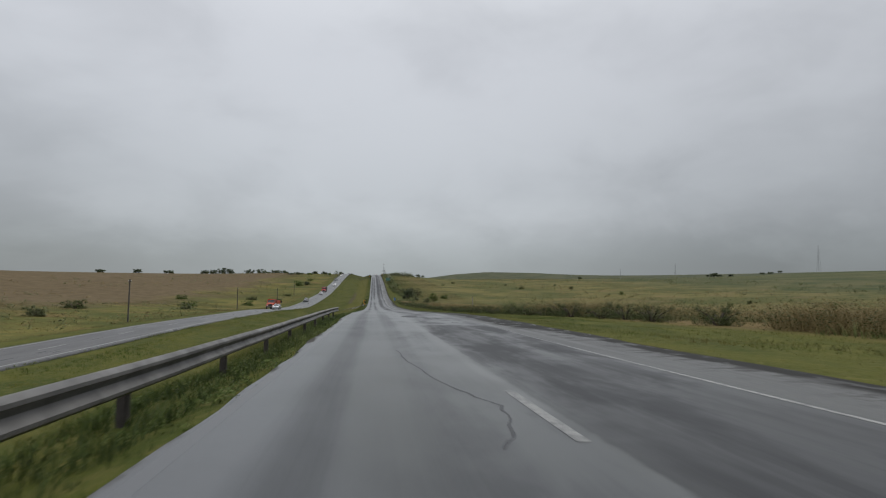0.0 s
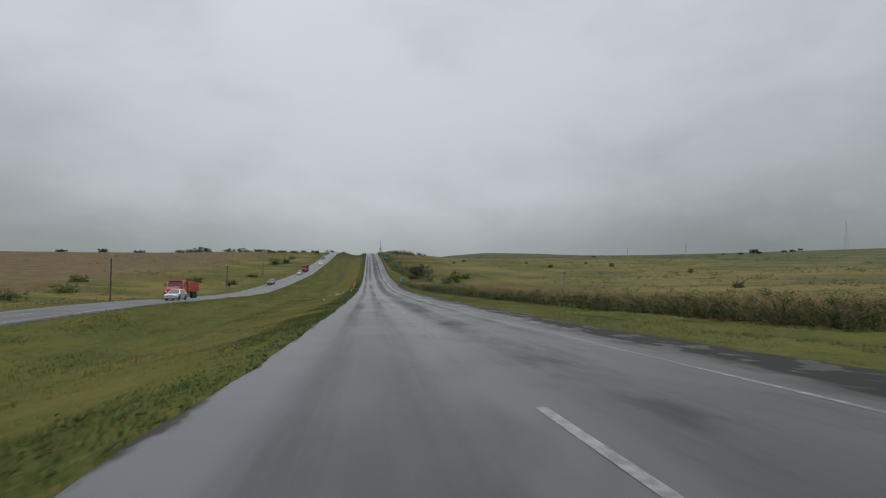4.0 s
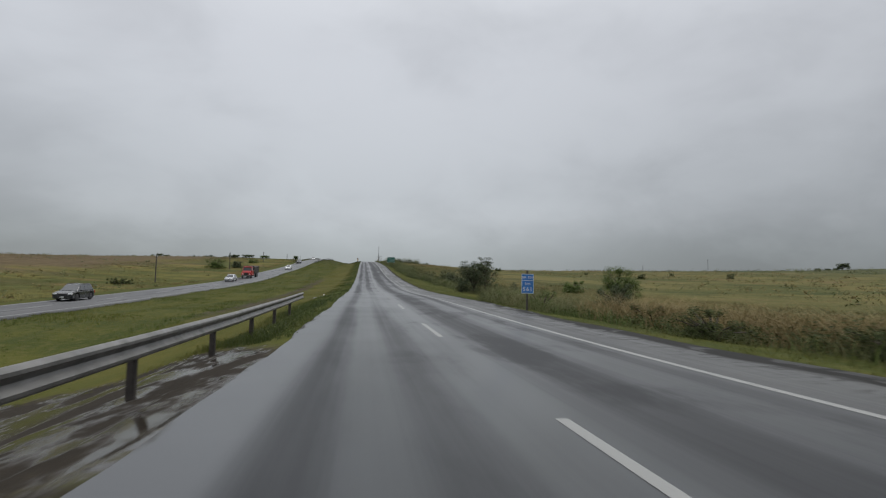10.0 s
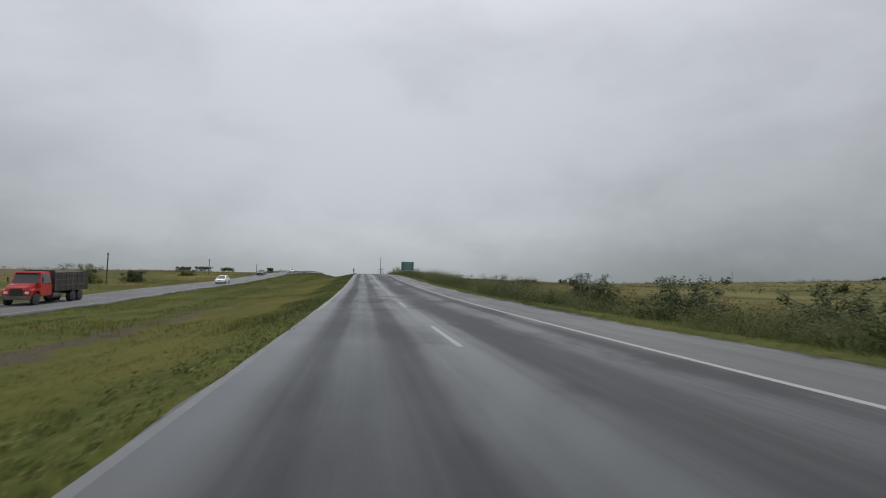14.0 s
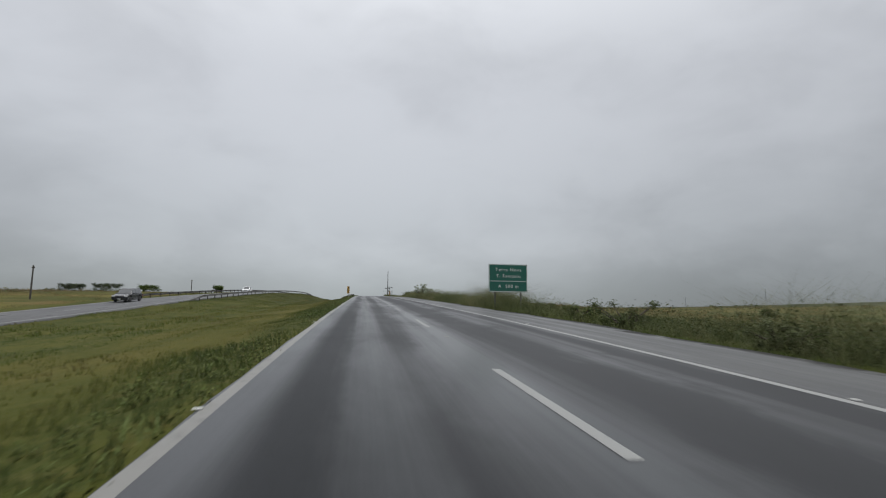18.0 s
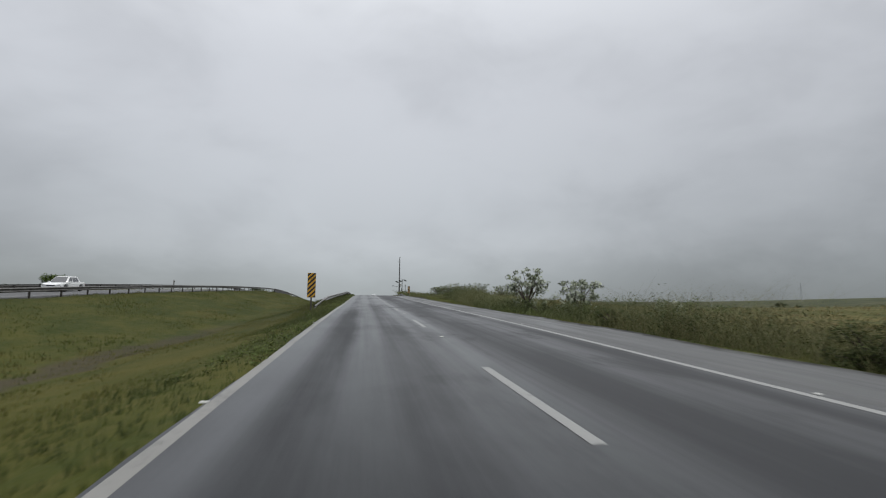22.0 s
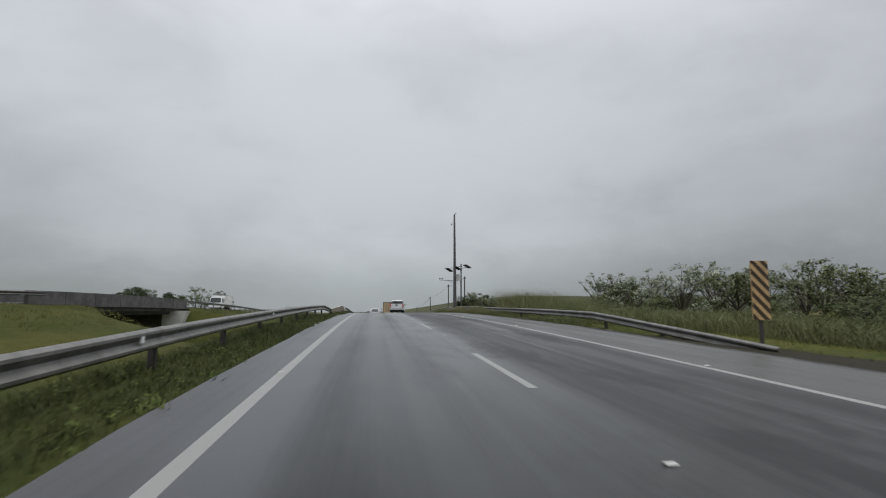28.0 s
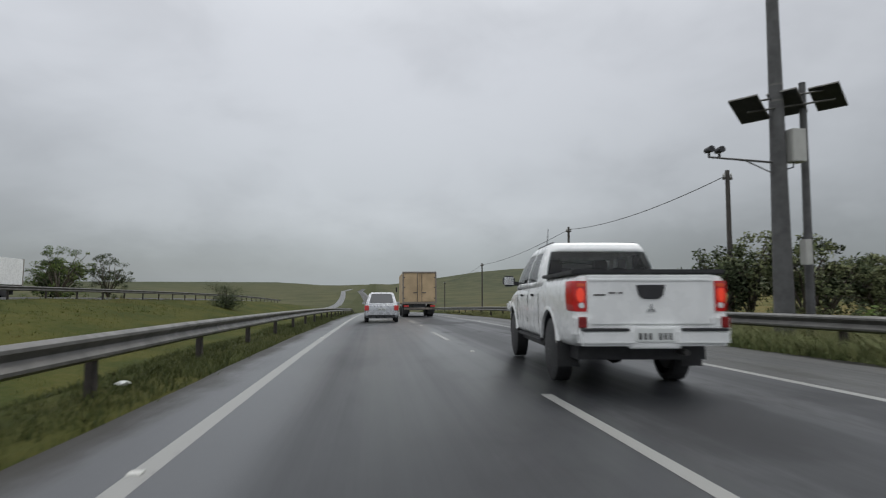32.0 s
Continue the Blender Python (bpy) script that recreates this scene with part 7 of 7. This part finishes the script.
            for k in range(13):
                a = (0.95 if yy > 1 else 0.22) + (pi - 0.22 - (0.95 if yy > 1 else 0.22)) * k / 12
                ring.append([(s * 0.835, yy + 0.452 * cos(a), 0.37 + 0.452 * sin(a)), (s * 0.862, yy + 0.462 * cos(a), 0.37 + 0.462 * sin(a)), (s * 0.860, yy + 0.50 * cos(a), 0.37 + 0.50 * sin(a)),
                             (s * 0.835, yy + 0.55 * cos(a), 0.37 + 0.55 * sin(a))])
            part("wheel_arch", fl.loft(ring), WHITE, t, smooth=True)
    part("rear_axle", Build().tube([(-0.7, 0, 0.37), (0.7, 0, 0.37)], [0.06, 0.06], 8), PLASTIC, t)
    part("differential", Build().tube([(0.0, 0.15, 0.36), (0.0, 0.0, 0.34), (0.0, -0.16, 0.36)], [0.08, 0.15, 0.07], 10), PLASTIC, t, smooth=True)
    part("spare_wheel", Build().tube([(0, -0.65, 0.48), (0, -0.65, 0.64)], [0.34, 0.34], 18), RUBBER, t, bevel=0.03)
    part("exhaust", Build().tube([(0.42, -1.1, 0.42), (0.42, -0.4, 0.42)], [0.035, 0.035], 8), STEEL_OLD, t)
    part("plate_holder", Build().box(0, -1.255, 0.585, 0.56, 0.05, 0.22), WHITE, t, bevel=0.012)
    plate_bars(t, 0, -1.285, 0.605, 0.40, 0.13)
    part("aerial", Build().tube([(-0.45, 1.85, 1.70), (-0.47, 1.6, 2.0)], [0.008, 0.004], 5), PLASTIC, t)
    return t


def passenger_car(m, paint, label, style="hatch", L=4.1, W=1.72, H=1.50, lit=False, rack=False):
    t = thing("car", label, "car", m=m)
    wb = L * 0.615
    ro = L * 0.17
    y0, y1 = -ro, L - ro
    r = 0.31 if style != "suv" else 0.35
    belt = H * 0.60
    hood = belt - 0.04
    w = W / 2
    wheels = [(0.0, r, r * 1.22), (wb, r, r * 1.22)]
    rear_z = belt + 0.02 if style != "sedan" else belt + 0.04
    top = [(y1, 0.42), (y1 + 0.02, hood - 0.22), (y1 - 0.22, hood - 0.06), (y1 - L * 0.25, hood + 0.05), (0.3, belt), (y0 + 0.02, rear_z), (y0 - 0.03, 0.62), (y0, 0.40)]
    out = arc_outline(0.24, y0 + 0.06, y1 - 0.06, wheels, top)
    part("body", Build().slab(out, "x", -w, w), paint, t, bevel=0.07, smooth=True, segs=3)
    part("underbody", Build().box(0, wb / 2, 0.30, W * 0.82, L * 0.8, 0.20), PLASTIC, t)
    ra = {"hatch": (y0 + 0.06, y0 + 0.42), "suv": (y0 + 0.05, y0 + 0.32), "sedan": (y0 + 0.62, y0 + 1.05)}[style]
    fa = (y1 - L * 0.25, y1 - L * 0.43)
    rings, q = cab_faces(ra[0], fa[0], ra[1], fa[1], w * 0.93, w * 0.70, belt - 0.03, H)
    part("cabin", Build().loft(rings), paint, t, bevel=0.06, smooth=True, segs=3)
    part("rear_window", quad_panel(q["rear"], 0.10, 0.90, 0.14, 0.88, 0.012), GLASS, t)
    part("windscreen", quad_panel(q["front"], 0.06, 0.94, 0.08, 0.92, 0.014), GLASS, t)
    for side in ("left", "right"):
        for a, c in ((0.10, 0.36), (0.40, 0.64), (0.67, 0.86)):
            part("side_window", quad_panel(q[side], a, c, 0.16, 0.86, 0.014), GLASS, t)
    for s in (-1, 1):
        part("tail_light", Build().box(s * (w - 0.12), y0 - 0.005, belt - 0.18, 0.22, 0.10, 0.26 if style != "sedan" else 0.16), TAIL_RED, t, bevel=0.02)
        part("headlight", Build().box(s * (w - 0.22), y1 - 0.08, hood - 0.20, 0.36, 0.20, 0.14), LAMP_CLEAR, t, bevel=0.03)
        part("mirror", Build().box(s * (w + 0.08), y1 - L * 0.33, belt + 0.06, 0.17, 0.10, 0.12), paint, t, bevel=0.03)
        for yy in (0, wb):
            wheel(t, s * (w - 0.10), yy, r, 0.20)
        if rack:
            part("roof_rail", Build().tube([(s * w * 0.62, ra[1] + 0.1, H + 0.03), (s * w * 0.62, fa[1] - 0.05, H + 0.03)], [0.02, 0.02], 6), STEEL_OLD, t)
    part("rear_bumper", Build().box(0, y0 - 0.03, 0.46, W * 0.94, 0.12, 0.24), paint, t, bevel=0.04)
    part("bumper_trim", Build().box(0, y0 - 0.05, 0.34, W * 0.8, 0.10, 0.08), PLASTIC, t, bevel=0.02)
    part("front_bumper", Build().box(0, y1 - 0.01, 0.40, W * 0.92, 0.14, 0.26), paint, t, bevel=0.04)
    part("grille", Build().box(0, y1 + 0.01, hood - 0.24, W * 0.42, 0.06, 0.10), PLASTIC, t, bevel=0.01)
    plate_bars(t, 0, y0 - 0.05, belt - 0.24, 0.40, 0.12)
    plate_bars(t, 0, y1 + 0.07, 0.40, 0.40, 0.12, 1)
    return t


def lorry(m, cab_mat, box_mat, label, kind="tipper", L=9.0):
    """Bonneted lorry with a tipper or sided body. y forward, origin under the rear axle."""
    t = thing("lorry", label, "truck", m=m)
    f = L * 0.78
    part("chassis", Build().box(0, L * 0.30, 0.85, 0.9, L * 0.94, 0.22), PLASTIC, t, bevel=0.02)
    part("bonnet", Build().slab([(f - 1.0, 0.75), (f + 0.30, 0.75), (f + 0.34, 1.45), (f + 0.15, 1.72), (f - 1.0, 1.90)], "x", -0.92, 0.92), cab_mat, t, bevel=0.08, smooth=True)
    rings, q = cab_faces(f - 2.65, f - 0.85, f - 2.6, f - 1.15, 1.15, 1.02, 1.75, 2.85)
    part("cab_lower", Build().slab([(f - 2.65, 0.75), (f - 0.85, 0.75), (f - 0.85, 1.80), (f - 2.65, 1.80)], "x", -1.17, 1.17), cab_mat, t, bevel=0.06, smooth=True)
    part("cab", Build().loft(rings), cab_mat, t, bevel=0.09, smooth=True)
    part("windscreen", quad_panel(q["front"], 0.06, 0.94, 0.10, 0.84, 0.015), GLASS, t)
    for side in ("left", "right"):
        part("side_window", quad_panel(q[side], 0.12, 0.88, 0.10, 0.78, 0.015), GLASS, t)
    part("visor", Build().box(0, f - 1.0, 2.72, 1.9, 0.28, 0.05), cab_mat, t, bevel=0.01)
    part("grille", Build().box(0, f + 0.33, 1.15, 0.95, 0.06, 0.55), PLASTIC, t, bevel=0.02)
    part("bumper", Build().box(0, f + 0.42, 0.68, 2.3, 0.18, 0.32), STEEL, t, bevel=0.04)
    for s in (-1, 1):
        part("headlight", Build().box(s * 0.80, f + 0.32, 1.10, 0.30, 0.10, 0.22), LAMP_CLEAR, t, bevel=0.03)
        part("mudguard", Build().slab([(f - 1.0, 0.62), (f - 0.85, 1.15), (f - 0.45, 1.28), (f + 0.05, 1.15), (f + 0.25, 0.75), (f + 0.25, 1.28), (f - 0.1, 1.42), (f - 1.0, 1.42)],
                                      "x", s * 0.88, s * 1.18), cab_mat, t, bevel=0.03)
        part("mirror", Build().box(s * 1.36, f - 0.85, 2.15, 0.10, 0.10, 0.42), PLASTIC, t, bevel=0.02)
        part("fuel_tank", Build().tube([(s * 0.88, L * 0.30, 0.75), (s * 0.88, L * 0.46, 0.75)], [0.30, 0.30], 12), STEEL_OLD, t, bevel=0.02)
        wheel(t, s * 1.02, f - 0.42, 0.50, 0.28, False)
        for yy in (-0.62, 0.68):
            wheel(t, s * 0.96, yy, 0.50, 0.46, False)
    y0, y1 = -L * 0.20, f - 2.85
    h0, h1 = 1.12, 2.55 if kind == "tipper" else 2.75
    part("bed_floor", Build().box(0, (y0 + y1) / 2, h0, 2.46, y1 - y0, 0.14), PLASTIC, t)
    for s in (-1, 1):
        part("side_board", Build().box(s * 1.23, (y0 + y1) / 2, (h0 + h1) / 2, 0.06, y1 - y0, h1 - h0), box_mat, t, bevel=0.012)
        n = 6
        for k in range(n + 1):
            part("stake", Build().box(s * 1.275, y0 + 0.06 + (y1 - y0 - 0.12) * k / n, (h0 + h1) / 2, 0.05, 0.09, h1 - h0 + 0.08), cab_mat if kind == "tipper" else STEEL_OLD, t)
        for k in range(1, 4):
            part("rail", Build().box(s * 1.265, (y0 + y1) / 2, h0 + (h1 - h0) * k / 3.3, 0.03, y1 - y0, 0.05), cab_mat if kind == "tipper" else STEEL_OLD, t)
    part("headboard", Build().box(0, y1, (h0 + h1 + 0.2) / 2, 2.5, 0.07, h1 - h0 + 0.2), box_mat, t, bevel=0.012)
    part("tail_board", Build().box(0, y0, (h0 + h1) / 2, 2.5, 0.07, h1 - h0), box_mat, t, bevel=0.012)
    part("load", Build().loft([[(-1.18, y0 + 0.05, h0 + 0.3), (1.18, y0 + 0.05, h0 + 0.3), (1.18, y1 - 0.05, h0 + 0.3), (-1.18, y1 - 0.05, h0 + 0.3)],
                               [(-1.18, y0 + 0.05, h1 - 0.15), (1.18, y0 + 0.05, h1 - 0.15), (1.18, y1 - 0.05, h1 - 0.15), (-1.18, y1 - 0.05, h1 - 0.15)],
                               [(-0.7, y0 + 0.6, h1 + 0.10), (0.7, y0 + 0.6, h1 + 0.10), (0.7, y1 - 0.6, h1 + 0.12), (-0.7, y1 - 0.6, h1 + 0.12)]]), POST_M, t, "dark covered load")
    return t


def box_truck(m, box_mat, cab_mat, label, W=2.45, H=3.3, L=7.5):
    t = thing("box_truck", label, "truck", m=m)
    w, z0 = W / 2, 0.98
    y0, y1 = -1.9, L - 3.8
    part("cargo_box", Build().box(0, (y0 + y1) / 2, (z0 + H) / 2, W, y1 - y0, H - z0), box_mat, t, bevel=0.03)
    for s in (-1, 1):
        d = part("rear_door", Build().box(s * w * 0.48, y0 - 0.02, (z0 + H) / 2, w * 0.90, 0.04, H - z0 - 0.22), box_mat, t, bevel=0.01)
        part("lock_rod", Build().tube([(s * 0.16, y0 - 0.07, z0 + 0.1), (s * 0.16, y0 - 0.07, H - 0.12)], [0.018, 0.018], 6), STEEL, d)
        part("lock_handle", Build().box(s * 0.30, y0 - 0.07, z0 + 0.75, 0.30, 0.03, 0.05), STEEL_OLD, d)
        for zz in (z0 + 0.35, (z0 + H) / 2, H - 0.40):
            part("hinge", Build().box(s * (w - 0.10), y0 - 0.05, zz, 0.16, 0.03, 0.06), STEEL_OLD, d)
        part("corner_post", Build().box(s * (w - 0.03), y0 - 0.03, (z0 + H) / 2, 0.09, 0.09, H - z0 + 0.04), CARGO_FRAME, t, bevel=0.01)
        l = part("tail_light", Build().box(s * (w - 0.26), y0 - 0.02, 0.78, 0.36, 0.06, 0.12), TAIL_RED, t, bevel=0.01)
        part("mud_flap", Build().box(s * 0.90, -0.95, 0.48, 0.5, 0.02, 0.5), RUBBER, t)
        wheel(t, s * 0.92, 0.0, 0.46, 0.46, False)
        wheel(t, s * 0.98, L - 3.3, 0.46, 0.26, False)
        part("mirror", Build().box(s * (w + 0.18), L - 2.85, 2.15, 0.12, 0.10, 0.38), PLASTIC, t, bevel=0.02)
    for zz, hh in ((H - 0.03, 0.10), (z0 + 0.02, 0.14)):
        part("door_frame", Build().box(0, y0 - 0.03, zz, W, 0.09, hh), CARGO_FRAME, t, bevel=0.01)
    part("under_bumper", Build().box(0, y0 + 0.1, 0.60, W * 0.92, 0.10, 0.14), CARGO_FRAME, t, bevel=0.01)
    part("chassis", Build().box(0, 1.6, 0.80, 0.9, L - 0.6, 0.22), PLASTIC, t)
    rings, q = cab_faces(L - 3.65, L - 1.9, L - 3.6, L - 2.15, 1.10, 1.0, 1.55, 2.65)
    part("cab_lower", Build().box(0, L - 2.78, 1.08, 2.22, 1.8, 1.0), cab_mat, t, bevel=0.08, smooth=True)
    part("cab", Build().loft(rings), cab_mat, t, bevel=0.09, smooth=True)
    part("windscreen", quad_panel(q["front"], 0.06, 0.94, 0.08, 0.86, 0.015), GLASS, t)
    for side in ("left", "right"):
        part("side_window", quad_panel(q[side], 0.12, 0.88, 0.08, 0.80, 0.015), GLASS, t)
    for s in (-1, 1):
        part("headlight", Build().box(s * 0.80, L - 1.88, 0.86, 0.34, 0.06, 0.18), LAMP_CLEAR, t, bevel=0.02)
    part("front_bumper", Build().box(0, L - 1.86, 0.58, 2.2, 0.14, 0.28), PLASTIC, t, bevel=0.03)
    return t


def on_road(x, y, yaw=0.0, base=road_z, turn=False):
    s = math.degrees(math.atan2(float(base(y + 1.5) - base(y - 1.5)), 3.0))
    return pose(x, y, float(base(y)) + 0.004, -s if turn else s, 0, 180 + yaw if turn else yaw)


pickup(on_road(4.57, 630.65, -5.8) @ Matrix.Diagonal((1.02, 1.02, 1.10, 1)))
passenger_car(on_road(1.78, 651.6), SILVER, "silver-white hatchback seen from behind on the wet road", "hatch", 4.05, 1.70, 1.50)
box_truck(on_road(4.6, 664.0), CARGO, WHITE, "box truck with worn beige rear doors on the wet road", 2.40, 3.2)
lorry(on_road(-27.4, 176.5, 0, opp_z, True), ORANGE, RED_DARK, "bright orange bonneted tipper truck on the opposite road", "tipper", 8.6)
passenger_car(on_road(-27.3, 253.5, 0, opp_z, True), BLACKPAINT, "dark sport utility car on the opposite road", "suv", 4.4, 1.80, 1.62, rack=True)
passenger_car(on_road(-26.6, 315.0, 0, opp_z, True), SILVER, "silver-white hatchback on the opposite road", "hatch", 4.0, 1.70, 1.50)
lorry(on_road(-26.8, 337.0, 0, opp_z, True), RED, POST_M, "red bonneted truck with dark sideboards on the opposite road", "sided", 8.8)
passenger_car(on_road(-27.2, 443.0, 0, opp_z, True), BLACKPAINT, "dark grey car on the opposite road", "suv", 4.5, 1.80, 1.62)
passenger_car(on_road(-24.2, 163.0, 0, opp_z, True), SILVER, "silver car on the opposite road", "hatch", 4.1, 1.72, 1.50)
passenger_car(on_road(-24.4, 388.0, 0, opp_z, True), WHITE, "white sedan on the opposite road", "sedan", 4.4, 1.72, 1.46)
passenger_car(on_road(-27.2, 512.0, 0, opp_z, True), WHITE, "white sedan behind the opposite guardrail", "sedan", 4.4, 1.72, 1.46)
box_truck(on_road(-27.2, 668.0, 0, opp_z, True), WHITE, WHITE, "white box truck on the opposite carriageway", 2.4, 3.0, 7.2)
